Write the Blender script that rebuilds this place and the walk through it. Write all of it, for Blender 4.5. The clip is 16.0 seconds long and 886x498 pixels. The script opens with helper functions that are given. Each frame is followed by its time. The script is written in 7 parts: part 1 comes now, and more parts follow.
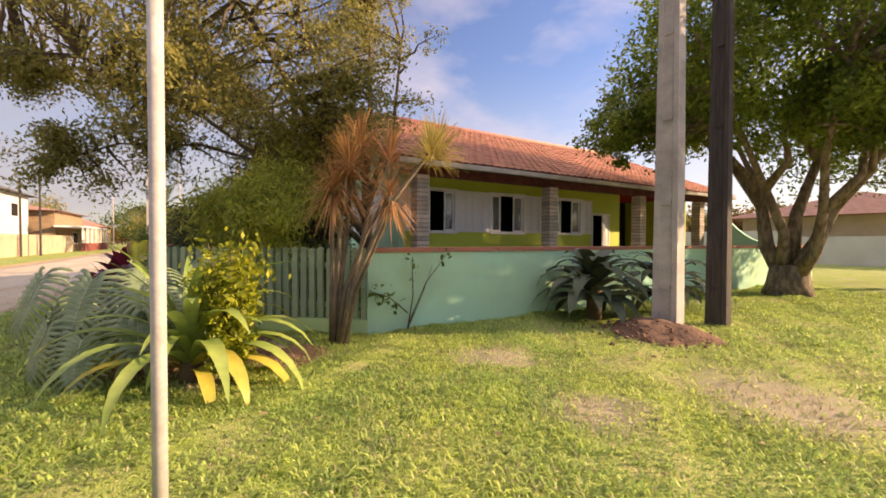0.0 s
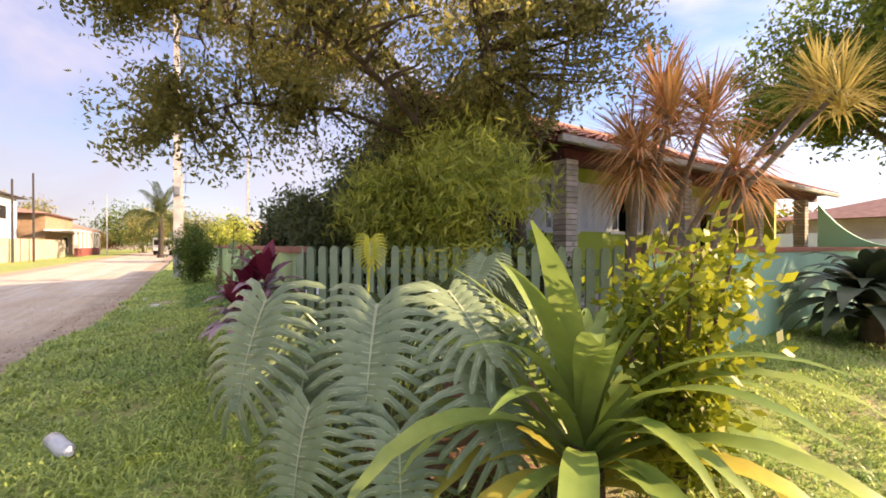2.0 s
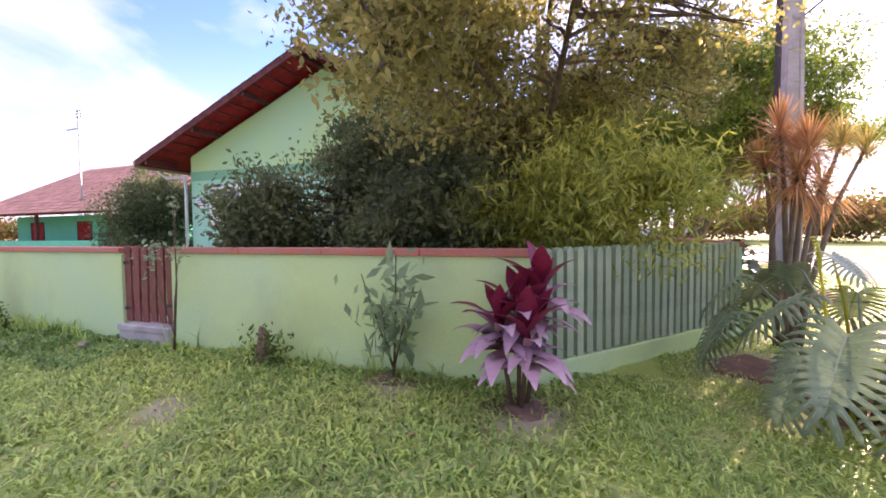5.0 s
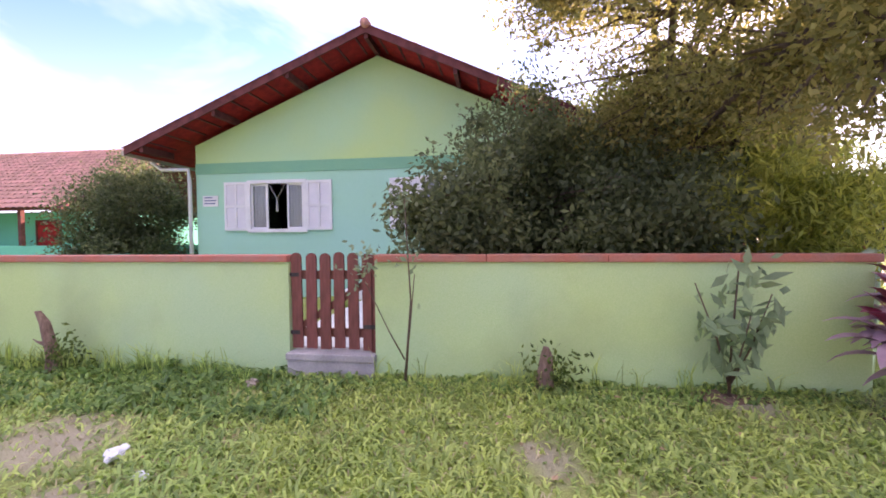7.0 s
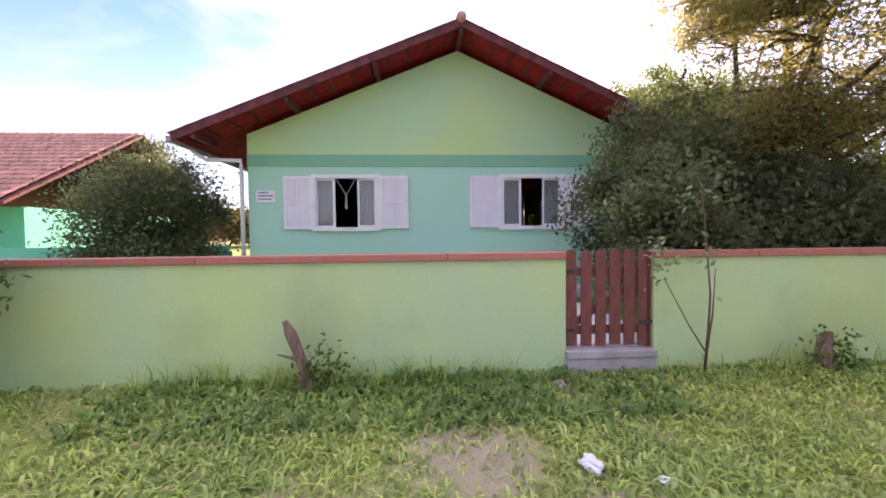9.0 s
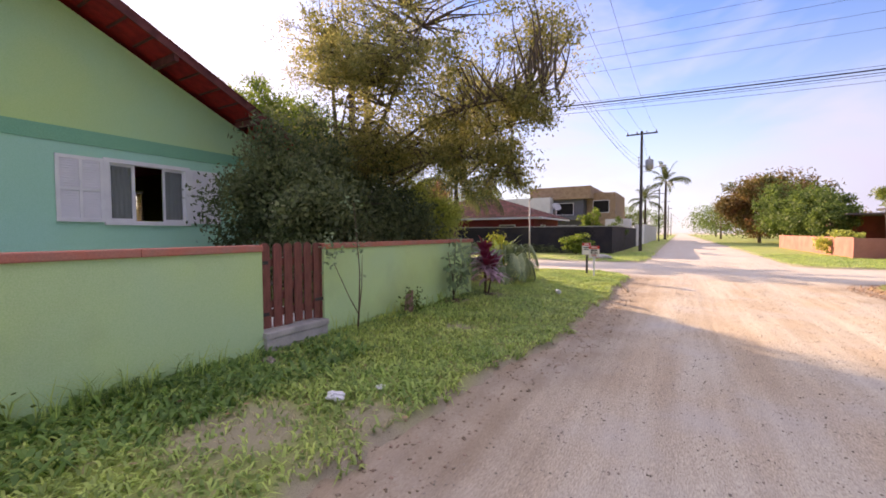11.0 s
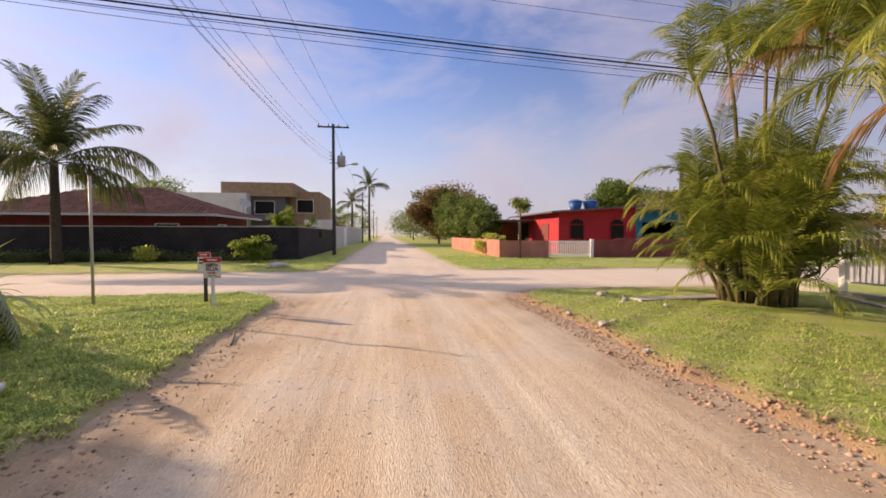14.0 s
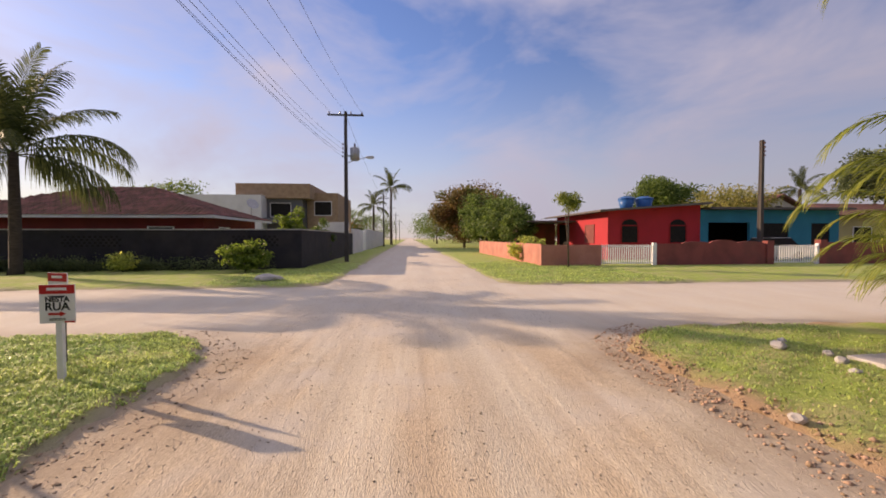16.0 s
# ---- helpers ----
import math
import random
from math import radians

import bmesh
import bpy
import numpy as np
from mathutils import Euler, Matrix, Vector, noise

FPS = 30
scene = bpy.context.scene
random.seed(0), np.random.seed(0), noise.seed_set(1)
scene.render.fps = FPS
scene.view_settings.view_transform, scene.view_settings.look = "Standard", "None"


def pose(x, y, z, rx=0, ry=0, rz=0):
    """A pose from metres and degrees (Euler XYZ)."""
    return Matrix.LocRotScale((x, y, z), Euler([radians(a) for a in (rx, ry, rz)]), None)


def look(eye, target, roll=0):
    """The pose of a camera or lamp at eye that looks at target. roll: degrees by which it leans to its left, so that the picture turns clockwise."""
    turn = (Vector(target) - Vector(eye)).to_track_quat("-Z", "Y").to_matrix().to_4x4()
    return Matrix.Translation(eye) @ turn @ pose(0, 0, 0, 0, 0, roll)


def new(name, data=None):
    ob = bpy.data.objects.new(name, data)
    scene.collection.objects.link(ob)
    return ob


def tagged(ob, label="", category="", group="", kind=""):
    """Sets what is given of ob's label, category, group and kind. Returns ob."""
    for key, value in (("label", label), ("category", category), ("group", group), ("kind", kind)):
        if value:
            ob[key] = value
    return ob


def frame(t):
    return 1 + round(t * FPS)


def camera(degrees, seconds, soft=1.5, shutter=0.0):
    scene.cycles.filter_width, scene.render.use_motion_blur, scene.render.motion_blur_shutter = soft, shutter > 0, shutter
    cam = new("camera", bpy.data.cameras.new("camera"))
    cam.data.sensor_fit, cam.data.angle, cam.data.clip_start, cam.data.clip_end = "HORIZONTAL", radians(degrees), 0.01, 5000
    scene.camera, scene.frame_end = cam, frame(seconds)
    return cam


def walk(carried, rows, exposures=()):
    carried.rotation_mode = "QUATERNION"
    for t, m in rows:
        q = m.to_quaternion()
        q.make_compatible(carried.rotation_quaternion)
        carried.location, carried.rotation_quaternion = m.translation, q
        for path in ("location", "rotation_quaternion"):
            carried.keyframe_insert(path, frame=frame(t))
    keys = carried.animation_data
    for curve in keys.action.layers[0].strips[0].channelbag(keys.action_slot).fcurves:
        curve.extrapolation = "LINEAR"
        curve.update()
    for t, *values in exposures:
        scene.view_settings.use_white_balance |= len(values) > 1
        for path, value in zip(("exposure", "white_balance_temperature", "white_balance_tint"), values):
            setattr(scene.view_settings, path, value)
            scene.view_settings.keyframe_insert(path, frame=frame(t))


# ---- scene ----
cam = camera(95.4, 16.0, soft=1.75)
PATH = [
    (0, (12.658, 0.737, 1.478), (10.941, 1.762, 1.437), 0.2),
    (0.5, (11.792, 0.205, 1.477), (10.081, 1.239, 1.423), 0.2),
    (1, (10.979, -0.25, 1.461), (9.271, 0.79, 1.424), -0.3),
    (1.5, (10.292, -0.618, 1.474), (8.584, 0.422, 1.428), 0.3),
    (2, (9.476, -0.972, 1.387), (7.787, 0.1, 1.37), 0.1),
    (2.5, (8.799, -1.338, 1.419), (7.136, -0.228, 1.397), 0.2),
    (3, (8.297, -1.907, 1.357), (6.723, -0.674, 1.34), -0.2),
    (3.2, (8.06, -2.15, 1.37), (6.551, -0.838, 1.35), 0.0),
    (5.3, (4.761, -3.639, 1.519), (4.152, -1.736, 1.439), -0.6),
    (5.5, (4.383, -3.682, 1.494), (3.796, -1.772, 1.415), -0.6),
    (6, (3.486, -3.691, 1.529), (2.958, -1.764, 1.458), -0.6),
    (6.5, (2.613, -3.817, 1.524), (2.21, -1.859, 1.461), -0.4),
    (7, (1.679, -3.895, 1.555), (1.411, -1.915, 1.491), -0.5),
    (7.5, (0.756, -3.9, 1.557), (0.61, -1.907, 1.492), -0.5),
    (8, (-0.172, -3.977, 1.574), (-0.202, -1.979, 1.509), -0.4),
    (8.2, (-0.57, -4.002, 1.576), (-0.555, -2.003, 1.511), -0.5),
    (10.3, (-3.369, -3.889, 1.495), (-2.427, -2.126, 1.435), -0.1),
    (10.5, (-3.456, -3.948, 1.504), (-2.24, -2.362, 1.442), -0.3),
    (11, (-3.356, -4.076, 1.503), (-1.632, -3.065, 1.425), -0.2),
    (11.5, (-2.788, -4.294, 1.449), (-0.828, -3.905, 1.37), -0.3),
    (12, (-1.96, -4.517, 1.49), (0.035, -4.631, 1.404), 0.0),
    (12.5, (-1.046, -4.68, 1.498), (0.931, -4.974, 1.416), 0.2),
    (13, (-0.071, -4.873, 1.512), (1.902, -5.188, 1.434), 0.3),
    (13.5, (0.954, -5.038, 1.533), (2.928, -5.351, 1.455), 0.1),
    (14, (1.999, -5.131, 1.547), (3.978, -5.41, 1.474), 0.1),
    (14.5, (3.01, -5.155, 1.516), (4.995, -5.387, 1.448), 0.1),
    (15, (4.078, -5.172, 1.551), (6.067, -5.374, 1.488), 0.0),
    (15.5, (5.1, -5.267, 1.543), (7.091, -5.443, 1.483), -0.0),
    (16, (6.149, -5.351, 1.556), (8.141, -5.516, 1.499), -0.1),
]
EXPOSURES = [(0, 1.0, 8800, 24), (1.5, 1.32, 8000, 24), (3.0, 1.62, 7700, 26), (5.3, 1.98, 6700, 38), (6.5, 2.06, 6900, 40), (8.2, 1.83, 7200, 39), (10.4, 1.44, 7000, 30), (11.3, 0.97, 7600, 28), (12.5, 0.84, 8000, 28), (14.0, 0.53, 7700, 26), (16.0, 0.36, 7600, 25)]
walk(cam, [(t, look(eye, aim, roll)) for t, eye, aim, roll in PATH], EXPOSURES)

# world: sky with broken cloud, low sun beyond the house
SUN_AZ, SUN_EL = radians(28.5), radians(19.5)
sun_way = Vector((math.sin(SUN_AZ) * math.cos(SUN_EL), math.cos(SUN_AZ) * math.cos(SUN_EL), math.sin(SUN_EL)))
world = bpy.data.worlds.new("sky")
scene.world = world
world.use_nodes = True
nt = world.node_tree
nt.nodes.clear()
w_out = nt.nodes.new("ShaderNodeOutputWorld")
w_bg = nt.nodes.new("ShaderNodeBackground")
w_sky = nt.nodes.new("ShaderNodeTexSky")
w_sky.sky_type = "NISHITA"
w_sky.sun_disc = False
w_sky.sun_elevation, w_sky.sun_rotation = SUN_EL, SUN_AZ
w_sky.air_density, w_sky.dust_density, w_sky.ozone_density = 1.0, 0.25, 1.8
w_tc = nt.nodes.new("ShaderNodeTexCoord")
w_map = nt.nodes.new("ShaderNodeMapping")
w_map.inputs["Scale"].default_value = (1.0, 1.7, 3.6)
w_map.inputs["Rotation"].default_value = (0, 0.1, 0.5)
w_n = nt.nodes.new("ShaderNodeTexNoise")
w_n.inputs["Scale"].default_value = 1.5
w_n.inputs["Detail"].default_value = 5.0
w_n.inputs["Roughness"].default_value = 0.56
w_n.inputs["Distortion"].default_value = 0.4
w_r = nt.nodes.new("ShaderNodeValToRGB")
w_r.color_ramp.elements[0].position, w_r.color_ramp.elements[1].position = 0.40, 0.69
w_r.color_ramp.elements[0].color = (0.06, 0.06, 0.06, 1)
w_r.color_ramp.elements[1].color = (0.9, 0.9, 0.9, 1)
w_mix = nt.nodes.new("ShaderNodeMixRGB")
w_mix.inputs[2].default_value = (2.95, 3.15, 4.05, 1)
nt.links.new(w_tc.outputs["Generated"], w_map.inputs["Vector"])
nt.links.new(w_map.outputs["Vector"], w_n.inputs["Vector"])
nt.links.new(w_n.outputs["Fac"], w_r.inputs["Fac"])
nt.links.new(w_r.outputs["Color"], w_mix.inputs[0])
w_sat = nt.nodes.new("ShaderNodeHueSaturation")
w_sat.inputs["Saturation"].default_value = 1.3
w_sat.inputs["Hue"].default_value = 0.516
nt.links.new(w_sky.outputs["Color"], w_sat.inputs["Color"])
nt.links.new(w_sat.outputs["Color"], w_mix.inputs[1])
# pale skyline haze, and an unseen bright cloud layer overhead, added to lift the shade
w_xyz = nt.nodes.new("ShaderNodeSeparateXYZ")
nt.links.new(w_tc.outputs["Generated"], w_xyz.inputs[0])


def sky_layer(below, z0, z1, f0, f1, colour):
    """Lays a colour over the sky by height, fading from f0 at z0 to f1 at z1."""
    rg = nt.nodes.new("ShaderNodeMapRange")
    rg.interpolation_type = "SMOOTHSTEP"
    for key, v in (("From Min", z0), ("From Max", z1), ("To Min", f0), ("To Max", f1)):
        rg.inputs[key].default_value = v
    nt.links.new(w_xyz.outputs["Z"], rg.inputs["Value"])
    mx = nt.nodes.new("ShaderNodeMixRGB")
    mx.inputs[2].default_value = (*colour, 1)
    nt.links.new(rg.outputs[0], mx.inputs[0])
    nt.links.new(below, mx.inputs[1])
    return mx.outputs[0]


w_hazy = sky_layer(w_mix.outputs["Color"], 0.0, 0.42, 0.75, 0.0, (2.35, 2.6, 3.4))
# cloud and haze scatter forwards: brightest round the sun, dimmer away from it
w_dot = nt.nodes.new("ShaderNodeVectorMath")
w_dot.operation = "DOT_PRODUCT"
w_dot.inputs[1].default_value = sun_way
nt.links.new(w_tc.outputs["Generated"], w_dot.inputs[0])
w_fwd = nt.nodes.new("ShaderNodeMapRange")
for key, v in (("From Min", -0.6), ("From Max", 0.45), ("To Min", 0.66), ("To Max", 1.0)):
    w_fwd.inputs[key].default_value = v
nt.links.new(w_dot.outputs["Value"], w_fwd.inputs["Value"])
w_mul = nt.nodes.new("ShaderNodeMixRGB")
w_mul.blend_type = "MULTIPLY"
w_mul.inputs[0].default_value = 1.0
nt.links.new(w_hazy, w_mul.inputs[1])
nt.links.new(w_fwd.outputs[0], w_mul.inputs[2])
# bright layer above the view, added as fill light for lawn and walls
w_top = sky_layer(w_mul.outputs[0], 0.5, 0.85, 0.0, 0.85, (4.0, 4.25, 5.0))
nt.links.new(w_top, w_bg.inputs["Color"])
nt.links.new(w_bg.outputs["Background"], w_out.inputs["Surface"])
w_bg.inputs["Strength"].default_value = 0.145

sun_lamp = bpy.data.lights.new("sun", "SUN")
sun_lamp.energy, sun_lamp.angle, sun_lamp.color = 4.9, radians(0.6), (1.0, 0.83, 0.60)
sun = new("sun", sun_lamp)
sun.matrix_world = look(sun_way * 60, (0, 0, 0))

# ---- materials ----


def mat(name, col, col2=None, rough=0.8, scale=6.0, fine=60.0, bump=0.15, metal=0.0, spec=0.3, contrast=(0.35, 0.65), island=0.0, sheen=0.0, stretch=(1, 1, 1), translucent=0.0, obrand=0.0, dirt=None, dirt_amount=0.0, grain_amount=0.35, soil=None):
    """A surface with two scales of variation: broad patches between col and col2 and a fine grain, with bump."""
    m = bpy.data.materials.new(name)
    m.use_nodes = True
    n, ln = m.node_tree.nodes, m.node_tree.links
    b = n["Principled BSDF"]
    b.inputs["Roughness"].default_value = rough
    b.inputs["Metallic"].default_value = metal
    b.inputs["Specular IOR Level"].default_value = spec
    col2 = col2 or tuple(c * 0.75 for c in col)
    tc = n.new("ShaderNodeTexCoord")
    mp = n.new("ShaderNodeMapping")
    mp.inputs["Scale"].default_value = stretch
    ln.new(tc.outputs["Object"], mp.inputs["Vector"])
    big = n.new("ShaderNodeTexNoise")
    big.inputs["Scale"].default_value, big.inputs["Detail"].default_value = scale, 5.0
    sm = n.new("ShaderNodeTexNoise")
    sm.inputs["Scale"].default_value, sm.inputs["Detail"].default_value = fine, 3.0
    for t in (big, sm):
        ln.new(mp.outputs["Vector"], t.inputs["Vector"])
    ramp = n.new("ShaderNodeValToRGB")
    ramp.color_ramp.elements[0].position, ramp.color_ramp.elements[1].position = contrast
    ramp.color_ramp.elements[0].color, ramp.color_ramp.elements[1].color = (*col2, 1), (*col, 1)
    ln.new(big.outputs["Fac"], ramp.inputs["Fac"])
    last = ramp.outputs["Color"]
    grain = n.new("ShaderNodeMixRGB")
    grain.blend_type = "OVERLAY"
    grain.inputs[0].default_value = grain_amount
    ln.new(last, grain.inputs[1])
    hsvg = n.new("ShaderNodeRGBToBW")
    ln.new(sm.outputs["Color"], hsvg.inputs[0])
    ln.new(hsvg.outputs[0], grain.inputs[2])
    last = grain.outputs[0]
    if dirt:
        dn = n.new("ShaderNodeTexNoise")
        dn.inputs["Scale"].default_value, dn.inputs["Detail"].default_value = 0.9, 8.0
        ln.new(tc.outputs["Object"], dn.inputs["Vector"])
        dr = n.new("ShaderNodeValToRGB")
        dr.color_ramp.elements[0].position, dr.color_ramp.elements[1].position = 0.5, 0.72
        dr.color_ramp.elements[0].color, dr.color_ramp.elements[1].color = (0, 0, 0, 1), (dirt_amount,) * 3 + (1,)
        ln.new(dn.outputs["Fac"], dr.inputs["Fac"])
        dm = n.new("ShaderNodeMixRGB")
        ln.new(dr.outputs["Color"], dm.inputs[0])
        ln.new(last, dm.inputs[1])
        dm.inputs[2].default_value = (*dirt, 1)
        last = dm.outputs[0]
    if soil:
        at = n.new("ShaderNodeAttribute")
        at.attribute_name = "soil"
        sx = n.new("ShaderNodeMixRGB")
        so = n.new("ShaderNodeMixRGB")
        so.inputs[1].default_value, so.inputs[2].default_value = (*soil, 1), (*[c * 0.6 for c in soil], 1)
        ln.new(sm.outputs["Fac"], so.inputs[0])
        ln.new(at.outputs["Fac"], sx.inputs[0])
        ln.new(last, sx.inputs[1])
        ln.new(so.outputs[0], sx.inputs[2])
        last = sx.outputs[0]
    if island or obrand:
        src = n.new("ShaderNodeNewGeometry").outputs["Random Per Island"] if island else n.new("ShaderNodeObjectInfo").outputs["Random"]
        hs = n.new("ShaderNodeHueSaturation")
        amount = island or obrand
        rv = n.new("ShaderNodeMapRange")
        rv.inputs["To Min"].default_value, rv.inputs["To Max"].default_value = 1 - amount, 1 + amount
        ln.new(src, rv.inputs["Value"])
        rh = n.new("ShaderNodeMapRange")
        rh.inputs["To Min"].default_value, rh.inputs["To Max"].default_value = 0.5 + 0.04 * amount, 0.5 - 0.04 * amount
        ln.new(src, rh.inputs["Value"])
        ln.new(rv.outputs[0], hs.inputs["Value"])
        ln.new(rh.outputs[0], hs.inputs["Hue"])
        ln.new(last, hs.inputs["Color"])
        last = hs.outputs[0]
    ln.new(last, b.inputs["Base Color"])
    if bump:
        bp = n.new("ShaderNodeBump")
        bp.inputs["Strength"].default_value, bp.inputs["Distance"].default_value = bump, 0.02
        add = n.new("ShaderNodeMath")
        add.operation = "ADD"
        ln.new(big.outputs["Fac"], add.inputs[0])
        ln.new(sm.outputs["Fac"], add.inputs[1])
        ln.new(add.outputs[0], bp.inputs["Height"])
        ln.new(bp.outputs["Normal"], b.inputs["Normal"])
    if translucent:
        tr = n.new("ShaderNodeBsdfTranslucent")
        ln.new(last, tr.inputs["Color"])
        mx = n.new("ShaderNodeMixShader")
        mx.inputs[0].default_value = translucent
        ln.new(b.outputs[0], mx.inputs[1])
        ln.new(tr.outputs[0], mx.inputs[2])
        ln.new(mx.outputs[0], n["Material Output"].inputs["Surface"])
    return m


M_PAINT_B = mat("mint_green_wall_paint", (0.53, 0.70, 0.30), (0.48, 0.68, 0.38), rough=0.75, scale=0.7, fine=90, bump=0.12, dirt=(0.22, 0.27, 0.15), dirt_amount=0.3)
M_PAINT_A = mat("turquoise_wall_paint", (0.40, 0.74, 0.58), (0.43, 0.71, 0.49), rough=0.75, scale=0.7, fine=90, bump=0.12, dirt=(0.2, 0.27, 0.15), dirt_amount=0.35)
M_HOUSE = mat("mint_house_paint", (0.36, 0.68, 0.54), (0.36, 0.68, 0.48), rough=0.7, scale=0.5, fine=80, bump=0.08)
M_GABLE = mat("pale_green_gable_paint", (0.48, 0.68, 0.29), (0.40, 0.68, 0.43), rough=0.7, scale=0.35, fine=80, bump=0.08)
M_BAND = mat("teal_band_paint", (0.20, 0.48, 0.30), (0.18, 0.46, 0.30), rough=0.65, scale=2, bump=0.05)
M_PORCH = mat("lime_porch_paint", (0.50, 0.58, 0.09), (0.44, 0.53, 0.09), rough=0.7, scale=0.8, fine=80, bump=0.08)
M_CAP = mat("terracotta_capping", (0.50, 0.17, 0.11), (0.42, 0.20, 0.15), rough=0.7, scale=5, fine=70, bump=0.15, obrand=0.12)
M_WHITE = mat("white_gloss_paint", (0.80, 0.80, 0.80), (0.72, 0.72, 0.73), rough=0.4, scale=3, fine=60, bump=0.03)
M_SOFFIT = mat("dark_red_soffit_wood", (0.40, 0.035, 0.035), (0.24, 0.025, 0.03), rough=0.85, spec=0.1, scale=6, fine=50, bump=0.1)
M_FASCIA = mat("brown_fascia_wood", (0.17, 0.055, 0.055), (0.10, 0.035, 0.035), rough=0.7, spec=0.15, scale=5, fine=50, bump=0.1)
M_TILE = mat("terracotta_roof_tile", (0.60, 0.27, 0.18), (0.46, 0.19, 0.12), rough=0.85, scale=3, fine=50, bump=0.2, island=0.18)
M_TILE_OLD = mat("weathered_roof_tile", (0.52, 0.27, 0.20), (0.38, 0.20, 0.15), rough=0.9, scale=3, fine=50, bump=0.2, island=0.2)
# near-black colour that stands in for the shade inside rooms and openings
M_DARK = mat("near_black_unlit_interior", (0.02, 0.018, 0.016), (0.012, 0.01, 0.01), rough=0.9, bump=0)
M_CONC = mat("weathered_concrete", (0.50, 0.47, 0.45), (0.36, 0.34, 0.33), rough=0.9, scale=4, fine=60, bump=0.3, dirt=(0.2, 0.18, 0.16), dirt_amount=0.5)
M_DIRTROAD = mat("sandy_dirt_road", (0.54, 0.47, 0.37), (0.49, 0.39, 0.28), rough=0.95, scale=0.9, fine=75, bump=0.6, contrast=(0.38, 0.62), stretch=(0.35, 1.5, 1), grain_amount=0.85, dirt=(0.52, 0.47, 0.41), dirt_amount=0.8, soil=(0.33, 0.235, 0.155))


def tyre_streaks(m):
    """Adds long pale and dark wheel streaks along the street, fading at the crossroads, and a gravelly relief."""
    n, ln = m.node_tree.nodes, m.node_tree.links
    b = n["Principled BSDF"]
    col = b.inputs["Base Color"].links[0].from_socket
    tc = n.new("ShaderNodeTexCoord")
    mp = n.new("ShaderNodeMapping")
    mp.inputs["Scale"].default_value = (0.10, 3.2, 1)
    ln.new(tc.outputs["Object"], mp.inputs["Vector"])
    st = n.new("ShaderNodeTexNoise")
    st.inputs["Scale"].default_value, st.inputs["Detail"].default_value = 1.6, 6.0
    ln.new(mp.outputs["Vector"], st.inputs["Vector"])
    rp = n.new("ShaderNodeValToRGB")
    rp.color_ramp.elements[0].position, rp.color_ramp.elements[1].position = 0.38, 0.62
    rp.color_ramp.elements[0].color, rp.color_ramp.elements[1].color = (0.42, 0.41, 0.40, 1), (0.66, 0.67, 0.69, 1)
    ln.new(st.outputs["Fac"], rp.inputs["Fac"])
    xyz = n.new("ShaderNodeSeparateXYZ")
    ln.new(tc.outputs["Object"], xyz.inputs[0])
    fade = n.new("ShaderNodeMapRange")
    for k, v in (("From Min", 10.0), ("From Max", 15.0), ("To Min", 0.32), ("To Max", 0.12)):
        fade.inputs[k].default_value = v
    ln.new(xyz.outputs["X"], fade.inputs["Value"])
    ov = n.new("ShaderNodeMixRGB")
    ov.blend_type = "OVERLAY"
    ln.new(fade.outputs[0], ov.inputs[0])
    ln.new(col, ov.inputs[1])
    ln.new(rp.outputs["Color"], ov.inputs[2])
    vo = n.new("ShaderNodeTexVoronoi")
    vo.inputs["Scale"].default_value = 38.0
    ln.new(tc.outputs["Object"], vo.inputs["Vector"])
    sp = n.new("ShaderNodeValToRGB")
    sp.color_ramp.elements[0].position, sp.color_ramp.elements[1].position = 0.05, 0.30
    sp.color_ramp.elements[0].color, sp.color_ramp.elements[1].color = (0.62, 0.62, 0.62, 1), (0.5, 0.5, 0.5, 1)
    ln.new(vo.outputs["Distance"], sp.inputs["Fac"])
    o2 = n.new("ShaderNodeMixRGB")
    o2.blend_type = "OVERLAY"
    o2.inputs[0].default_value = 0.8
    ln.new(ov.outputs[0], o2.inputs[1])
    ln.new(sp.outputs["Color"], o2.inputs[2])
    pale = n.new("ShaderNodeMapRange")
    for k, v in (("From Min", 11.5), ("From Max", 14.0), ("To Min", 0.0), ("To Max", 0.55)):
        pale.inputs[k].default_value = v
    ln.new(xyz.outputs["X"], pale.inputs["Value"])
    px = n.new("ShaderNodeMixRGB")
    px.inputs[2].default_value = (0.60, 0.55, 0.48, 1)
    ln.new(pale.outputs[0], px.inputs[0])
    ln.new(o2.outputs[0], px.inputs[1])
    ln.new(px.outputs[0], b.inputs["Base Color"])
    b2 = n.new("ShaderNodeBump")
    b2.inputs["Strength"].default_value, b2.inputs["Distance"].default_value = 0.5, 0.03
    ln.new(st.outputs["Fac"], b2.inputs["Height"])
    ln.new(b.inputs["Normal"].links[0].from_socket, b2.inputs["Normal"])
    ln.new(b2.outputs["Normal"], b.inputs["Normal"])


tyre_streaks(M_DIRTROAD)
M_TURF = mat("lawn_turf", (0.29, 0.37, 0.08), (0.38, 0.37, 0.16), rough=0.95, scale=1.6, fine=90, bump=0.9, contrast=(0.33, 0.55), grain_amount=0.95, dirt=(0.24, 0.28, 0.08), dirt_amount=0.5, soil=(0.50, 0.42, 0.31))
M_TURF_CLAY = mat("lawn_turf_on_clay", (0.29, 0.37, 0.08), (0.38, 0.37, 0.16), rough=0.95, scale=1.6, fine=90, bump=0.9, contrast=(0.33, 0.55), grain_amount=0.95, dirt=(0.24, 0.28, 0.08), dirt_amount=0.5, soil=(0.46, 0.31, 0.19))
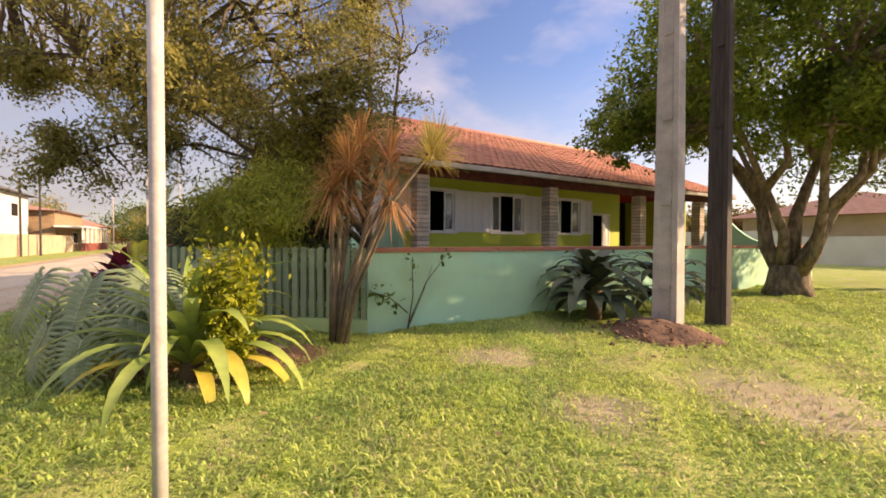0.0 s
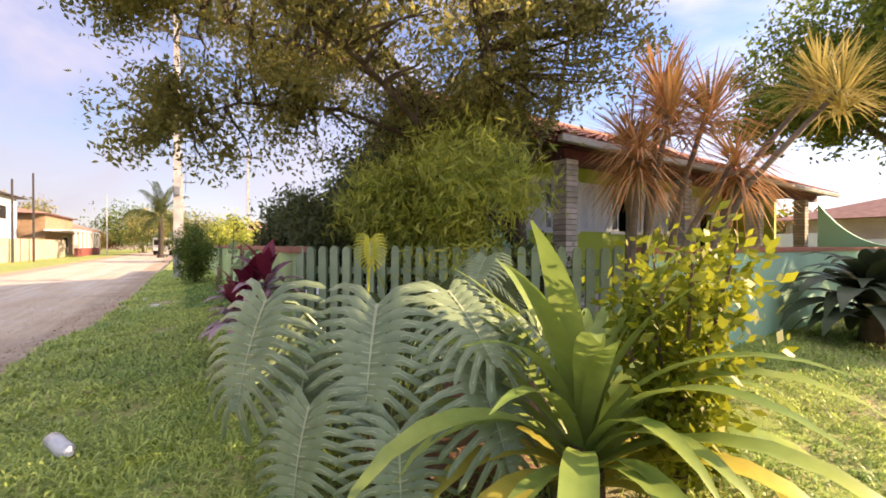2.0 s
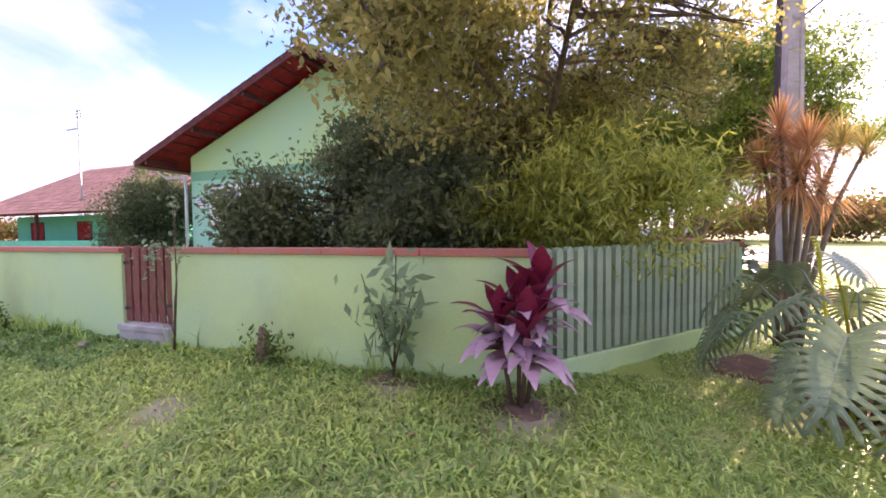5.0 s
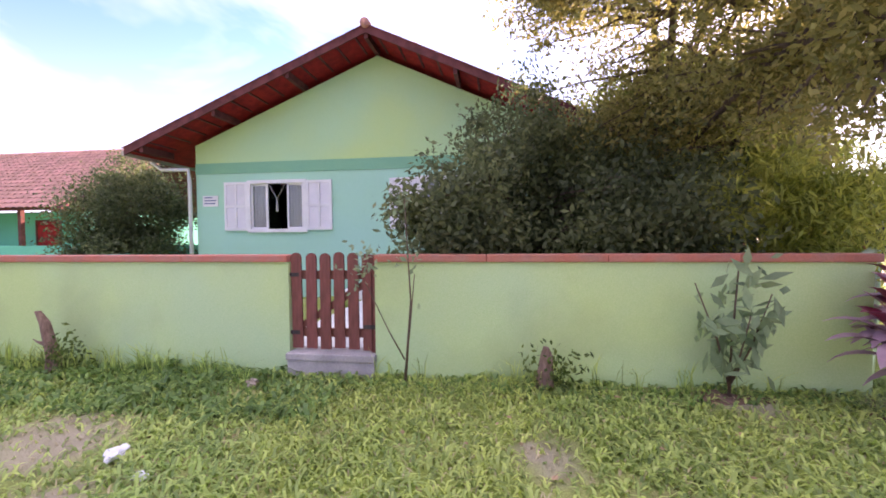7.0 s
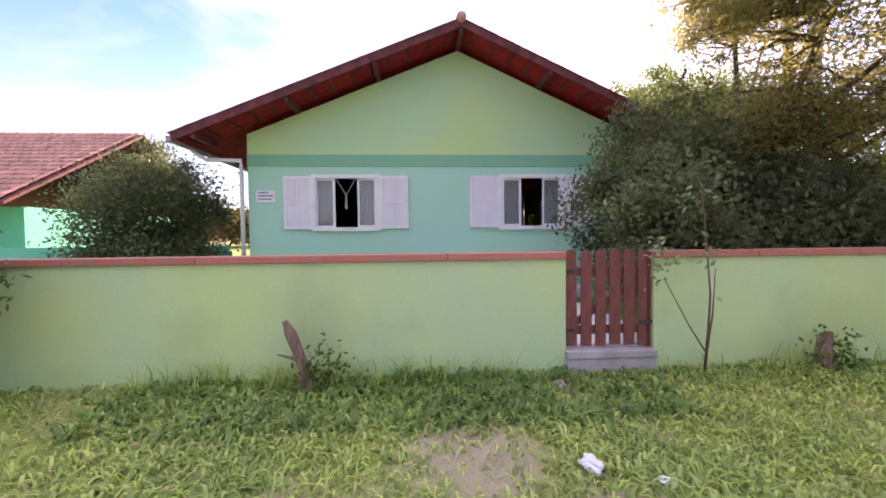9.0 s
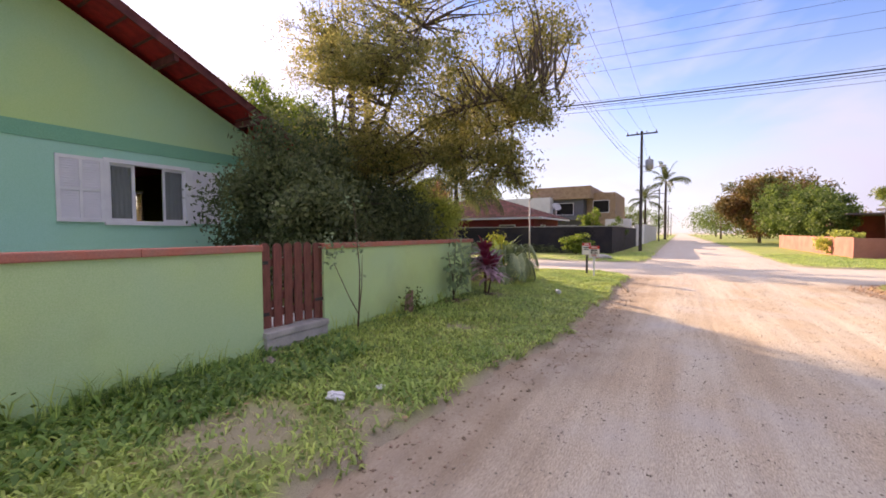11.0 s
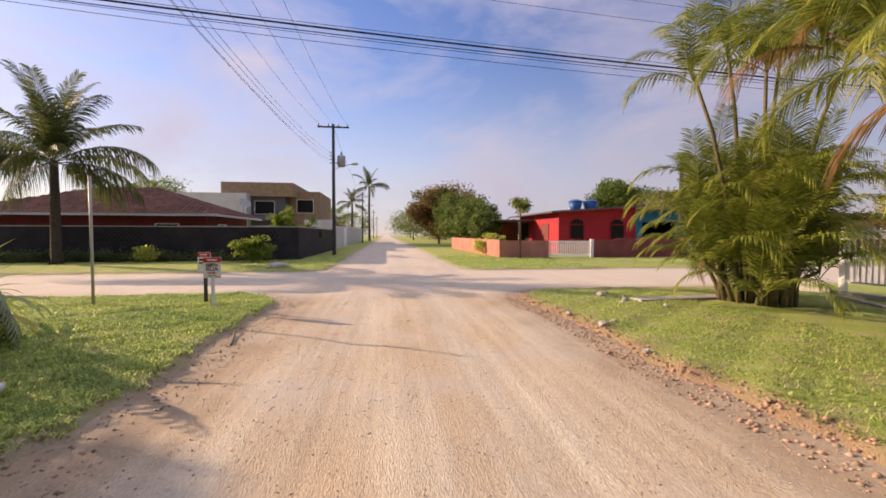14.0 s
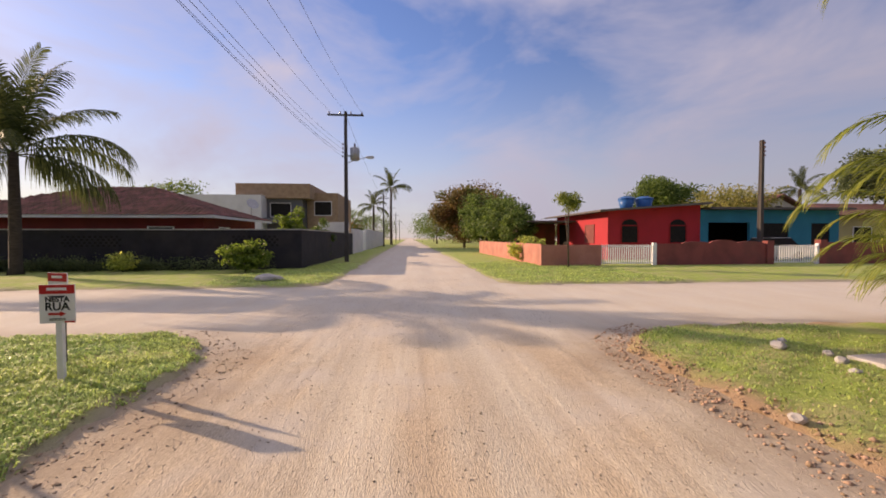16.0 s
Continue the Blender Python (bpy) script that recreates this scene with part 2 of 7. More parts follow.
M_GRASS = mat("grass_blade", (0.50, 0.60, 0.18), (0.36, 0.51, 0.15), rough=0.5, scale=0.8, fine=20, bump=0, island=0.45, translucent=0.5, spec=0.5)
M_WOOD_GATE = mat("brown_painted_wood", (0.24, 0.085, 0.065), (0.16, 0.06, 0.045), rough=0.6, scale=5, fine=60, bump=0.2, stretch=(6, 6, 1), obrand=0.15)
M_POST = mat("dark_weathered_timber", (0.08, 0.07, 0.065), (0.05, 0.045, 0.045), rough=0.85, scale=3, fine=40, bump=0.4, stretch=(8, 8, 0.8))
M_BARK = mat("grey_brown_bark", (0.16, 0.125, 0.095), (0.09, 0.07, 0.05), rough=0.95, scale=6, fine=30, bump=0.8, stretch=(2, 2, 0.6))
M_GALV = mat("pale_painted_steel", (0.50, 0.48, 0.46), (0.38, 0.36, 0.34), rough=0.5, scale=4, fine=50, bump=0.05, dirt=(0.35, 0.15, 0.08), dirt_amount=0.5)
M_FENCE = mat("grey_green_fence_paint", (0.36, 0.46, 0.29), (0.28, 0.37, 0.24), rough=0.7, scale=4, fine=60, bump=0.15, obrand=0.15)


def leafmat(name, col, col2, island=0.4, translucent=0.5, rough=0.5, scale=0.8, spec=0.3):
    return mat(name, col, col2, rough=rough, scale=scale, fine=15, bump=0, island=island, translucent=translucent, spec=spec)


M_LEAF_TALL = leafmat("olive_small_leaf", (0.38, 0.35, 0.11), (0.25, 0.25, 0.08), translucent=0.6)
M_LEAF_DARK = leafmat("dark_green_shrub_leaf", (0.19, 0.23, 0.10), (0.08, 0.11, 0.05))
M_LEAF_BAMBOO = leafmat("light_green_bamboo_leaf", (0.58, 0.60, 0.14), (0.36, 0.42, 0.09))
M_LEAF_SHADE = leafmat("sunlit_shade_tree_leaf", (0.22, 0.30, 0.045), (0.12, 0.18, 0.03), translucent=0.6)
M_LEAF_TREE = leafmat("deep_green_tree_leaf", (0.16, 0.23, 0.05), (0.09, 0.14, 0.035))
M_LEAF_FAR = leafmat("mixed_far_tree_leaf", (0.12, 0.14, 0.035), (0.20, 0.10, 0.04), scale=0.25)
M_LEAF_PALM = leafmat("yellow_green_palm_leaf", (0.30, 0.33, 0.06), (0.13, 0.18, 0.035), translucent=0.45)
M_LEAF_COCO = leafmat("coconut_palm_leaf", (0.10, 0.12, 0.035), (0.06, 0.08, 0.03))
M_LEAF_ARECA_OLD = leafmat("browning_palm_leaf", (0.30, 0.17, 0.06), (0.2, 0.13, 0.05))

# ---- mesh helpers ----
rng = np.random.default_rng(7)


def mesh_np(name, V, F, material=None, smooth=False):
    """A mesh from arrays of corners and of faces with the same number of corners each."""
    V, F = np.asarray(V, np.float32), np.asarray(F, np.int32)
    me = bpy.data.meshes.new(name)
    me.vertices.add(len(V))
    me.vertices.foreach_set("co", V.ravel())
    k = F.shape[1]
    me.loops.add(F.size)
    me.loops.foreach_set("vertex_index", F.ravel())
    me.polygons.add(len(F))
    me.polygons.foreach_set("loop_start", np.arange(0, F.size, k, dtype=np.int32))
    if smooth:
        me.polygons.foreach_set("use_smooth", np.ones(len(F), bool))
    me.update(calc_edges=True)
    if material:
        me.materials.append(material)
    return me


def empty(name, m, label="", category="", group="", kind=""):
    ob = new(name)
    ob.empty_display_size = 0.1
    ob.matrix_basis = m
    return tagged(ob, label, category, group, kind)


def part(name, bm, material, parent=None, label="", smooth=False):
    me = bpy.data.meshes.new(name)
    bmesh.ops.recalc_face_normals(bm, faces=bm.faces)
    bm.to_mesh(me)
    bm.free()
    me.materials.append(material)
    if smooth:
        me.polygons.foreach_set("use_smooth", np.ones(len(me.polygons), bool))
    ob = new(name, me)
    if parent:
        ob.parent = parent
    return tagged(ob, label)


def piece(name, me, parent=None, m=None, label=""):
    ob = new(name, me)
    if parent:
        ob.parent = parent
    if m is not None:
        ob.matrix_basis = m
    return tagged(ob, label)


def box(bm, x0, x1, y0, y1, z0, z1, bevel=0.0):
    ret = bmesh.ops.create_cube(bm, size=1.0, matrix=Matrix.LocRotScale(((x0 + x1) / 2, (y0 + y1) / 2, (z0 + z1) / 2), None, (abs(x1 - x0), abs(y1 - y0), abs(z1 - z0))))
    if bevel:
        es = list({e for v in ret["verts"] for e in v.link_edges})
        bmesh.ops.bevel(bm, geom=es, offset=bevel, segments=2, affect="EDGES", profile=0.6)
    return bm


def boxes(*rows, bevel=0.0):
    bm = bmesh.new()
    for r in rows:
        box(bm, *r, bevel=bevel)
    return bm


def tube(bm, pts, radii, sides=8, cap=True):
    """A tapered round bar along pts."""
    rings = []
    pts = [Vector(p) for p in pts]
    for i, p in enumerate(pts):
        d = (pts[min(i + 1, len(pts) - 1)] - pts[max(i - 1, 0)]).normalized()
        u = d.cross(Vector((0.31, 0.95, 0.05))).normalized()
        w = d.cross(u)
        r = radii[i] if isinstance(radii, (list, tuple)) else radii
        rings.append([bm.verts.new(p + (u * math.cos(2 * math.pi * k / sides) + w * math.sin(2 * math.pi * k / sides)) * r) for k in range(sides)])
    for a, b in zip(rings, rings[1:]):
        for k in range(sides):
            bm.faces.new((a[k], a[(k + 1) % sides], b[(k + 1) % sides], b[k]))
    if cap:
        bm.faces.new(rings[0][::-1])
        bm.faces.new(rings[-1])
    return bm


def extrude_poly(poly, axis, a, b):
    """A prism: a polygon in the plane across axis, from a to b along it."""
    bm = bmesh.new()

    def at(p, c):
        return {"x": (c, p[0], p[1]), "y": (p[0], c, p[1]), "z": (p[0], p[1], c)}[axis]
    lo = [bm.verts.new(at(p, a)) for p in poly]
    hi = [bm.verts.new(at(p, b)) for p in poly]
    bm.faces.new(lo)
    bm.faces.new(hi[::-1])
    for i in range(len(poly)):
        j = (i + 1) % len(poly)
        bm.faces.new((lo[i], hi[i], hi[j], lo[j]))
    return bm


def leaf_cloud(centres, normals_up, size, aspect=0.45, droop=0.3):
    """Many small pointed leaves, each a bent quad pair, at the given places."""
    n = len(centres)
    d = rng.normal(size=(n, 3))
    d[:, 2] -= droop
    d /= np.linalg.norm(d, axis=1, keepdims=True)
    s = np.cross(d, rng.normal(size=(n, 3)))
    s /= np.linalg.norm(s, axis=1, keepdims=True) + 1e-9
    L = (size * rng.uniform(0.6, 1.3, n))[:, None]
    W = L * aspect * 0.5
    c = centres
    V = np.stack([c - d * L * 0.5, c + s * W, c + d * L * 0.5, c - s * W], 1).reshape(-1, 3)
    F = np.arange(4 * n).reshape(n, 4)
    return V, F


def blob_points(n, centre, radii, clumps, clump_r, shell=0.55, flat=0.8):
    """Leaf places: clumps spread over an ellipsoid's outer part, leaves round each clump."""
    u = rng.normal(size=(clumps, 3))
    u /= np.linalg.norm(u, axis=1, keepdims=True)
    r = rng.uniform(shell, 1.0, clumps)[:, None]
    c = np.array(centre) + u * r * np.array(radii)
    pick = rng.integers(0, clumps, n)
    sc = rng.uniform(0.5, 1.25, clumps)[pick][:, None]
    off = np.clip(rng.normal(size=(n, 3)), -1.9, 1.9) * clump_r * 0.5 * sc * np.array((1, 1, flat))
    return c[pick] + off, c


def smooth01(a, b, x):
    t = np.clip((x - a) / (b - a), 0, 1)
    return t * t * (3 - 2 * t)


def vnoise(x, y, s, seed=0.0):
    """Cheap smooth noise on arrays."""
    return (np.sin(x * s * 1.7 + seed) * np.sin(y * s * 1.3 + seed * 2.1) + np.sin(x * s * 3.1 + y * s * 2.3 + seed) * 0.5 + np.sin(y * s * 5.3 - x * s * 4.1 + seed * 3) * 0.25) / 1.75

# ---- ground ----
ROAD_N, ROAD_S = -2.75, -8.3        # edges of the street along x
CROSS_W, CROSS_E = 13.0, 19.2       # edges of the street along y


def lawn_sd(x, y, sx, sy, x0, y0):
    """Distance inside a lawn block whose corner (x0, y0) is rounded; sx, sy give the side that it lies on."""
    a, b = (x - x0) * sx, (y - y0) * sy
    if sx < 0 and sy > 0:
        b = b - 0.40 * smooth01(3.5, -1.5, x)
    r = 1.6
    q = np.minimum(a, b)
    corner = r - np.hypot(np.maximum(r - a, 0), np.maximum(r - b, 0))
    d = np.where((a < r) & (b < r), corner, q)
    return d + 0.10 * vnoise(x, y, 0.9, 1.0) + 0.06 * vnoise(x, y, 4.0, 2.0) + 0.05 * vnoise(x, y, 8.0, 5.0)


def lawn_height(x, y, blk):
    sd = lawn_sd(x, y, *blk)
    base = -0.16 + 0.2 * smooth01(-0.05, 0.22, sd) + 0.035 * vnoise(x, y, 2.2, 3.0) * smooth01(0, 0.4, sd) + 0.012 * vnoise(x, y, 9.0, 4.0)
    if blk is SW:
        base = base - 0.10 * smooth01(0.55, 0.05, sd) * smooth01(-0.1, 0.1, sd) * (0.5 + 0.5 * vnoise(x, y, 3.4, 7.0)) + 0.02 * vnoise(x, y, 14.0, 3.0) * smooth01(0.6, 0.3, sd)
    if blk is NW:
        base = base + 0.11 * smooth01(0.3, 2.6, sd)
    return base


# worn patches in the lawn: x, y, radius
BARE = [(9.3, 6.3, 0.75), (4.9, -0.5, 0.4), (3.7, -0.35, 0.35), (-1.6, -1.35, 0.6), (-0.9, -2.0, 0.4), (9.0, 3.6, 0.6), (11.2, 5.0, 0.9), (2.0, -1.2, 0.3), (-2.6, -1.9, 0.5), (10.6, 3.4, 0.5), (12.3, 3.2, 0.6), (8.3, 0.7, 0.35), (6.9, 1.2, 0.8), (7.5, 0.3, 0.7), (7.6, 1.5, 0.6)]
NW = (-1, 1, CROSS_W, ROAD_N)
SW = (-1, -1, CROSS_W, ROAD_S)
NE = (1, 1, CROSS_E, ROAD_N)
SE = (1, -1, CROSS_E, ROAD_S)


def axis_steps(lo, hi, near_lo, near_hi, fine, coarse):
    out = [np.arange(lo, near_lo, coarse), np.arange(near_lo, near_hi, fine), np.arange(near_hi, hi + coarse, coarse)]
    return np.unique(np.concatenate(out))


def sheet(name, xs, ys, zf, material, keep=None):
    X, Y = np.meshgrid(xs, ys)
    Z = zf(X, Y)
    V = np.stack([X, Y, Z], -1).reshape(-1, 3)
    nx, ny = len(xs), len(ys)
    i = np.arange(nx * ny).reshape(ny, nx)
    F = np.stack([i[:-1, :-1], i[:-1, 1:], i[1:, 1:], i[1:, :-1]], -1).reshape(-1, 4)
    if keep is not None:
        k = keep(X, Y)
        ok = k.reshape(-1)[F].any(1)
        F = F[ok]
        used, inv = np.unique(F, return_inverse=True)
        V, F = V[used], inv.reshape(F.shape)
    return new(name, mesh_np(name, V, F, material, True))


def road_z(X, Y):
    ruts = -0.02 * np.exp(-((Y + 4.7) / 0.35) ** 2) - 0.02 * np.exp(-((Y + 6.4) / 0.35) ** 2)
    return -0.035 + ruts + 0.012 * vnoise(X, Y, 1.3, 5.0) + 0.006 * vnoise(X, Y, 7.0, 6.0)


xs = axis_steps(-1200, 1500, -14, 24, 0.2, 40)
ys = axis_steps(-1200, 1200, -12, 20, 0.2, 40)
ground = tagged(sheet("ground", xs, ys, road_z, M_DIRTROAD), "pale sandy dirt road and crossroads", "road", kind="structure")
# darker damp earth on the road along the lawn edges
co = np.empty(len(ground.data.vertices) * 3, np.float32)
ground.data.vertices.foreach_get("co", co)
co = co.reshape(-1, 3)
damp = np.zeros(len(co))
for blk, reach in ((NW, 1.2), (SW, 1.0), (NE, 0.6), (SE, 0.6)):
    sd = lawn_sd(co[:, 0], co[:, 1], *blk) + 0.25 * vnoise(co[:, 0], co[:, 1], 1.7, 4.0)
    damp = np.maximum(damp, smooth01(-reach, -0.1, sd))
lay = ground.data.attributes.new("soil", "FLOAT", "POINT")
lay.data.foreach_set("value", (0.8 * damp * (0.75 + 0.25 * vnoise(co[:, 0], co[:, 1], 4.0, 6.0))).astype(np.float32))

for nm, blk, xr, yr in (("lawn_north_west", NW, (-160, 14.2, -12, 13.9), (-4, 120, -3.9, 18)), ("lawn_south_west", SW, (-160, 14.2, -8, 13.9), (-60, -7.3, -14, -7.5)), ("lawn_north_east", NE, (18.2, 320, 18.4, 32), (-4, 120, -3.9, 12)), ("lawn_south_east", SE, (18.2, 320, 18.4, 32), (-60, -7.3, -20, -7.5))):
    xs = axis_steps(*xr, 0.14 if blk in (NW, SW) else 0.3, 6)
    ys = axis_steps(*yr, 0.14 if blk in (NW, SW) else 0.3, 6)
    ob = sheet(nm, xs, ys, lambda X, Y, b=blk: lawn_height(X, Y, b), M_TURF_CLAY if blk is SW else M_TURF, lambda X, Y, b=blk: lawn_sd(X, Y, *b) > -0.12)
    tagged(ob, "short green lawn worn to bare earth in places", "lawn", kind="structure")
    co = np.empty(len(ob.data.vertices) * 3, np.float32)
    ob.data.vertices.foreach_get("co", co)
    co = co.reshape(-1, 3)
    sd = lawn_sd(co[:, 0], co[:, 1], *blk)
    bare = smooth01(0.62 if blk is SW else 0.42, 0.2 if blk is SW else 0.12, sd + 0.16 * vnoise(co[:, 0], co[:, 1], 3.0, 9.0))
    if blk is NW:
        for hx, hy, hr in BARE:
            dd = np.hypot(co[:, 0] - hx, co[:, 1] - hy) + 0.25 * hr * vnoise(co[:, 0], co[:, 1], 5.0, 1.0)
            bare = np.maximum(bare, 0.85 * smooth01(hr * 1.05, hr * 0.45, dd))
    lay = ob.data.attributes.new("soil", "FLOAT", "POINT")
    lay.data.foreach_set("value", bare.astype(np.float32))

# ---- garden walls ----
WALL_H, CAP_T, WT = 1.30, 0.075, 0.14
FENCE_A, FENCE_B = Vector((4.87, 0.0, 0)), Vector((7.2, 2.75, 0))
GATE = 0.46


def garden_wall(name, rows, material, label):
    ob = part(name, boxes(*rows), material, None, label)
    return tagged(ob, label, "garden wall", kind="structure")


wall_b1 = garden_wall("wall_street_west", [(-16, -GATE, 0.0, WT, -0.2, WALL_H)], M_PAINT_B, "mint green plastered garden wall beside the gate")
wall_b2 = garden_wall("wall_street_east", [(GATE, FENCE_A.x, 0.0, WT, -0.2, WALL_H)], M_PAINT_B, "mint green plastered garden wall beside the lawn")
wall_a = garden_wall("wall_side", [(7.2 - WT, 7.2, 2.75, 19.0, -0.2, WALL_H)], M_PAINT_A, "turquoise plastered garden wall with red capping")


def capping(wall, x0, x1, y0, y1, along):
    """Short lengths of clay capping laid end to end along the top of a wall."""
    n = max(1, round(((x1 - x0) if along == "x" else (y1 - y0)) / 1.2))
    for i in range(n):
        if along == "x":
            a, b = x0 + (x1 - x0) * i / n, x0 + (x1 - x0) * (i + 1) / n
            bm = boxes((a + 0.001, b - 0.001, y0 - 0.03, y1 + 0.03, WALL_H + 0.001, WALL_H + CAP_T), bevel=0.012)
        else:
            a, b = y0 + (y1 - y0) * i / n, y0 + (y1 - y0) * (i + 1) / n
            bm = boxes((x0 - 0.03, x1 + 0.03, a + 0.001, b - 0.001, WALL_H + 0.001, WALL_H + CAP_T), bevel=0.012)
        part("capping", bm, M_CAP, wall)


capping(wall_b1, -16, -GATE, 0, WT, "x")
capping(wall_b2, GATE, FENCE_A.x + 0.05, 0, WT, "x")
capping(wall_a, 7.2 - WT, 7.2, 2.75, 19.0, "y")

# picket fence across the cut corner, on a low plinth
f_len = (FENCE_B - FENCE_A).length
f_yaw = math.degrees(math.atan2(FENCE_B.y - FENCE_A.y, FENCE_B.x - FENCE_A.x))
fence = empty("fence", pose(FENCE_A.x, FENCE_A.y, 0, 0, 0, f_yaw), "grey-green round-topped picket fence on a low concrete plinth", "fence")
part("plinth", boxes((0.0, f_len, 0.0, 0.12, -0.2, 0.34), bevel=0.01), M_PAINT_B, fence, "low mint green plinth")
part("rail", boxes((0, f_len, 0.085, 0.12, 0.5, 0.57)), M_FENCE, fence)
part("rail", boxes((0, f_len, 0.085, 0.12, 1.08, 1.15)), M_FENCE, fence)
prof = [(-0.041, 0), (0.041, 0), (0.041, 0.98)] + [(0.041 * math.cos(a), 0.98 + 0.05 * math.sin(a)) for a in np.linspace(0.4, math.pi - 0.4, 5)] + [(-0.041, 0.98)]
pk = extrude_poly(prof, "y", 0.02, 0.083)
bmesh.ops.recalc_face_normals(pk, faces=pk.faces)
pk_me = bpy.data.meshes.new("picket")
pk.to_mesh(pk_me)
pk.free()
pk_me.materials.append(M_FENCE)
n_pk = 27
for i in range(n_pk):
    piece("picket", pk_me, fence, pose(f_len * (i + 0.5) / n_pk, 0, 0.345 + random.uniform(-0.01, 0.012), 0, random.uniform(-0.8, 0.8), 0))

# ---- house ----
HX0, HX1, HY0, HY1 = -5.6, 3.1, 5.1, 18.6
RIDGE_X, RIDGE_Z = -1.0, 5.92
SL_L, SL_R = 0.405, 0.455
EAVE_L, EAVE_R = -6.7, 4.75
ROOF_Y0, ROOF_Y1 = 4.25, 18.9


def roof_z(x):
    return RIDGE_Z - (RIDGE_X - x) * SL_L if x < RIDGE_X else RIDGE_Z - (x - RIDGE_X) * SL_R


house = empty("house", pose(0, 0, 0), "single-storey mint green house with terracotta tiled gable roof", "house")


def wall_with_holes(x0, x1, z0, z1, y0, y1, holes, swap=False):
    """One wall slab with rectangular openings through it. swap: the wall runs along y instead of x."""
    us = sorted({x0, x1, *[h[0] for h in holes], *[h[1] for h in holes]})
    ws = sorted({z0, z1, *[h[2] for h in holes], *[h[3] for h in holes]})
    bm = bmesh.new()
    made = {}

    def vert(i, j, d):
        if (i, j, d) not in made:
            u, w, y = us[i], ws[j], (y0, y1)[d]
            made[i, j, d] = bm.verts.new((y, u, w) if swap else (u, y, w))
        return made[i, j, d]

    def solid(i, j):
        if not (0 <= i < len(us) - 1 and 0 <= j < len(ws) - 1):
            return False
        u, w = (us[i] + us[i + 1]) / 2, (ws[j] + ws[j + 1]) / 2
        return not any(h[0] < u < h[1] and h[2] < w < h[3] for h in holes)
    for i in range(len(us) - 1):
        for j in range(len(ws) - 1):
            if not solid(i, j):
                continue
            for d in (0, 1):
                bm.faces.new([vert(i, j, d), vert(i + 1, j, d), vert(i + 1, j + 1, d), vert(i, j + 1, d)])
            for di, dj, p, q in ((-1, 0, (i, j), (i, j + 1)), (1, 0, (i + 1, j), (i + 1, j + 1)), (0, -1, (i, j), (i + 1, j)), (0, 1, (i, j + 1), (i + 1, j + 1))):
                if not solid(i + di, j + dj):
                    bm.faces.new([vert(*p, 0), vert(*q, 0), vert(*q, 1), vert(*p, 1)])
    return bm


WZ0, WZ1 = 1.73, 2.89
GW = [(-4.21, -2.78), (-0.05, 1.40)]                  # openings in the gable wall, along x
FW = [(5.69, 6.85), (8.07, 9.38), (10.63, 11.97)]     # openings in the porch wall, along y
BAND0, BAND1 = 3.10, 3.36
part("gable_wall", wall_with_holes(HX0, HX1, 0, BAND0, HY0, HY0 + 0.18, [(a, b, WZ0, WZ1) for a, b in GW]), M_HOUSE, house, "mint green lower gable wall")
part("band", boxes((HX0 - 0.004, HX1, HY0 - 0.015, HY0 + 0.18, BAND0, BAND1)), M_BAND, house, "darker teal painted band")
gpoly = [(HX0, BAND1), (HX1, BAND1), (HX1, roof_z(HX1) - 0.26), (RIDGE_X, RIDGE_Z - 0.26), (HX0, roof_z(HX0) - 0.26)]
part("gable", extrude_poly(gpoly, "y", HY0, HY0 + 0.18), M_GABLE, house, "pale green gable triangle")
part("front_wall", wall_with_holes(HY0 + 0.18, 14.1, 0, 3.75, HX1 - 0.18, HX1, [(a, b, WZ0, WZ1) for a, b in FW] + [(12.6, 13.45, 0.3, 2.4)], True), M_PORCH, house, "lime green porch wall")
part("back_wall", boxes((HX0, HX0 + 0.18, HY0 + 0.18, HY1, 0, roof_z(HX0) - 0.2)), M_HOUSE, house)
part("end_wall", boxes((HX0, HX1, HY1 - 0.18, HY1, 0, 3.4)), M_PORCH, house)
# partitions coloured near-black so the rooms behind the windows look unlit
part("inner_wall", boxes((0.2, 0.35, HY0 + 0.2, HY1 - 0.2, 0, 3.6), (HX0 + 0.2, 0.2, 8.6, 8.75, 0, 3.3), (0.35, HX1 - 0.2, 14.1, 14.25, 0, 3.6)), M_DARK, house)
part("room_ceiling", boxes((HX0 + 0.18, HX1 - 0.18, HY0 + 0.2, HY1 - 0.2, 3.32, 3.36)), M_SOFFIT, house)
part("porch_floor", boxes((HX1, 4.6, HY0 - 0.1, HY1, 0, 0.3)), M_CONC, house)

# roof: a deck with soffit, and rows of tiles
TH = 0.10
for side, (xe, sl) in (("L", (EAVE_L, SL_L)), ("R", (EAVE_R, SL_R))):
    ze = roof_z(xe)
    poly = [(RIDGE_X, RIDGE_Z - TH), (xe, ze - TH), (xe, ze - 0.04), (RIDGE_X, RIDGE_Z - 0.04)]
    part("roof_deck", extrude_poly(poly, "y", ROOF_Y0 + 0.03, ROOF_Y1), M_SOFFIT, house, "dark red boarded soffit")
    poly = [(RIDGE_X, RIDGE_Z + 0.03), (xe, ze + 0.03), (xe, ze - 0.16), (RIDGE_X, RIDGE_Z - 0.16)]
    part("bargeboard", extrude_poly(poly, "y", ROOF_Y0, ROOF_Y0 + 0.03), M_FASCIA, house, "brown bargeboard")


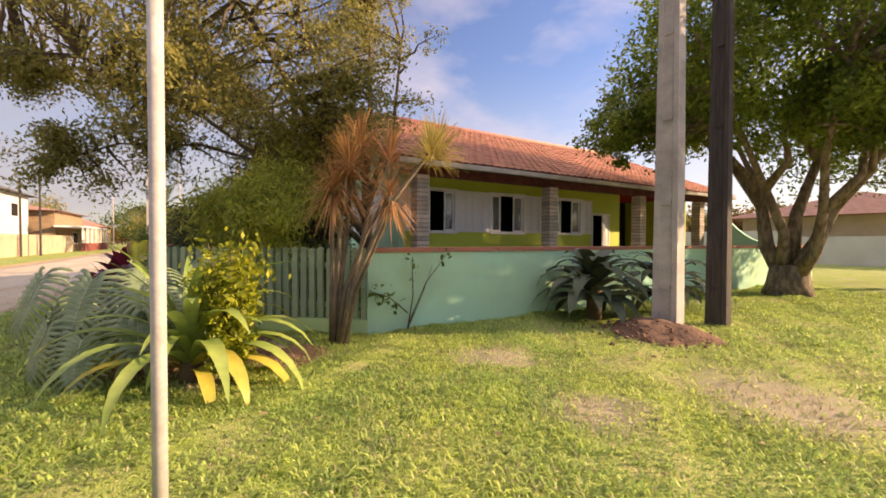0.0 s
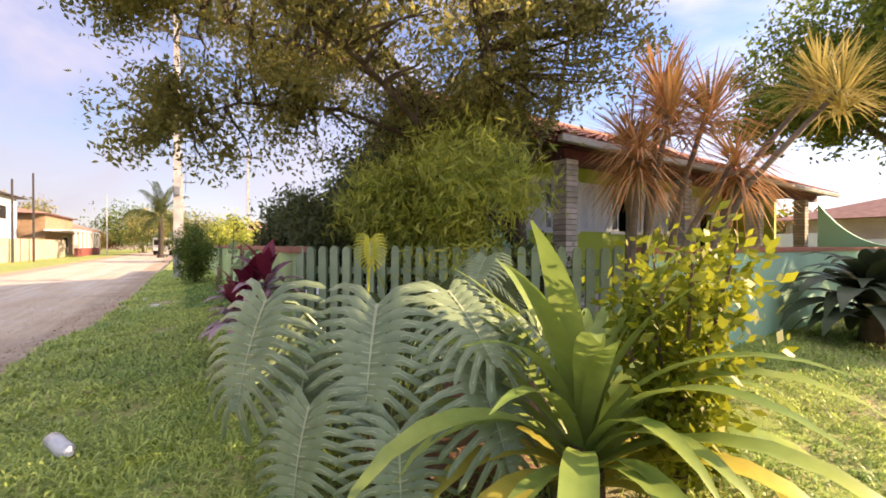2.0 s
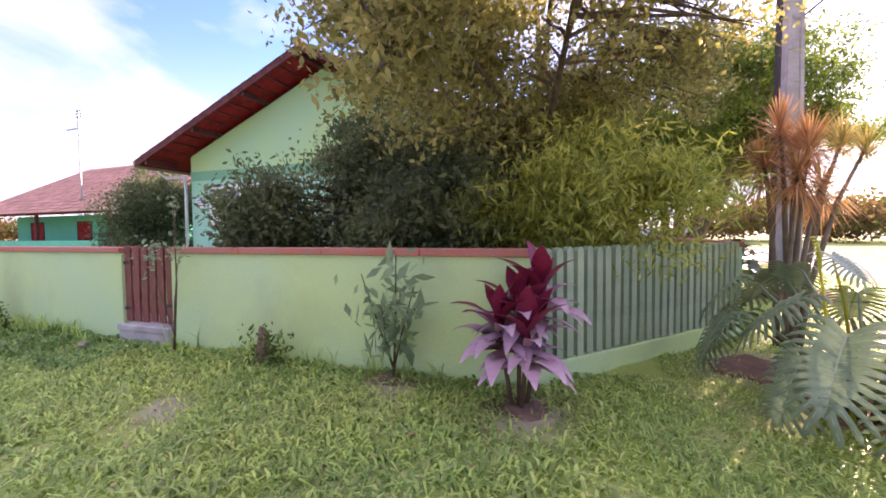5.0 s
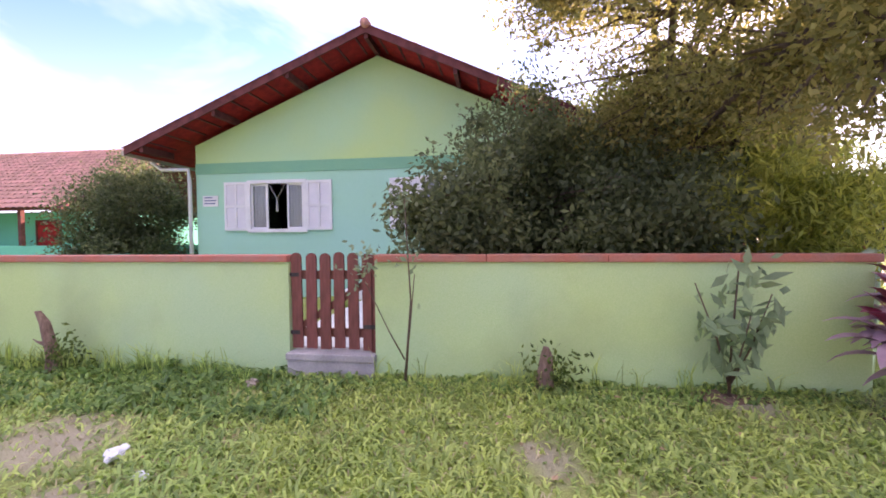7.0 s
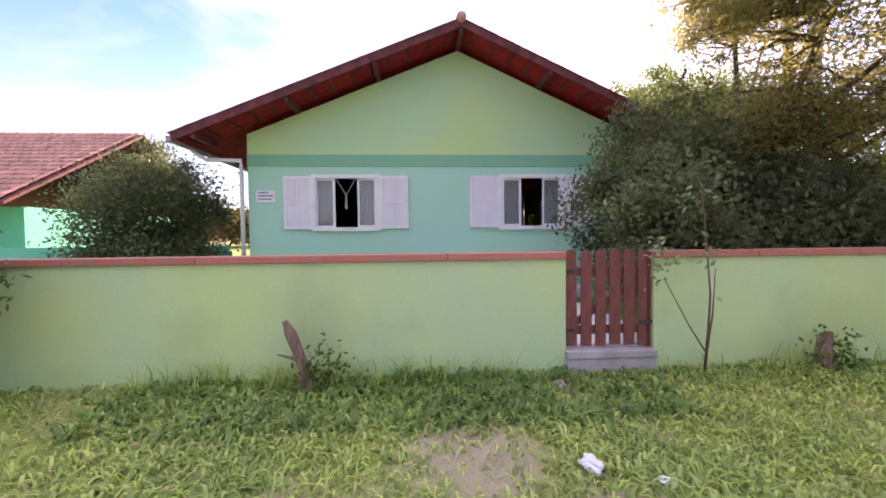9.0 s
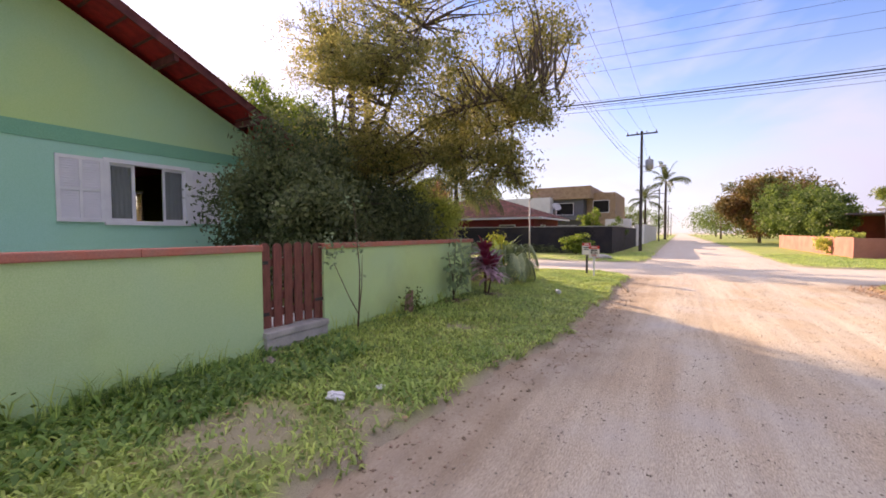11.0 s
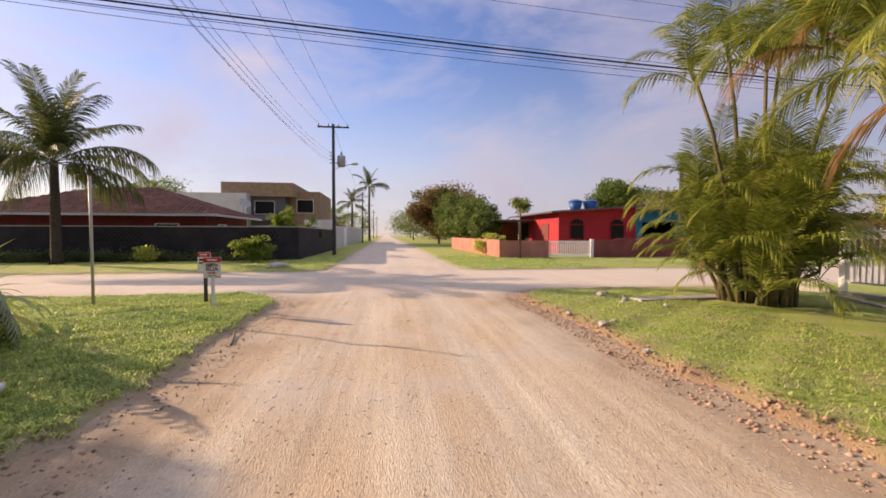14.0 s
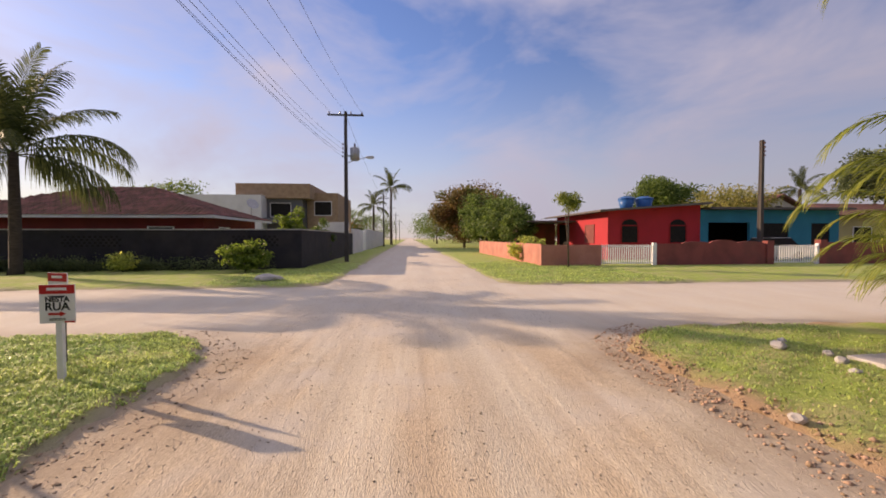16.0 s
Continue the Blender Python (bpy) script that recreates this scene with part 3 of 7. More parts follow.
def tile_field(name, xa, za, xb, zb, y0, y1, material, parent, col_w=0.24, row_l=0.36, label=""):
    """Barrel tiles from the ridge (xa, za) down to the eave (xb, zb), in courses along y."""
    run = math.hypot(xb - xa, zb - za)
    ux, uz = (xb - xa) / run, (zb - za) / run
    nxn, nzn = -uz * (1 if ux > 0 else -1), abs(ux)
    cols, rows = int((y1 - y0) / col_w), int(run / row_l)
    Vs, Fs = [], []
    prof = [(k / 6, 0.035 * math.sin(math.pi * k / 6)) for k in range(7)]
    base = 0
    for r in range(rows):
        for c in range(cols):
            a0, a1 = r * run / rows, (r + 1.12) * run / rows
            jit = random.uniform(-0.006, 0.006)
            for s, lift in ((a0, 0.0), (a1, 0.022)):
                for u, h in prof:
                    hh = h + lift + jit
                    Vs.append((xa + ux * s + nxn * hh, y0 + (c + u) * col_w, za + uz * s + nzn * hh))
            for k in range(6):
                Fs.append((base + k, base + k + 1, base + 8 + k, base + 7 + k))
            base += 14
    ob = new(name, mesh_np(name, Vs, Fs, material, False))
    if parent:
        ob.parent = parent
    return tagged(ob, label, kind="stuff")


tile_field("roof_tiles", RIDGE_X, RIDGE_Z, EAVE_L - 0.06, roof_z(EAVE_L) - 0.02, ROOF_Y0 - 0.02, ROOF_Y1, M_TILE, house)
tile_field("roof_tiles", RIDGE_X, RIDGE_Z, EAVE_R + 0.06, roof_z(EAVE_R) - 0.02, ROOF_Y0 - 0.02, ROOF_Y1, M_TILE, house)

# ridge cap, purlins and rafters under the gable overhang
rc = bmesh.new()
tube(rc, [(RIDGE_X, ROOF_Y0 - 0.06, RIDGE_Z + 0.02), (RIDGE_X, ROOF_Y1, RIDGE_Z + 0.02)], 0.10, 10)
part("ridge_cap", rc, M_TILE_OLD, house, "weathered clay ridge cap", True)
for px in (-6.3, -4.5, -2.75, RIDGE_X, 0.85, 2.6, 4.3):
    pz = roof_z(px) - 0.11
    part("purlin", boxes((px - 0.04, px + 0.04, ROOF_Y0 + 0.04, HY0 + 0.1, pz - 0.15, pz)), M_FASCIA, house)
for x_e, sl in ((EAVE_L, SL_L), (EAVE_R, SL_R)):
    n = 14
    for i in range(n):
        xx = RIDGE_X + (x_e - RIDGE_X) * (i + 0.6) / n
        zz = roof_z(xx) - 0.102
        part("batten", boxes((xx - 0.02, xx + 0.02, ROOF_Y0 + 0.05, HY0, zz - 0.03, zz)), M_FASCIA, house)
# porch: eave beam, gutter, brick pillars
part("eave_beam", boxes((4.10, 4.30, HY0 - 0.1, ROOF_Y1 - 0.2, 3.02, 3.22)), M_FASCIA, house, "dark timber eave beam")
part("porch_soffit", boxes((HX1, EAVE_R - 0.1, HY0, ROOF_Y1 - 0.1, 3.24, 3.27)), M_FASCIA, house)
part("gutter", boxes((EAVE_R + 0.01, EAVE_R + 0.13, ROOF_Y0 + 0.05, ROOF_Y1, roof_z(EAVE_R) - 0.16, roof_z(EAVE_R) - 0.04), bevel=0.02), M_CONC, house, "grey eave gutter")
part("gutter", boxes((EAVE_L - 0.13, EAVE_L - 0.01, ROOF_Y0 + 0.05, ROOF_Y1, roof_z(EAVE_L) - 0.16, roof_z(EAVE_L) - 0.04), bevel=0.02), M_CONC, house)
dp = bmesh.new()
tube(dp, [(EAVE_L + 0.02, 4.95, 3.42), (EAVE_L + 0.3, 4.95, 3.22), (HX0 - 0.08, 4.95, 3.2), (HX0 - 0.08, 4.98, 2.9), (HX0 - 0.08, 4.98, 0.05)], 0.045, 8)
part("downpipe", dp, M_WHITE, house, "white plastic downpipe", True)
M_BRICK = mat("whitewashed_brick", (0.60, 0.52, 0.45), (0.46, 0.38, 0.32), rough=0.9, scale=6, fine=50, bump=0.3, obrand=0.25)
M_MORTAR = mat("grey_mortar", (0.22, 0.19, 0.17), (0.16, 0.14, 0.13), rough=0.95, bump=0.2)
bk = boxes((-0.165, 0.165, -0.165, 0.165, 0.0, 0.088), bevel=0.008)
bk_me = bpy.data.meshes.new("brick")
bk.to_mesh(bk_me)
bk.free()
bk_me.materials.append(M_BRICK)
for py in (5.15, 9.38, 13.6, 17.4):
    pil = part("pillar", boxes((4.05, 4.35, py - 0.15, py + 0.15, 0.0, 3.02)), M_MORTAR, house, "whitewashed brick porch pillar")
    for k in range(26):
        z = 0.35 + k * 0.103
        piece("brick", bk_me, pil, pose(4.2 + random.uniform(-0.006, 0.006), py + random.uniform(-0.006, 0.006), z, 0, 0, random.choice((0, 90, 180))))
# curved end wall of the porch
cw = [(4.36, 0.0), (7.05, 0.0), (7.05, 1.32), (6.4, 1.38)] + [(6.4 - 2.04 * u, 1.38 + 1.55 * u ** 2.2) for u in np.linspace(0.15, 1, 8)]
part("curved_wall", extrude_poly(cw, "y", HY1 - 0.1, HY1 + 0.06), M_HOUSE, house, "turquoise wall with a swept curved top")


# ---- windows, shutters and door ----
M_GLASS = bpy.data.materials.new("window_glass")
M_GLASS.use_nodes = True
gb = M_GLASS.node_tree.nodes["Principled BSDF"]
gb.inputs["Base Color"].default_value = (0.75, 0.8, 0.8, 1)
gb.inputs["Roughness"].default_value = 0.03
gb.inputs["Transmission Weight"].default_value = 0.9
M_CURTAIN = mat("pale_curtain_cloth", (0.42, 0.42, 0.40), (0.30, 0.30, 0.29), rough=0.9, scale=3, fine=40, bump=0.1, stretch=(12, 12, 0.4))
M_LOUVRE = mat("white_shutter_paint", (0.82, 0.81, 0.84), (0.77, 0.76, 0.79), rough=0.5, scale=3, fine=60, bump=0.04)


def shutter_leaf(parent, x0, x1):
    """A louvred shutter leaf folded back flat on the wall, frame with a cross rail and slats."""
    h0, h1 = 0.0, WZ1 - WZ0
    s = part("shutter", boxes((x0, x0 + 0.055, -0.05, -0.012, h0, h1), (x1 - 0.055, x1, -0.05, -0.012, h0, h1), (x0 + 0.055, x1 - 0.055, -0.05, -0.012, h0, h0 + 0.06), (x0 + 0.055, x1 - 0.055, -0.05, -0.012, h1 - 0.06, h1), (x0 + 0.055, x1 - 0.055, -0.05, -0.012, h1 * 0.5 - 0.025, h1 * 0.5 + 0.025), ((x0 + x1) / 2 - 0.022, (x0 + x1) / 2 + 0.022, -0.052, -0.012, h0 + 0.06, h1 * 0.5 - 0.025), ((x0 + x1) / 2 - 0.022, (x0 + x1) / 2 + 0.022, -0.052, -0.012, h1 * 0.5 + 0.025, h1 - 0.06)), M_WHITE, parent, "white louvred shutter leaf")
    n = 24
    bm = bmesh.new()
    for i in range(n):
        z = 0.06 + (h1 - 0.12) * (i + 0.5) / n
        r = bmesh.ops.create_cube(bm, size=1, matrix=Matrix.LocRotScale(((x0 + x1) / 2, -0.03, z), Euler((1.15, 0, 0)), (x1 - x0 - 0.11, 0.044, 0.008)))
    sl = part("slats", bm, M_LOUVRE, s)
    tagged(sl, kind="stuff")


def window_unit(name, m, width, shut_l, shut_r, label, opening=(0.33, 0.67), charm=False):
    """A sliding window: frame, two outer panes with curtains, an open middle; shutters folded back."""
    w = empty(name, m, label, "window", "windows of the green house")
    h = WZ1 - WZ0
    part("window_frame", boxes((-0.03, width + 0.03, -0.055, 0.1, h - 0.05, h + 0.03), (-0.03, width + 0.03, -0.06, 0.1, -0.05, 0.03), (-0.03, 0.05, -0.055, 0.1, 0.03, h - 0.05), (width - 0.05, width + 0.03, -0.055, 0.1, 0.03, h - 0.05)), M_WHITE, w, "white window frame")
    for a, b in ((0.05, width * opening[0]), (width * opening[1], width - 0.05)):
        sash = part("sash", boxes((a, a + 0.04, 0.0, 0.035, 0.03, h - 0.05), (b - 0.055, b, 0.0, 0.035, 0.03, h - 0.05), (a + 0.04, b - 0.055, 0.0, 0.035, 0.03, 0.075), (a + 0.04, b - 0.055, 0.0, 0.035, h - 0.1, h - 0.05)), M_WHITE, w)
        g = part("pane", boxes((a + 0.04, b - 0.055, 0.014, 0.02, 0.075, h - 0.1)), M_GLASS, sash)
        g.visible_shadow = False
        bm = bmesh.new()
        N = 16
        lo, hi = [], []
        for i in range(N + 1):
            x = a + 0.03 + (b - a - 0.05) * i / N
            yy = 0.07 + 0.012 * math.sin(i * 1.9)
            lo.append(bm.verts.new((x, yy, 0.05)))
            hi.append(bm.verts.new((x, yy, h - 0.06)))
        for i in range(N):
            bm.faces.new((lo[i], lo[i + 1], hi[i + 1], hi[i]))
        part("curtain", bm, M_CURTAIN, w, "pale hanging curtain", True)
    if shut_l:
        shutter_leaf(w, -0.03 - shut_l, -0.03)
    if shut_r:
        shutter_leaf(w, width + 0.03, width + 0.03 + shut_r)
    if charm:
        bm = bmesh.new()
        cx = width * 0.5
        tube(bm, [(width * 0.35, -0.02, h - 0.06), (cx, -0.02, h - 0.42)], 0.008, 5)
        tube(bm, [(width * 0.65, -0.02, h - 0.06), (cx, -0.02, h - 0.42)], 0.008, 5)
        tube(bm, [(cx, -0.02, h - 0.42), (cx, -0.02, h - 0.52), (cx, -0.02, h - 0.72)], [0.012, 0.02, 0.03], 8)
        part("tassel", bm, M_CURTAIN, w, "white cord tassel hung in the window")
    return w


window_unit("window", pose(GW[0][0], HY0, WZ0), GW[0][1] - GW[0][0], 0.60, 0.62, "white sliding window with open louvred shutters and a tassel", charm=True)
window_unit("window", pose(GW[1][0], HY0, WZ0), GW[1][1] - GW[1][0], 0.67, 0.65, "white sliding window with open louvred shutters")
for (a, b), (l, r) in zip(FW, ((0.6, 0.58), (0.58, 0.55), (0.6, 0.52))):
    window_unit("window", pose(HX1, a, WZ0, 0, 0, 90), b - a, l, r, "white sliding porch window with folded shutters", opening=(0.3, 0.68))
d = empty("door", pose(HX1, 12.6, 0.3, 0, 0, 90), "white panelled front door standing ajar", "door")
part("door_frame", boxes((-0.06, 0, -0.03, 0.12, 0, 2.16), (0.85, 0.91, -0.03, 0.12, 0, 2.16), (0, 0.85, -0.03, 0.12, 2.1, 2.16)), M_WHITE, d)
lf = part("leaf", boxes((0, 0.82, 0, 0.035, 0.01, 2.08), (0.1, 0.36, -0.012, 0.047, 0.2, 0.95), (0.46, 0.72, -0.012, 0.047, 0.2, 0.95), (0.1, 0.36, -0.012, 0.047, 1.1, 1.95), (0.46, 0.72, -0.012, 0.047, 1.1, 1.95)), M_WHITE, d)
lf.matrix_basis = pose(0.84, 0, 0, 0, 0, 205) @ pose(0, -0.03, 0)
part("handle", boxes((0.74, 0.78, -0.05, 0.09, 1.0, 1.03)), M_GALV, lf, "steel lever handle")
pq = part("house_plaque", boxes((-5.43, -5.02, HY0 - 0.02, HY0 - 0.004, 2.32, 2.58), bevel=0.004), M_WHITE, None)
tagged(pq, "small white enamel plaque fixed to the gable wall", "plaque")
M_INK = mat("blue_grey_lettering", (0.12, 0.16, 0.3), rough=0.6, bump=0)
for k, (a, b) in enumerate(((0.05, 0.26), (0.05, 0.36), (0.05, 0.33))):
    part("text_bar", boxes((-5.43 + a, -5.43 + b, HY0 - 0.024, HY0 - 0.019, 2.52 - k * 0.07, 2.545 - k * 0.07)), M_INK, pq)

# ---- gate ----
gate = empty("gate", pose(0, 0.03, 0), "brown painted wooden picket gate on a concrete step", "gate")
prof = [(-0.055, 0), (0.055, 0), (0.055, 0.94)] + [(0.055 * math.cos(a), 0.94 + 0.05 * math.sin(a)) for a in np.linspace(0.4, math.pi - 0.4, 5)] + [(-0.055, 0.94)]
gk = extrude_poly(prof, "y", 0.0, 0.025)
bmesh.ops.recalc_face_normals(gk, faces=gk.faces)
gk_me = bpy.data.meshes.new("picket")
gk.to_mesh(gk_me)
gk.free()
gk_me.materials.append(M_WOOD_GATE)
for i in range(6):
    piece("picket", gk_me, gate, pose(-0.385 + i * 0.152, 0, 0.405 + random.uniform(-0.008, 0.008), 0, random.uniform(-0.6, 0.6), 0))
for z in (0.52, 1.12):
    part("rail", boxes((-0.44, 0.44, 0.027, 0.06, z, z + 0.09), bevel=0.004), M_WOOD_GATE, gate)
br = boxes((-0.5, 0.5, 0.027, 0.055, -0.035, 0.035))
bmesh.ops.transform(br, matrix=pose(0, 0, 0.86, 0, -33, 0) @ Matrix.Diagonal((0.95, 1, 1, 1)), verts=br.verts)
part("brace", br, M_WOOD_GATE, gate)
part("hinge", boxes((-0.47, -0.36, -0.006, 0.0, 1.15, 1.19)), M_POST, gate)
part("hinge", boxes((-0.47, -0.36, -0.006, 0.0, 0.55, 0.59)), M_POST, gate)
part("latch", boxes((0.33, 0.46, -0.012, 0.0, 0.62, 0.66)), M_POST, gate)
gp = part("gate_post", boxes((0.405, 0.455, 0.0, 0.12, 0.38, 1.37), bevel=0.006), M_WOOD_GATE, gate)
sill = part("gate_step", boxes((-0.46, 0.46, -0.06, 0.2, -0.2, 0.30), (-0.47, 0.47, -0.075, 0.22, 0.30, 0.375), bevel=0.012), M_CONC, None)
tagged(sill, "rough concrete step under the gate", "step", kind="structure")
yd = part("yard_path", boxes((-0.9, 0.9, 0.25, 5.0, -0.1, 0.34), (-1.4, 1.4, 3.6, 5.0, 0.34, 0.5)), M_WHITE, None)
tagged(yd, "pale concrete path inside the gate", "path", kind="structure")

# ---- plants ----


def strap_mesh(name, length, width, rise, droop, material, seg=7, fold=0.25, tip=0.6, wave=0.0, back=0.12):
    """A strap leaf that rises and arches over along +x from the origin, folded along its midrib."""
    V, F = [], []
    x = z = 0.0
    ang = rise
    for i in range(seg + 1):
        t = i / seg
        w = width * 0.5 * (0.45 + 1.1 * t if t < 0.5 else 1.0) * (1 - max(0, (t - tip) / (1 - tip)) ** 1.6)
        w = max(w, 0.004)
        wv = wave * math.sin(t * 9)
        V += [(x, w, z + fold * w + wv), (x, 0, z), (x, -w, z + fold * w - wv)]
        x += length / seg * math.cos(ang)
        z += length / seg * math.sin(ang)
        ang -= droop / seg * (0.5 + t)
    for i in range(seg):
        a = 3 * i
        F += [(a, a + 1, a + 4, a + 3), (a + 1, a + 2, a + 5, a + 4)]
    return mesh_np(name, V, F, material, True)


def rosette(name, m, label, category, variants, count, lift, pitch, scale=(0.8, 1.15), leaf_name="leaf", parent=None, spin=137.5):
    """Leaves set in a spiral round a short stem; variants are shared leaf meshes from upright to hanging."""
    top = parent or empty(name, m, label, category)
    for i in range(count):
        t = i / max(1, count - 1)
        me = variants[min(len(variants) - 1, int(t * len(variants)))]
        s = random.uniform(*scale)
        o = piece(leaf_name, me, top, (m if parent else Matrix()) @ pose(0, 0, lift * (1 - t), 0, pitch * (random.random() - 0.5), i * spin + random.uniform(-12, 12)) @ Matrix.Scale(s, 4))
    return top


M_CRINUM = leafmat("yellow_green_strap_leaf", (0.36, 0.45, 0.12), (0.22, 0.34, 0.09), island=0.0, translucent=0.3, rough=0.33, scale=2.0, spec=0.5)
M_CRINUM_Y = leafmat("yellowing_strap_leaf", (0.60, 0.50, 0.10), (0.42, 0.42, 0.09), island=0.0, translucent=0.3, rough=0.45, scale=3.0)
M_MONSTERA = leafmat("grey_green_monstera_leaf", (0.25, 0.33, 0.19), (0.16, 0.23, 0.12), island=0.0, translucent=0.15, rough=0.33, scale=4.0, spec=0.5)
M_MONSTERA_Y = leafmat("yellow_monstera_leaf", (0.66, 0.62, 0.06), (0.46, 0.5, 0.06), island=0.0, translucent=0.4, rough=0.4, scale=4.0)
M_TI = leafmat("magenta_cordyline_leaf", (0.30, 0.025, 0.06), (0.16, 0.02, 0.05), island=0.0, translucent=0.2, rough=0.35, scale=3.0, spec=0.5)
M_TI_OLD = leafmat("faded_pink_cordyline_leaf", (0.60, 0.42, 0.48), (0.40, 0.22, 0.28), island=0.0, translucent=0.2, rough=0.4, scale=3.0)
M_DRAC = leafmat("orange_brown_dracaena_leaf", (0.60, 0.34, 0.17), (0.48, 0.27, 0.11), island=0.35, translucent=0.35, rough=0.6)
M_DRAC_G = leafmat("olive_dracaena_leaf", (0.56, 0.45, 0.17), (0.42, 0.36, 0.12), island=0.35, translucent=0.35, rough=0.6)
M_CYCAD = leafmat("dark_glossy_philodendron_leaf", (0.10, 0.13, 0.075), (0.06, 0.085, 0.05), island=0.0, translucent=0.08, rough=0.42, spec=0.4)
M_STEM = mat("pale_grey_stem_bark", (0.24, 0.19, 0.14), (0.15, 0.12, 0.09), rough=0.9, scale=6, fine=40, bump=0.4)
M_TWIG = mat("brown_twig", (0.16, 0.11, 0.07), (0.1, 0.07, 0.05), rough=0.9, scale=8, bump=0.2)
M_SOIL = mat("reddish_bare_soil", (0.22, 0.13, 0.09), (0.15, 0.09, 0.065), rough=1.0, scale=4, fine=30, bump=0.8)
M_SMALL = leafmat("soft_green_sapling_leaf", (0.34, 0.44, 0.26), (0.24, 0.34, 0.18), island=0.3)
M_YSHRUB = leafmat("yellow_green_shrub_leaf", (0.34, 0.36, 0.03), (0.20, 0.25, 0.03), island=0.4, translucent=0.4)


def lawn_z(x, y):
    return float(lawn_height(np.array(float(x)), np.array(float(y)), NW))


# big strap-leaved crinum on the lawn
c_up = [strap_mesh("leaf", L, W, r, d, M_CRINUM, seg=10) for L, W, r, d in ((1.15, 0.115, 1.35, 0.9), (1.3, 0.125, 1.15, 1.6))]
c_dn = [strap_mesh("leaf", L, W, r, d, M_CRINUM, seg=9) for L, W, r, d in ((1.4, 0.13, 0.95, 2.2), (1.35, 0.125, 0.75, 2.4))] + [strap_mesh("leaf", 1.15, 0.14, 0.6, 2.6, M_CRINUM_Y, seg=9)]
crin = rosette("crinum_lily", pose(8.2, 0.64, lawn_z(8.2, 0.64) + 0.05), "large strap-leaved lily with arching yellow-green leaves", "plant", c_up + c_dn, 60, 0.2, 22, (0.72, 1.15))
st = bmesh.new()
tube(st, [(0, 0, -0.12), (0, 0, 0.1), (0, 0, 0.24)], [0.11, 0.1, 0.05], 9)
part("stem", st, M_TWIG, crin, "thick brown leaf base", True)


# monstera: broad split leaves on curved stalks
def monstera_mesh(name, size, material):
    """A heart-shaped blade cut into curved ribs on both sides of a midrib, with small holes between the veins."""
    V, F = [], []
    n = 12
    veins = []

    def rib(t, s, side, lift):
        half = 0.58 * (math.sin(math.pi * min(1, t * 0.80 + 0.20)) ** 0.62)
        x = 0.84 * t - 0.52 * (1 - t) ** 1.4 * s + 0.27 * s * s
        z = lift + 0.06 * math.sin(s * 2.6) - 0.16 * t * t - 0.15 * s * s
        return (x * size, side * s * half * size, z * size)
    cuts = ((0.0, 0.0), (0.16, 0.0), (0.20, 0.09), (0.25, 0.0), (0.35, 0.0), (0.43, 0.15), (0.70, 0.26), (0.92, 0.29), (1.0, 0.45))
    for side in (1, -1):
        for i in range(n):
            t0, te = i / n, (i + 1.0) / n
            tm = (t0 + te) / 2
            b = len(V)
            for s, cut in cuts:
                g = cut * (te - t0) * (0 if s == 0.20 and i % 3 == 2 else 1)
                V += [rib(t0 + g, s, side, 0.0), rib(tm, s, side, 0.007 + 0.005 * s), rib(te - g, s, side, 0.0)]
            for k in range(len(cuts) - 1):
                o = b + 3 * k
                q = [(o, o + 1, o + 4, o + 3), (o + 1, o + 2, o + 5, o + 4)]
                F += q if side > 0 else [f[::-1] for f in q]
            b = len(V)
            e = 0.055 * (te - t0)
            for s in (0.0, 0.45, 0.9):
                V += [rib(tm - e * (1 - 0.7 * s), s, side, 0.012 + 0.005 * s), rib(tm + e * (1 - 0.7 * s), s, side, 0.012 + 0.005 * s)]
            for k in range(2):
                q = (b + 2 * k, b + 2 * k + 1, b + 2 * k + 3, b + 2 * k + 2)
                veins.append(len(F))
                F.append(q if side > 0 else q[::-1])
    b = len(V)
    for i in range(n + 1):
        t = i / n
        x, y, z = rib(t, 0.0, 1, 0.015)
        V += [(x, -0.012 * (1.1 - t) * size, z), (x, 0.012 * (1.1 - t) * size, z)]
    for i in range(n):
        veins.append(len(F))
        F.append((b + 2 * i, b + 2 * i + 2, b + 2 * i + 3, b + 2 * i + 1))
    me = mesh_np(name, V, F, material, False)
    me.materials.append(M_VEIN)
    for i in veins:
        me.polygons[i].material_index = 1
    return me


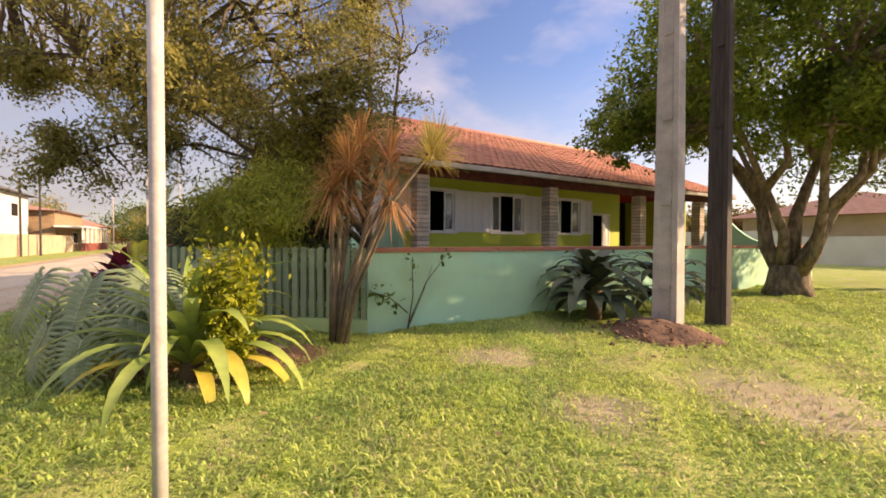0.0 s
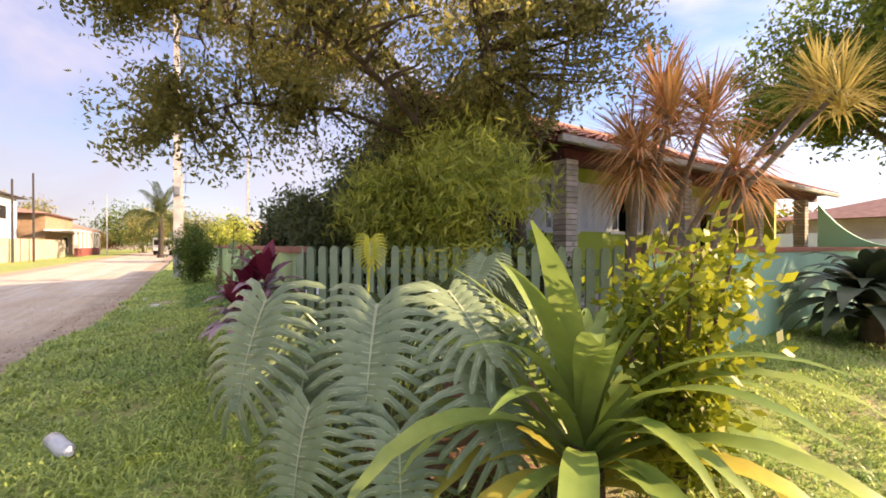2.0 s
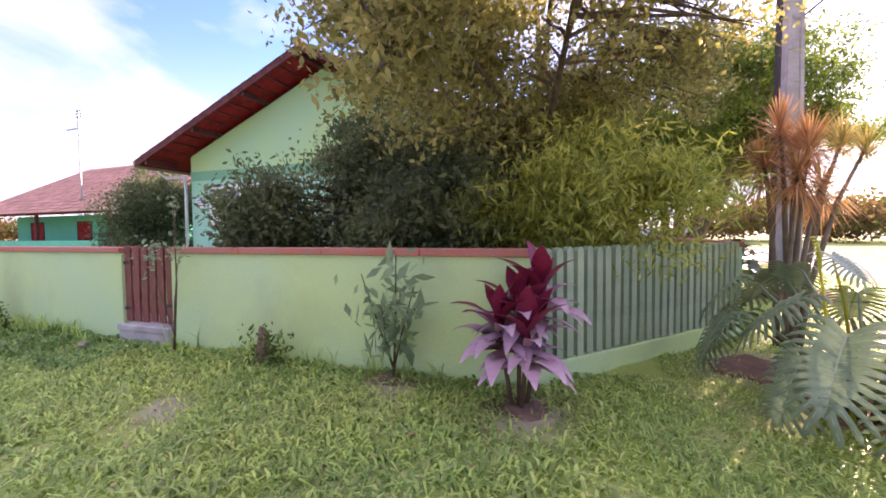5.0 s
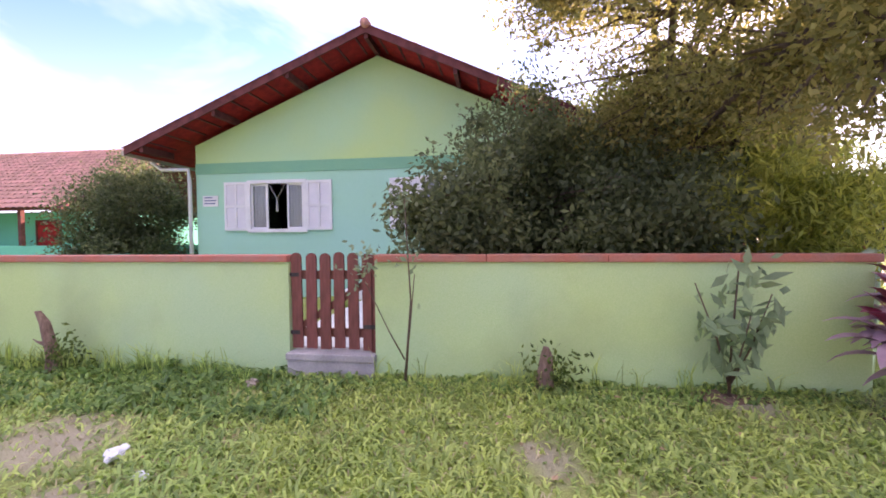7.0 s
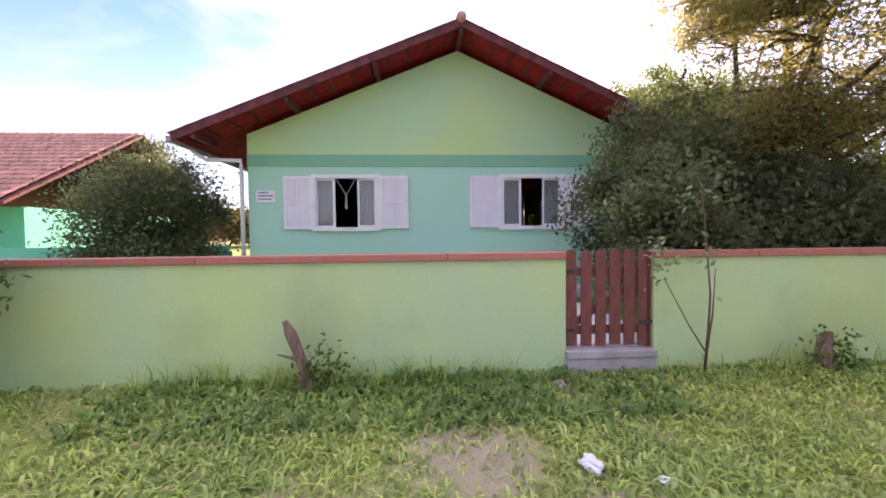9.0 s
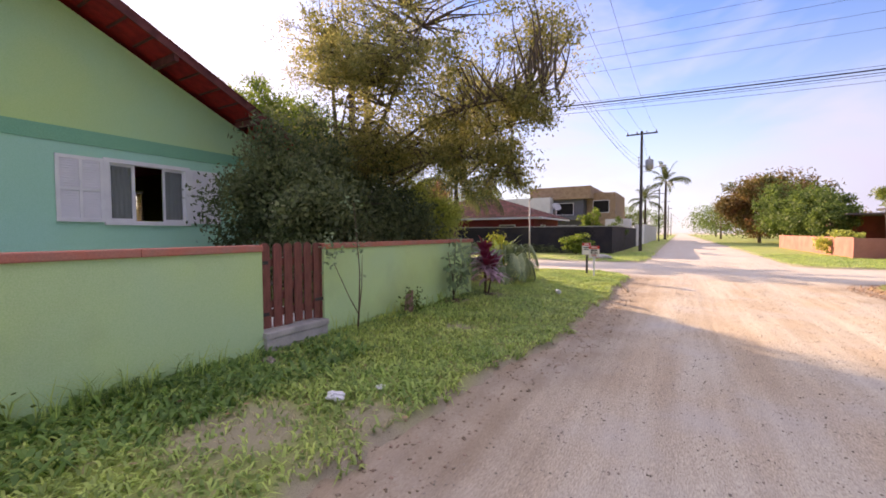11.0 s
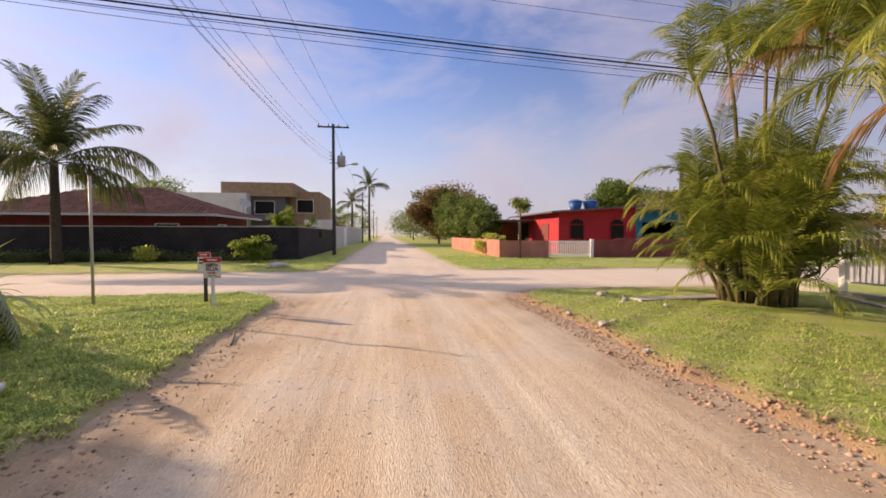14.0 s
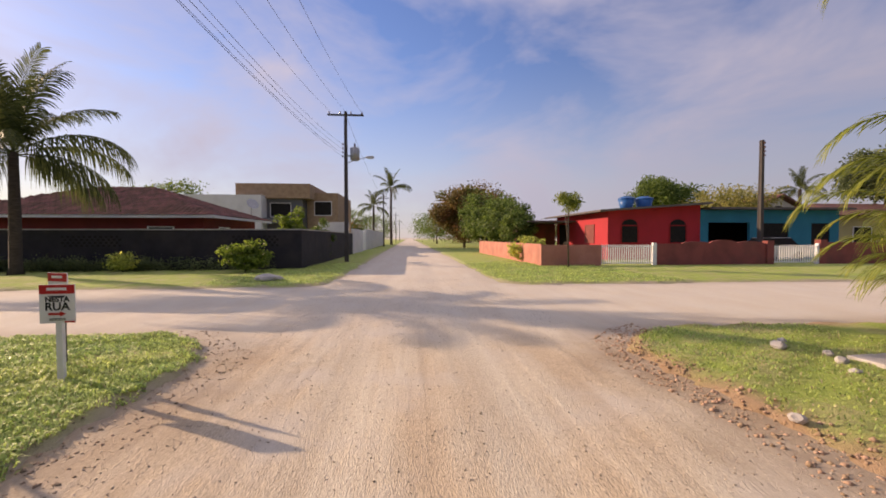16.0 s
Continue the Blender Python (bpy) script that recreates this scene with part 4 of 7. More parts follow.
M_VEIN = leafmat("pale_leaf_vein", (0.44, 0.50, 0.33), (0.38, 0.44, 0.28), island=0.0, translucent=0.1, rough=0.4, scale=4.0)
mon_me = monstera_mesh("leaf_blade", 0.60, M_MONSTERA)
mon_y = monstera_mesh("leaf_blade", 0.5, M_MONSTERA_Y)
mons = empty("monstera", pose(7.15, 0.1, lawn_z(7.15, 0.1)), "split-leaved monstera with broad grey-green leaves", "plant")
mon_leaves = [(0.06, -0.72, 0.95, -55, 60, 1.04), (0.45, -0.27, 0.94, -38, 57, 1.06), (0.45, 0.15, 0.98, 0, 28, 1.0), (-0.35, 0.1, 0.85, 170, 35, 0.9), (-0.35, -0.5, 0.72, -135, 52, 1.0), (0.45, -0.6, 0.5, -55, 66, 0.9),
              (0.0, -0.5, 0.45, -85, 70, 0.9), (0.75, 0.1, 0.66, 8, 52, 1.0), (0.75, 0.5, 0.8, 35, 42, 0.9), (0.25, 0.65, 0.85, 75, 35, 0.8), (-0.65, 0.3, 0.65, 150, 45, 0.85), (0.75, -0.3, 0.42, -20, 62, 0.8), (-0.45, -0.2, 0.45, -160, 62, 0.9),
              (-0.55, 0.75, 0.92, 165, 42, 0.8), (-0.2, 1.05, 0.95, 110, 40, 0.8), (-0.7, 0.55, 0.6, -170, 55, 0.8), (-0.5, 1.15, 0.6, 140, 55, 0.75), (-0.15, 0.8, 1.05, 60, 30, 0.7), (0.2, -0.55, 0.62, -48, 66, 0.85)]
for i, (x, y, z, yaw, tilt, s) in enumerate(mon_leaves):
    bm = bmesh.new()
    tube(bm, [(x * 0.08, y * 0.08, 0), (x * 0.4, y * 0.4, z * 0.62), (x * 0.8, y * 0.8, z * 0.97), (x, y, z)], [0.016, 0.013, 0.01, 0.008], 6)
    stalk = part("stalk", bm, M_MONSTERA, mons, smooth=True)
    piece("leaf_blade", mon_me, stalk, pose(x, y, z, 0, tilt, yaw) @ Matrix.Scale(s, 4))
bm = bmesh.new()
tube(bm, [(-0.1, -0.1, 0), (-0.25, -0.05, 0.7), (-0.3, 0.0, 1.28)], [0.014, 0.011, 0.008], 6)
stalk = part("stalk", bm, M_MONSTERA_Y, mons, smooth=True)
piece("leaf_blade", mon_y, stalk, pose(-0.3, 0.0, 1.28, 0, 72, -20) @ Matrix.Scale(0.42, 4), label="bright yellow split leaf")
bm = bmesh.new()
tube(bm, [(0.2, 0.5, 0), (0.15, 0.62, 0.8), (0.1, 0.7, 1.15)], [0.014, 0.011, 0.008], 6)
stalk = part("stalk", bm, M_MONSTERA_Y, mons, smooth=True)
piece("leaf_blade", mon_me, stalk, pose(0.1, 0.7, 1.15, 0, 30, -60) @ Matrix.Scale(0.6, 4))


def twiggy(name, m, label, category, stems, leaf_pts, size, material, aspect=0.5, stem_mat=None, droop=0.2):
    """A plant of thin stems (lists of points with end radii) and a cloud of leaves round given places."""
    top = empty(name, m, label, category)
    for pts, r0, r1 in stems:
        bm = bmesh.new()
        k = len(pts)
        tube(bm, pts, [r0 + (r1 - r0) * i / (k - 1) for i in range(k)], 6)
        part("stem", bm, stem_mat or M_TWIG, top, smooth=True)
    if len(leaf_pts):
        V, F = leaf_cloud(np.asarray(leaf_pts), None, size, aspect, droop)
        o = new("foliage", mesh_np("foliage", V, F, material))
        o.parent = top
        tagged(o, kind="stuff")
    return top


def scatter_along(stems, n, spread, t0=0.25):
    """Leaf places scattered round stems."""
    out = []
    for pts, _, _ in stems:
        P = np.array(pts)
        for t in rng.uniform(t0, 1.0, n):
            f = t * (len(P) - 1)
            i = min(int(f), len(P) - 2)
            out.append(P[i] + (P[i + 1] - P[i]) * (f - i) + rng.normal(size=3) * spread)
    return out


ys_stems = [([(0, 0, 0), (0.05 * math.cos(a), 0.05 * math.sin(a), 0.5), (0.22 * math.cos(a), 0.22 * math.sin(a), 1.0 + 0.35 * random.random())], 0.018, 0.005) for a in np.linspace(0, 6.28, 8)[:-1]]
twiggy("yellow_shrub", pose(8.5, 0.95, lawn_z(8.5, 0.95)), "slender yellow-green leafy shrub", "shrub", ys_stems, scatter_along(ys_stems, 400, 0.085), 0.068, M_YSHRUB)

# red cordyline by the wall corner
ti_up = [strap_mesh("leaf", L, W, r, d, M_TI, seg=6, tip=0.45) for L, W, r, d in ((0.42, 0.16, 1.25, 0.7), (0.46, 0.17, 0.9, 1.0))]
ti_dn = [strap_mesh("leaf", L, W, r, d, M_TI_OLD, seg=6, tip=0.45) for L, W, r, d in ((0.46, 0.16, 0.5, 1.4), (0.44, 0.15, 0.1, 1.3))]
ti = empty("cordyline", pose(4.8, -0.38, lawn_z(4.8, -0.38)), "red-leaved cordyline with faded pink lower leaves", "plant")
for dx, dy, h in ((0.0, 0.0, 0.76), (0.16, 0.1, 0.9), (-0.14, -0.08, 0.68), (0.08, -0.14, 0.6)):
    bm = bmesh.new()
    tube(bm, [(dx * 0.3, dy * 0.3, -0.02), (dx * 0.7, dy * 0.7, h * 0.5), (dx, dy, h)], [0.02, 0.017, 0.014], 7)
    part("stem", bm, M_TWIG, ti, smooth=True)
    rosette("leaf", pose(dx, dy, h - 0.22), "", "", ti_up + ti_dn + ti_dn, 24, 0.28, 26, (0.72, 1.05), parent=ti)

# dracaena group: bare trunks topped with dry orange leaf heads
drac = empty("dracaena", pose(7.5, 2.22, lawn_z(7.5, 2.22)), "multi-stemmed dracaena with dry orange-brown leaf heads", "plant")


def head_mesh(name, n, length, material, low, high):
    """A tuft of narrow leaves whose upward pitch runs from low (oldest) to high, the old ones hanging."""
    V, F = [], []
    for i in range(n):
        a = random.uniform(0, 2 * math.pi)
        e = math.asin(random.uniform(low, high))
        L = length * random.uniform(0.7, 1.1)
        d = Vector((math.cos(a) * math.cos(e), math.sin(a) * math.cos(e), math.sin(e)))
        s = d.cross(Vector((0, 0, 1))).normalized() * random.uniform(0.005, 0.009)
        b = len(V)
        z0 = Vector((0, 0, -0.22 * (high - math.sin(e)) / (high - low)))
        drop = L * (0.30 if e < 0.35 else 0.10)
        p0, p1, p2 = d * 0.02 + z0, d * L * 0.55 + z0, d * L + z0 - Vector((0, 0, drop))
        V += [p0 - s, p0 + s, p1 + s, p1 - s, p2 + s * 0.2, p2 - s * 0.2]
        F += [(b, b + 1, b + 2, b + 3), (b + 3, b + 2, b + 4, b + 5)]
    return mesh_np(name, [tuple(v) for v in V], F, material)


hd = [head_mesh("leaf_head", 200, 0.5, M_DRAC, -0.1, 0.98), head_mesh("leaf_head", 170, 0.5, M_DRAC_G, 0.0, 0.98), head_mesh("leaf_head", 230, 0.5, M_DRAC, -0.8, 0.85)]
for bx, by, tx, ty, tz, k, s in ((0.0, 0.0, 0.0, 0.33, 2.62, 0, 1.0), (0.05, 0.1, 0.26, 0.62, 2.45, 0, 1.0), (0.1, 0.05, 0.89, 0.98, 2.52, 1, 0.95), (0.1, 0.0, 1.05, 0.8, 2.38, 1, 0.85), (-0.05, -0.05, 0.04, -0.06, 2.05, 2, 1.0), (0.05, 0.0, 0.5, 0.52, 1.95, 2, 0.95), (-0.1, 0.0, -0.2, 0.2, 2.2, 2, 1.0), (0.0, -0.05, 0.2, 0.1, 2.35, 0, 1.0)):
    bm = bmesh.new()
    tube(bm, [(bx, by, -0.05), (bx + (tx - bx) * 0.15, by + (ty - by) * 0.15, 0.7), (bx + (tx - bx) * 0.55, by + (ty - by) * 0.55, tz * 0.72), (tx, ty, tz)], [0.038, 0.03, 0.025, 0.018], 8)
    t_ = part("trunk", bm, M_STEM, drac, smooth=True)
    piece("leaf_head", hd[k], t_, pose(tx, ty, tz, 0, 0, random.uniform(0, 360)) @ Matrix.Scale(s, 4))

# dark broad-leaved philodendron against the side wall
ph = [strap_mesh("leaf", L, W, r, d, M_CYCAD, seg=6, tip=0.35, fold=0.12) for L, W, r, d in ((0.95, 0.30, 1.0, 2.2), (1.1, 0.34, 0.75, 2.5), (1.1, 0.34, 0.45, 2.2))]
for cx, cy, n in ((8.05, 6.5, 56), (8.3, 8.2, 44)):
    phil = rosette("philodendron", pose(cx, cy, lawn_z(cx, cy) + 0.25), "dark glossy drooping broad-leaved plant by the wall", "plant", ph, n, 0.5, 30, (0.8, 1.15))
    bm = bmesh.new()
    tube(bm, [(0, 0, -0.3), (0.03, 0, 0.2), (0, 0.02, 0.55)], [0.14, 0.12, 0.08], 9)
    part("stem", bm, M_TWIG, phil, "brown fibrous stem", True)

# climber on the side wall
cl = [([(0, 0, 0), (0.02, 0.08, 0.5), (0.05, 0.05, 1.1)], 0.012, 0.005), ([(0, 0, 0.05), (0.03, 0.3, 0.7), (0.06, 0.65, 1.12)], 0.01, 0.004), ([(0, 0, 0.25), (0.02, -0.3, 0.5), (0.03, -0.62, 0.62)], 0.009, 0.004), ([(0, 0, 0.0), (0.03, 0.25, 0.55), (0.03, 0.4, 0.95)], 0.007, 0.003)]
lp = scatter_along([cl[2]], 46, 0.07, 0.3) + scatter_along([cl[0]], 16, 0.06, 0.6) + scatter_along([cl[1]], 8, 0.04, 0.8)
twiggy("climber", pose(7.26, 3.35, lawn_z(7.26, 3.35)), "straggling green climber against the turquoise wall", "plant", cl, lp, 0.09, M_LEAF_TREE, 0.6)

# plants and stumps along the street wall
M_DEADWOOD = mat("rotting_brown_wood", (0.36, 0.24, 0.18), (0.20, 0.12, 0.09), rough=0.95, scale=9, fine=40, bump=0.9, stretch=(3, 3, 0.7))
sp = [([(0, 0, 0), (0.02, 0, 0.5), (0.05, -0.03, 1.15)], 0.014, 0.006), ([(0, 0, 0.1), (-0.12, -0.05, 0.5), (-0.3, -0.05, 0.98)], 0.011, 0.005), ([(0, 0, 0.1), (0.12, -0.08, 0.45), (0.26, -0.1, 0.9)], 0.011, 0.005), ([(0, 0, 0.1), (0.0, -0.15, 0.4), (0.02, -0.25, 0.75)], 0.01, 0.004)]
twiggy("sapling", pose(3.62, -0.22, lawn_z(3.62, -0.22)), "soft green leafy sapling by the garden wall", "plant", sp, scatter_along(sp, 34, 0.09, 0.3), 0.2, M_SMALL, 0.36, droop=0.9)
sg = [([(0, 0, 0), (0.03, 0, 0.4), (0.06, 0.01, 0.8), (0.0, 0.05, 1.75)], 0.016, 0.005), ([(0, 0, 0.1), (0.06, -0.02, 0.6), (0.1, 0.0, 1.05)], 0.012, 0.004), ([(0, 0, 0.25), (-0.15, 0.02, 0.5), (-0.38, 0.05, 0.95)], 0.008, 0.004)]
lp = [np.array((-0.42, 0.05, 1.15)) + rng.normal(size=3) * np.array((0.1, 0.06, 0.12)) for _ in range(60)] + [np.array((0.06, 0.02, 1.2)) + rng.normal(size=3) * np.array((0.07, 0.05, 0.1)) for _ in range(24)] + [np.array((-0.02, 0.05, 1.72)) + rng.normal(size=3) * 0.07 for _ in range(16)]
twiggy("rose_sapling", pose(0.82, -0.26, lawn_z(0.82, -0.26)), "thin thorny sapling beside the gate post", "plant", sg, lp, 0.075, M_SMALL, 0.55)
for x, y, h, lean, lab in ((2.08, -0.24, 0.40, 0.03, "short rotting tree stump in the grass"), (-2.95, -0.25, 0.64, -0.2, "broken leaning dead trunk by the wall")):
    s_ = empty("tree_stump", pose(x, y, lawn_z(x, y)), lab, "stump")
    bm = bmesh.new()
    tube(bm, [(0, 0, -0.05), (lean * 0.3, 0, h * 0.3), (lean * 0.8, 0.01, h * 0.8), (lean, 0.0, h)], [0.085, 0.06, 0.05, 0.02], 9)
    if h > 0.6:
        tube(bm, [(lean * 0.5, 0, h * 0.45), (lean * 0.5 - 0.1, -0.02, h * 0.5), (lean * 0.5 - 0.16, -0.02, h * 0.52)], [0.02, 0.015, 0.008], 6)
    for v in bm.verts:
        v.co += Vector((noise.noise(v.co * 14), noise.noise(v.co * 14 + Vector((5, 0, 0))), 0)) * 0.045
    part("wood", bm, M_DEADWOOD, s_, smooth=False)
    pts = np.array((0.1, -0.02, 0.18)) + rng.normal(size=(260, 3)) * np.array((0.14, 0.06, 0.12))
    V, F = leaf_cloud(pts, None, 0.06, 0.5)
    o = new("weed", mesh_np("weed", V, F, M_LEAF_TREE))
    o.parent = s_
    tagged(o, kind="stuff")


# ---- trees ----
def limb_path(a, b, wob, n=5):
    a, b = Vector(a), Vector(b)
    out = []
    for i in range(n):
        t = i / (n - 1)
        p = a.lerp(b, t)
        k = math.sin(math.pi * t) * wob
        out.append(p + Vector((random.uniform(-1, 1), random.uniform(-1, 1), random.uniform(0, 0.6))) * k)
    return out


def tree(name, base, label, category, trunks, blobs, leaf_size, material, bark=M_BARK, aspect=0.45, droop=0.3, twigs=40, twig_r=0.012, ground=None):
    """Trunks: (points, r0, r1). Blobs: (centre, radii, leaves, clumps, clump size, shell). Twigs join crown clumps to the trunks."""
    x, y = base
    z0 = lawn_z(x, y) if ground is None else ground
    top = empty(name, pose(x, y, z0), label, category)
    nodes = []
    for pts, r0, r1 in trunks:
        bm = bmesh.new()
        k = len(pts)
        tube(bm, pts, [r0 + (r1 - r0) * (i / (k - 1)) ** 0.8 for i in range(k)], 10)
        part("trunk" if r0 > 0.1 or len(trunks) == 1 else "limb", bm, bark, top, smooth=True)
        for p, q in zip(pts[k // 3:], pts[k // 3 + 1:]):
            nodes += [Vector(p).lerp(Vector(q), u / 6) for u in range(1, 7)]
    bmt = bmesh.new()
    for centre, radii, n, clumps, cr, shell in blobs:
        pts, cs = blob_points(n, centre, radii, clumps, cr, shell)
        pts = pts[pts[:, 2] > 0.1]
        V, F = leaf_cloud(pts, None, leaf_size, aspect, droop)
        o = new("crown", mesh_np("crown", V, F, material))
        o.parent = top
        tagged(o, kind="stuff")
        for c in cs[:twigs]:
            c = Vector(c)
            near = min(nodes, key=lambda q: (q - c).length)
            path = limb_path(near, c, 0.10 * (near - c).length, 4)
            tube(bmt, path, [twig_r * 2.2, twig_r * 1.6, twig_r, twig_r * 0.4], 5, cap=False)
    o = part("branchwork", bmt, bark, top)
    tagged(o, kind="stuff")
    return top


tree("shrub", (2.0, 2.6), "dense dark green rounded garden shrub", "shrub", [([(0, 0, 0), (0.05, 0, 0.8), (0, 0.1, 1.8)], 0.09, 0.04)],
     [((0.2, 0, 2.0), (1.5, 1.35, 1.85), 30799, 230, 0.42, 0.35), ((1.6, -0.3, 1.7), (1.4, 1.2, 1.5), 19600, 160, 0.4, 0.35), ((1.4, -1.5, 1.35), (1.2, 0.85, 1.0), 12600, 110, 0.4, 0.3), ((-0.8, -1.8, 1.45), (0.8, 0.55, 0.9), 9100, 80, 0.36, 0.3)], 0.095, M_LEAF_DARK, twigs=60)
# dark leaves added for the deep shade between pickets and under the bushes
tree("shrub", (5.3, 2.0), "low dark foliage added to shade the gaps behind the picket fence", "shrub", [([(0, 0, 0), (0.05, 0, 0.4), (0, 0.05, 0.8)], 0.04, 0.02)],
     [((-0.45, -0.05, 0.6), (0.6, 0.6, 0.65), 5500, 60, 0.3, 0.2), ((0.45, 0.75, 0.6), (0.7, 0.5, 0.65), 5500, 60, 0.3, 0.2)], 0.11, M_LEAF_DARK, twigs=20)
tree("bamboo_clump", (5.2, 1.62), "light green feathery bamboo clump behind the fence", "bamboo", [([(0.1 * i - 0.3, 0.1 * math.sin(i * 2), 0), (0.13 * i - 0.4, 0.2 * math.sin(i * 2), 1.4), (0.26 * i - 0.8, 0.4 * math.sin(i * 2), 2.25)], 0.02, 0.008) for i in range(7)],
     [((-0.05, -0.45, 1.75), (0.8, 0.6, 0.62), 5200, 46, 0.42, 0.15), ((-0.75, -0.3, 1.6), (0.7, 0.6, 0.5), 3200, 28, 0.42, 0.15), ((0.8, -0.1, 1.8), (0.8, 0.65, 0.42), 3600, 34, 0.38, 0.15), ((0.1, 0.35, 2.3), (0.95, 0.75, 0.55), 3600, 30, 0.45, 0.1), ((0.3, 0.1, 1.1), (1.0, 0.7, 0.5), 3000, 40, 0.4, 0.2)], 0.14, M_LEAF_BAMBOO, bark=M_LEAF_BAMBOO, aspect=0.17, droop=0.9, twigs=30, twig_r=0.006)
tree("tree", (4.4, 3.75), "tall open-crowned tree with small olive leaves", "tree",
     [([(0, 0, 0), (0.05, 0.02, 1.2), (-0.05, 0, 2.4), (0.1, 0.05, 4.0), (0.0, 0.1, 6.2)], 0.16, 0.03), ([(0, 0, 1.4), (-0.2, -1.1, 2.9), (-0.6, -2.4, 4.4), (-1.0, -3.4, 5.4)], 0.09, 0.02), ([(0, 0, 1.8), (0.8, -1.2, 3.2), (1.7, -2.4, 4.6), (2.4, -3.4, 5.2)], 0.08, 0.02), ([(0.05, 0, 2.2), (0.5, 0.4, 3.6), (0.9, 0.4, 5.2)], 0.07, 0.02), ([(0, 0, 1.2), (0.3, -1.5, 2.4), (0.7, -3.0, 3.3), (1.0, -4.4, 3.8)], 0.07, 0.015), ([(0, 0, 2.6), (0.4, -1.2, 4.8), (0.6, -2.0, 6.9)], 0.06, 0.015), ([(-0.1, -1.2, 3.0), (-0.2, -2.8, 3.7), (-0.4, -4.3, 3.9), (-0.5, -5.9, 3.9)], 0.05, 0.01), ([(0.0, -1.2, 2.6), (-0.1, -3.0, 3.0), (-0.2, -4.2, 2.9), (-0.25, -5.0, 2.5)], 0.04, 0.008)],
     [((0.8, -1.9, 4.9), (2.5, 3.0, 2.3), 11700, 200, 0.34, 0.3), ((0.9, -3.6, 3.9), (2.4, 1.6, 1.1), 8190, 100, 0.34, 0.25), ((-0.6, -1.4, 3.1), (1.6, 1.5, 0.9), 12675, 110, 0.5, 0.3), ((0.7, -1.0, 3.3), (1.3, 1.3, 0.85), 10725, 80, 0.42, 0.2), ((0.4, -1.6, 6.9), (2.0, 2.2, 1.0), 6630, 80, 0.34, 0.25), ((2.3, -3.0, 4.6), (1.6, 1.8, 1.4), 5850, 70, 0.34, 0.3), ((-1.2, -3.6, 4.4), (1.6, 1.6, 1.2), 6825, 60, 0.4, 0.3), ((0.0, -5.2, 3.9), (1.2, 1.1, 0.55), 5070, 44, 0.34, 0.1), ((-0.25, -4.8, 2.6), (0.55, 0.6, 0.75), 3900, 30, 0.3, 0.1), ((2.2, -1.0, 3.7), (0.9, 1.0, 0.8), 4290, 40, 0.32, 0.1), ((-0.2, -3.6, 3.0), (0.9, 1.0, 0.8), 5070, 36, 0.36, 0.1), ((-2.1, -2.4, 4.5), (0.9, 0.9, 1.0), 5850, 50, 0.32, 0.15), ((-0.3, -0.2, 5.9), (1.3, 1.3, 1.3), 8450, 70, 0.34, 0.15), ((0.2, -5.3, 5.2), (2.2, 1.2, 0.8), 5850, 50, 0.38, 0.1)],
     0.072, M_LEAF_TALL, twigs=110)
M_BARK_PALE = mat("lichen_grey_bark", (0.30, 0.24, 0.17), (0.15, 0.11, 0.075), rough=0.95, scale=5, fine=28, bump=0.9, stretch=(2, 2, 0.7), contrast=(0.4, 0.6))
big_limbs = [([(0, 0, -0.1), (0.0, 0.05, 0.25), (0.03, 0, 0.75)], 0.56, 0.38), ([(-0.1, 0, 0.5), (-0.42, -0.1, 1.2), (-0.5, -0.2, 2.2), (-1.1, -0.5, 3.4), (-2.4, -1.2, 5.0)], 0.22, 0.06), ([(0.1, 0, 0.5), (0.5, 0.15, 1.3), (0.75, 0.3, 2.1), (1.4, 0.5, 3.2), (2.5, 0.8, 4.6)], 0.21, 0.06), ([(0, 0.1, 0.6), (0.05, 0.3, 2.0), (0.3, 0.8, 3.4), (0.6, 1.9, 5.0)], 0.2, 0.05), ([(0.2, 0, 0.45), (0.65, -0.4, 1.1), (0.85, -0.7, 2.0), (1.1, -1.5, 3.2), (1.7, -2.6, 4.6)], 0.17, 0.04), ([(-0.1, -0.1, 0.6), (0.05, -0.4, 1.5), (-0.2, -0.8, 2.6), (-0.3, -1.7, 3.7), (-0.4, -2.8, 4.8)], 0.15, 0.04)]
for fork, ax, ay, h in ((1, -0.9, 0.5, 4.6), (2, 1.3, -0.7, 4.4), (4, 1.0, 0.4, 4.2), (5, 0.9, -0.6, 4.3), (3, -0.8, 0.2, 4.7), (1, -0.3, -1.3, 4.1)):
    fx, fy, fz = big_limbs[fork][0][2]
    big_limbs.append(([(fx, fy, fz), (fx + ax * 0.45 + 0.12, fy + ay * 0.4, fz + (h - fz) * 0.35), (fx + ax * 0.7 - 0.1, fy + ay * 0.9, fz + (h - fz) * 0.7), (fx + ax * 1.5, fy + ay * 1.5, h)], 0.11, 0.03))
tree("tree", (8.4, 13.4), "broad green shade tree with twisted pale trunks", "tree", big_limbs,
     [((0.4, -0.3, 5.7), (4.6, 4.6, 2.3), 62000, 380, 0.62, 0.45), ((-2.0, -2.6, 4.3), (1.9, 1.9, 0.9), 11000, 70, 0.46, 0.3), ((2.5, -1.5, 4.1), (2.6, 2.4, 1.0), 13000, 70, 0.46, 0.3)],
     0.135, M_LEAF_SHADE, bark=M_BARK_PALE, twigs=120, twig_r=0.018)
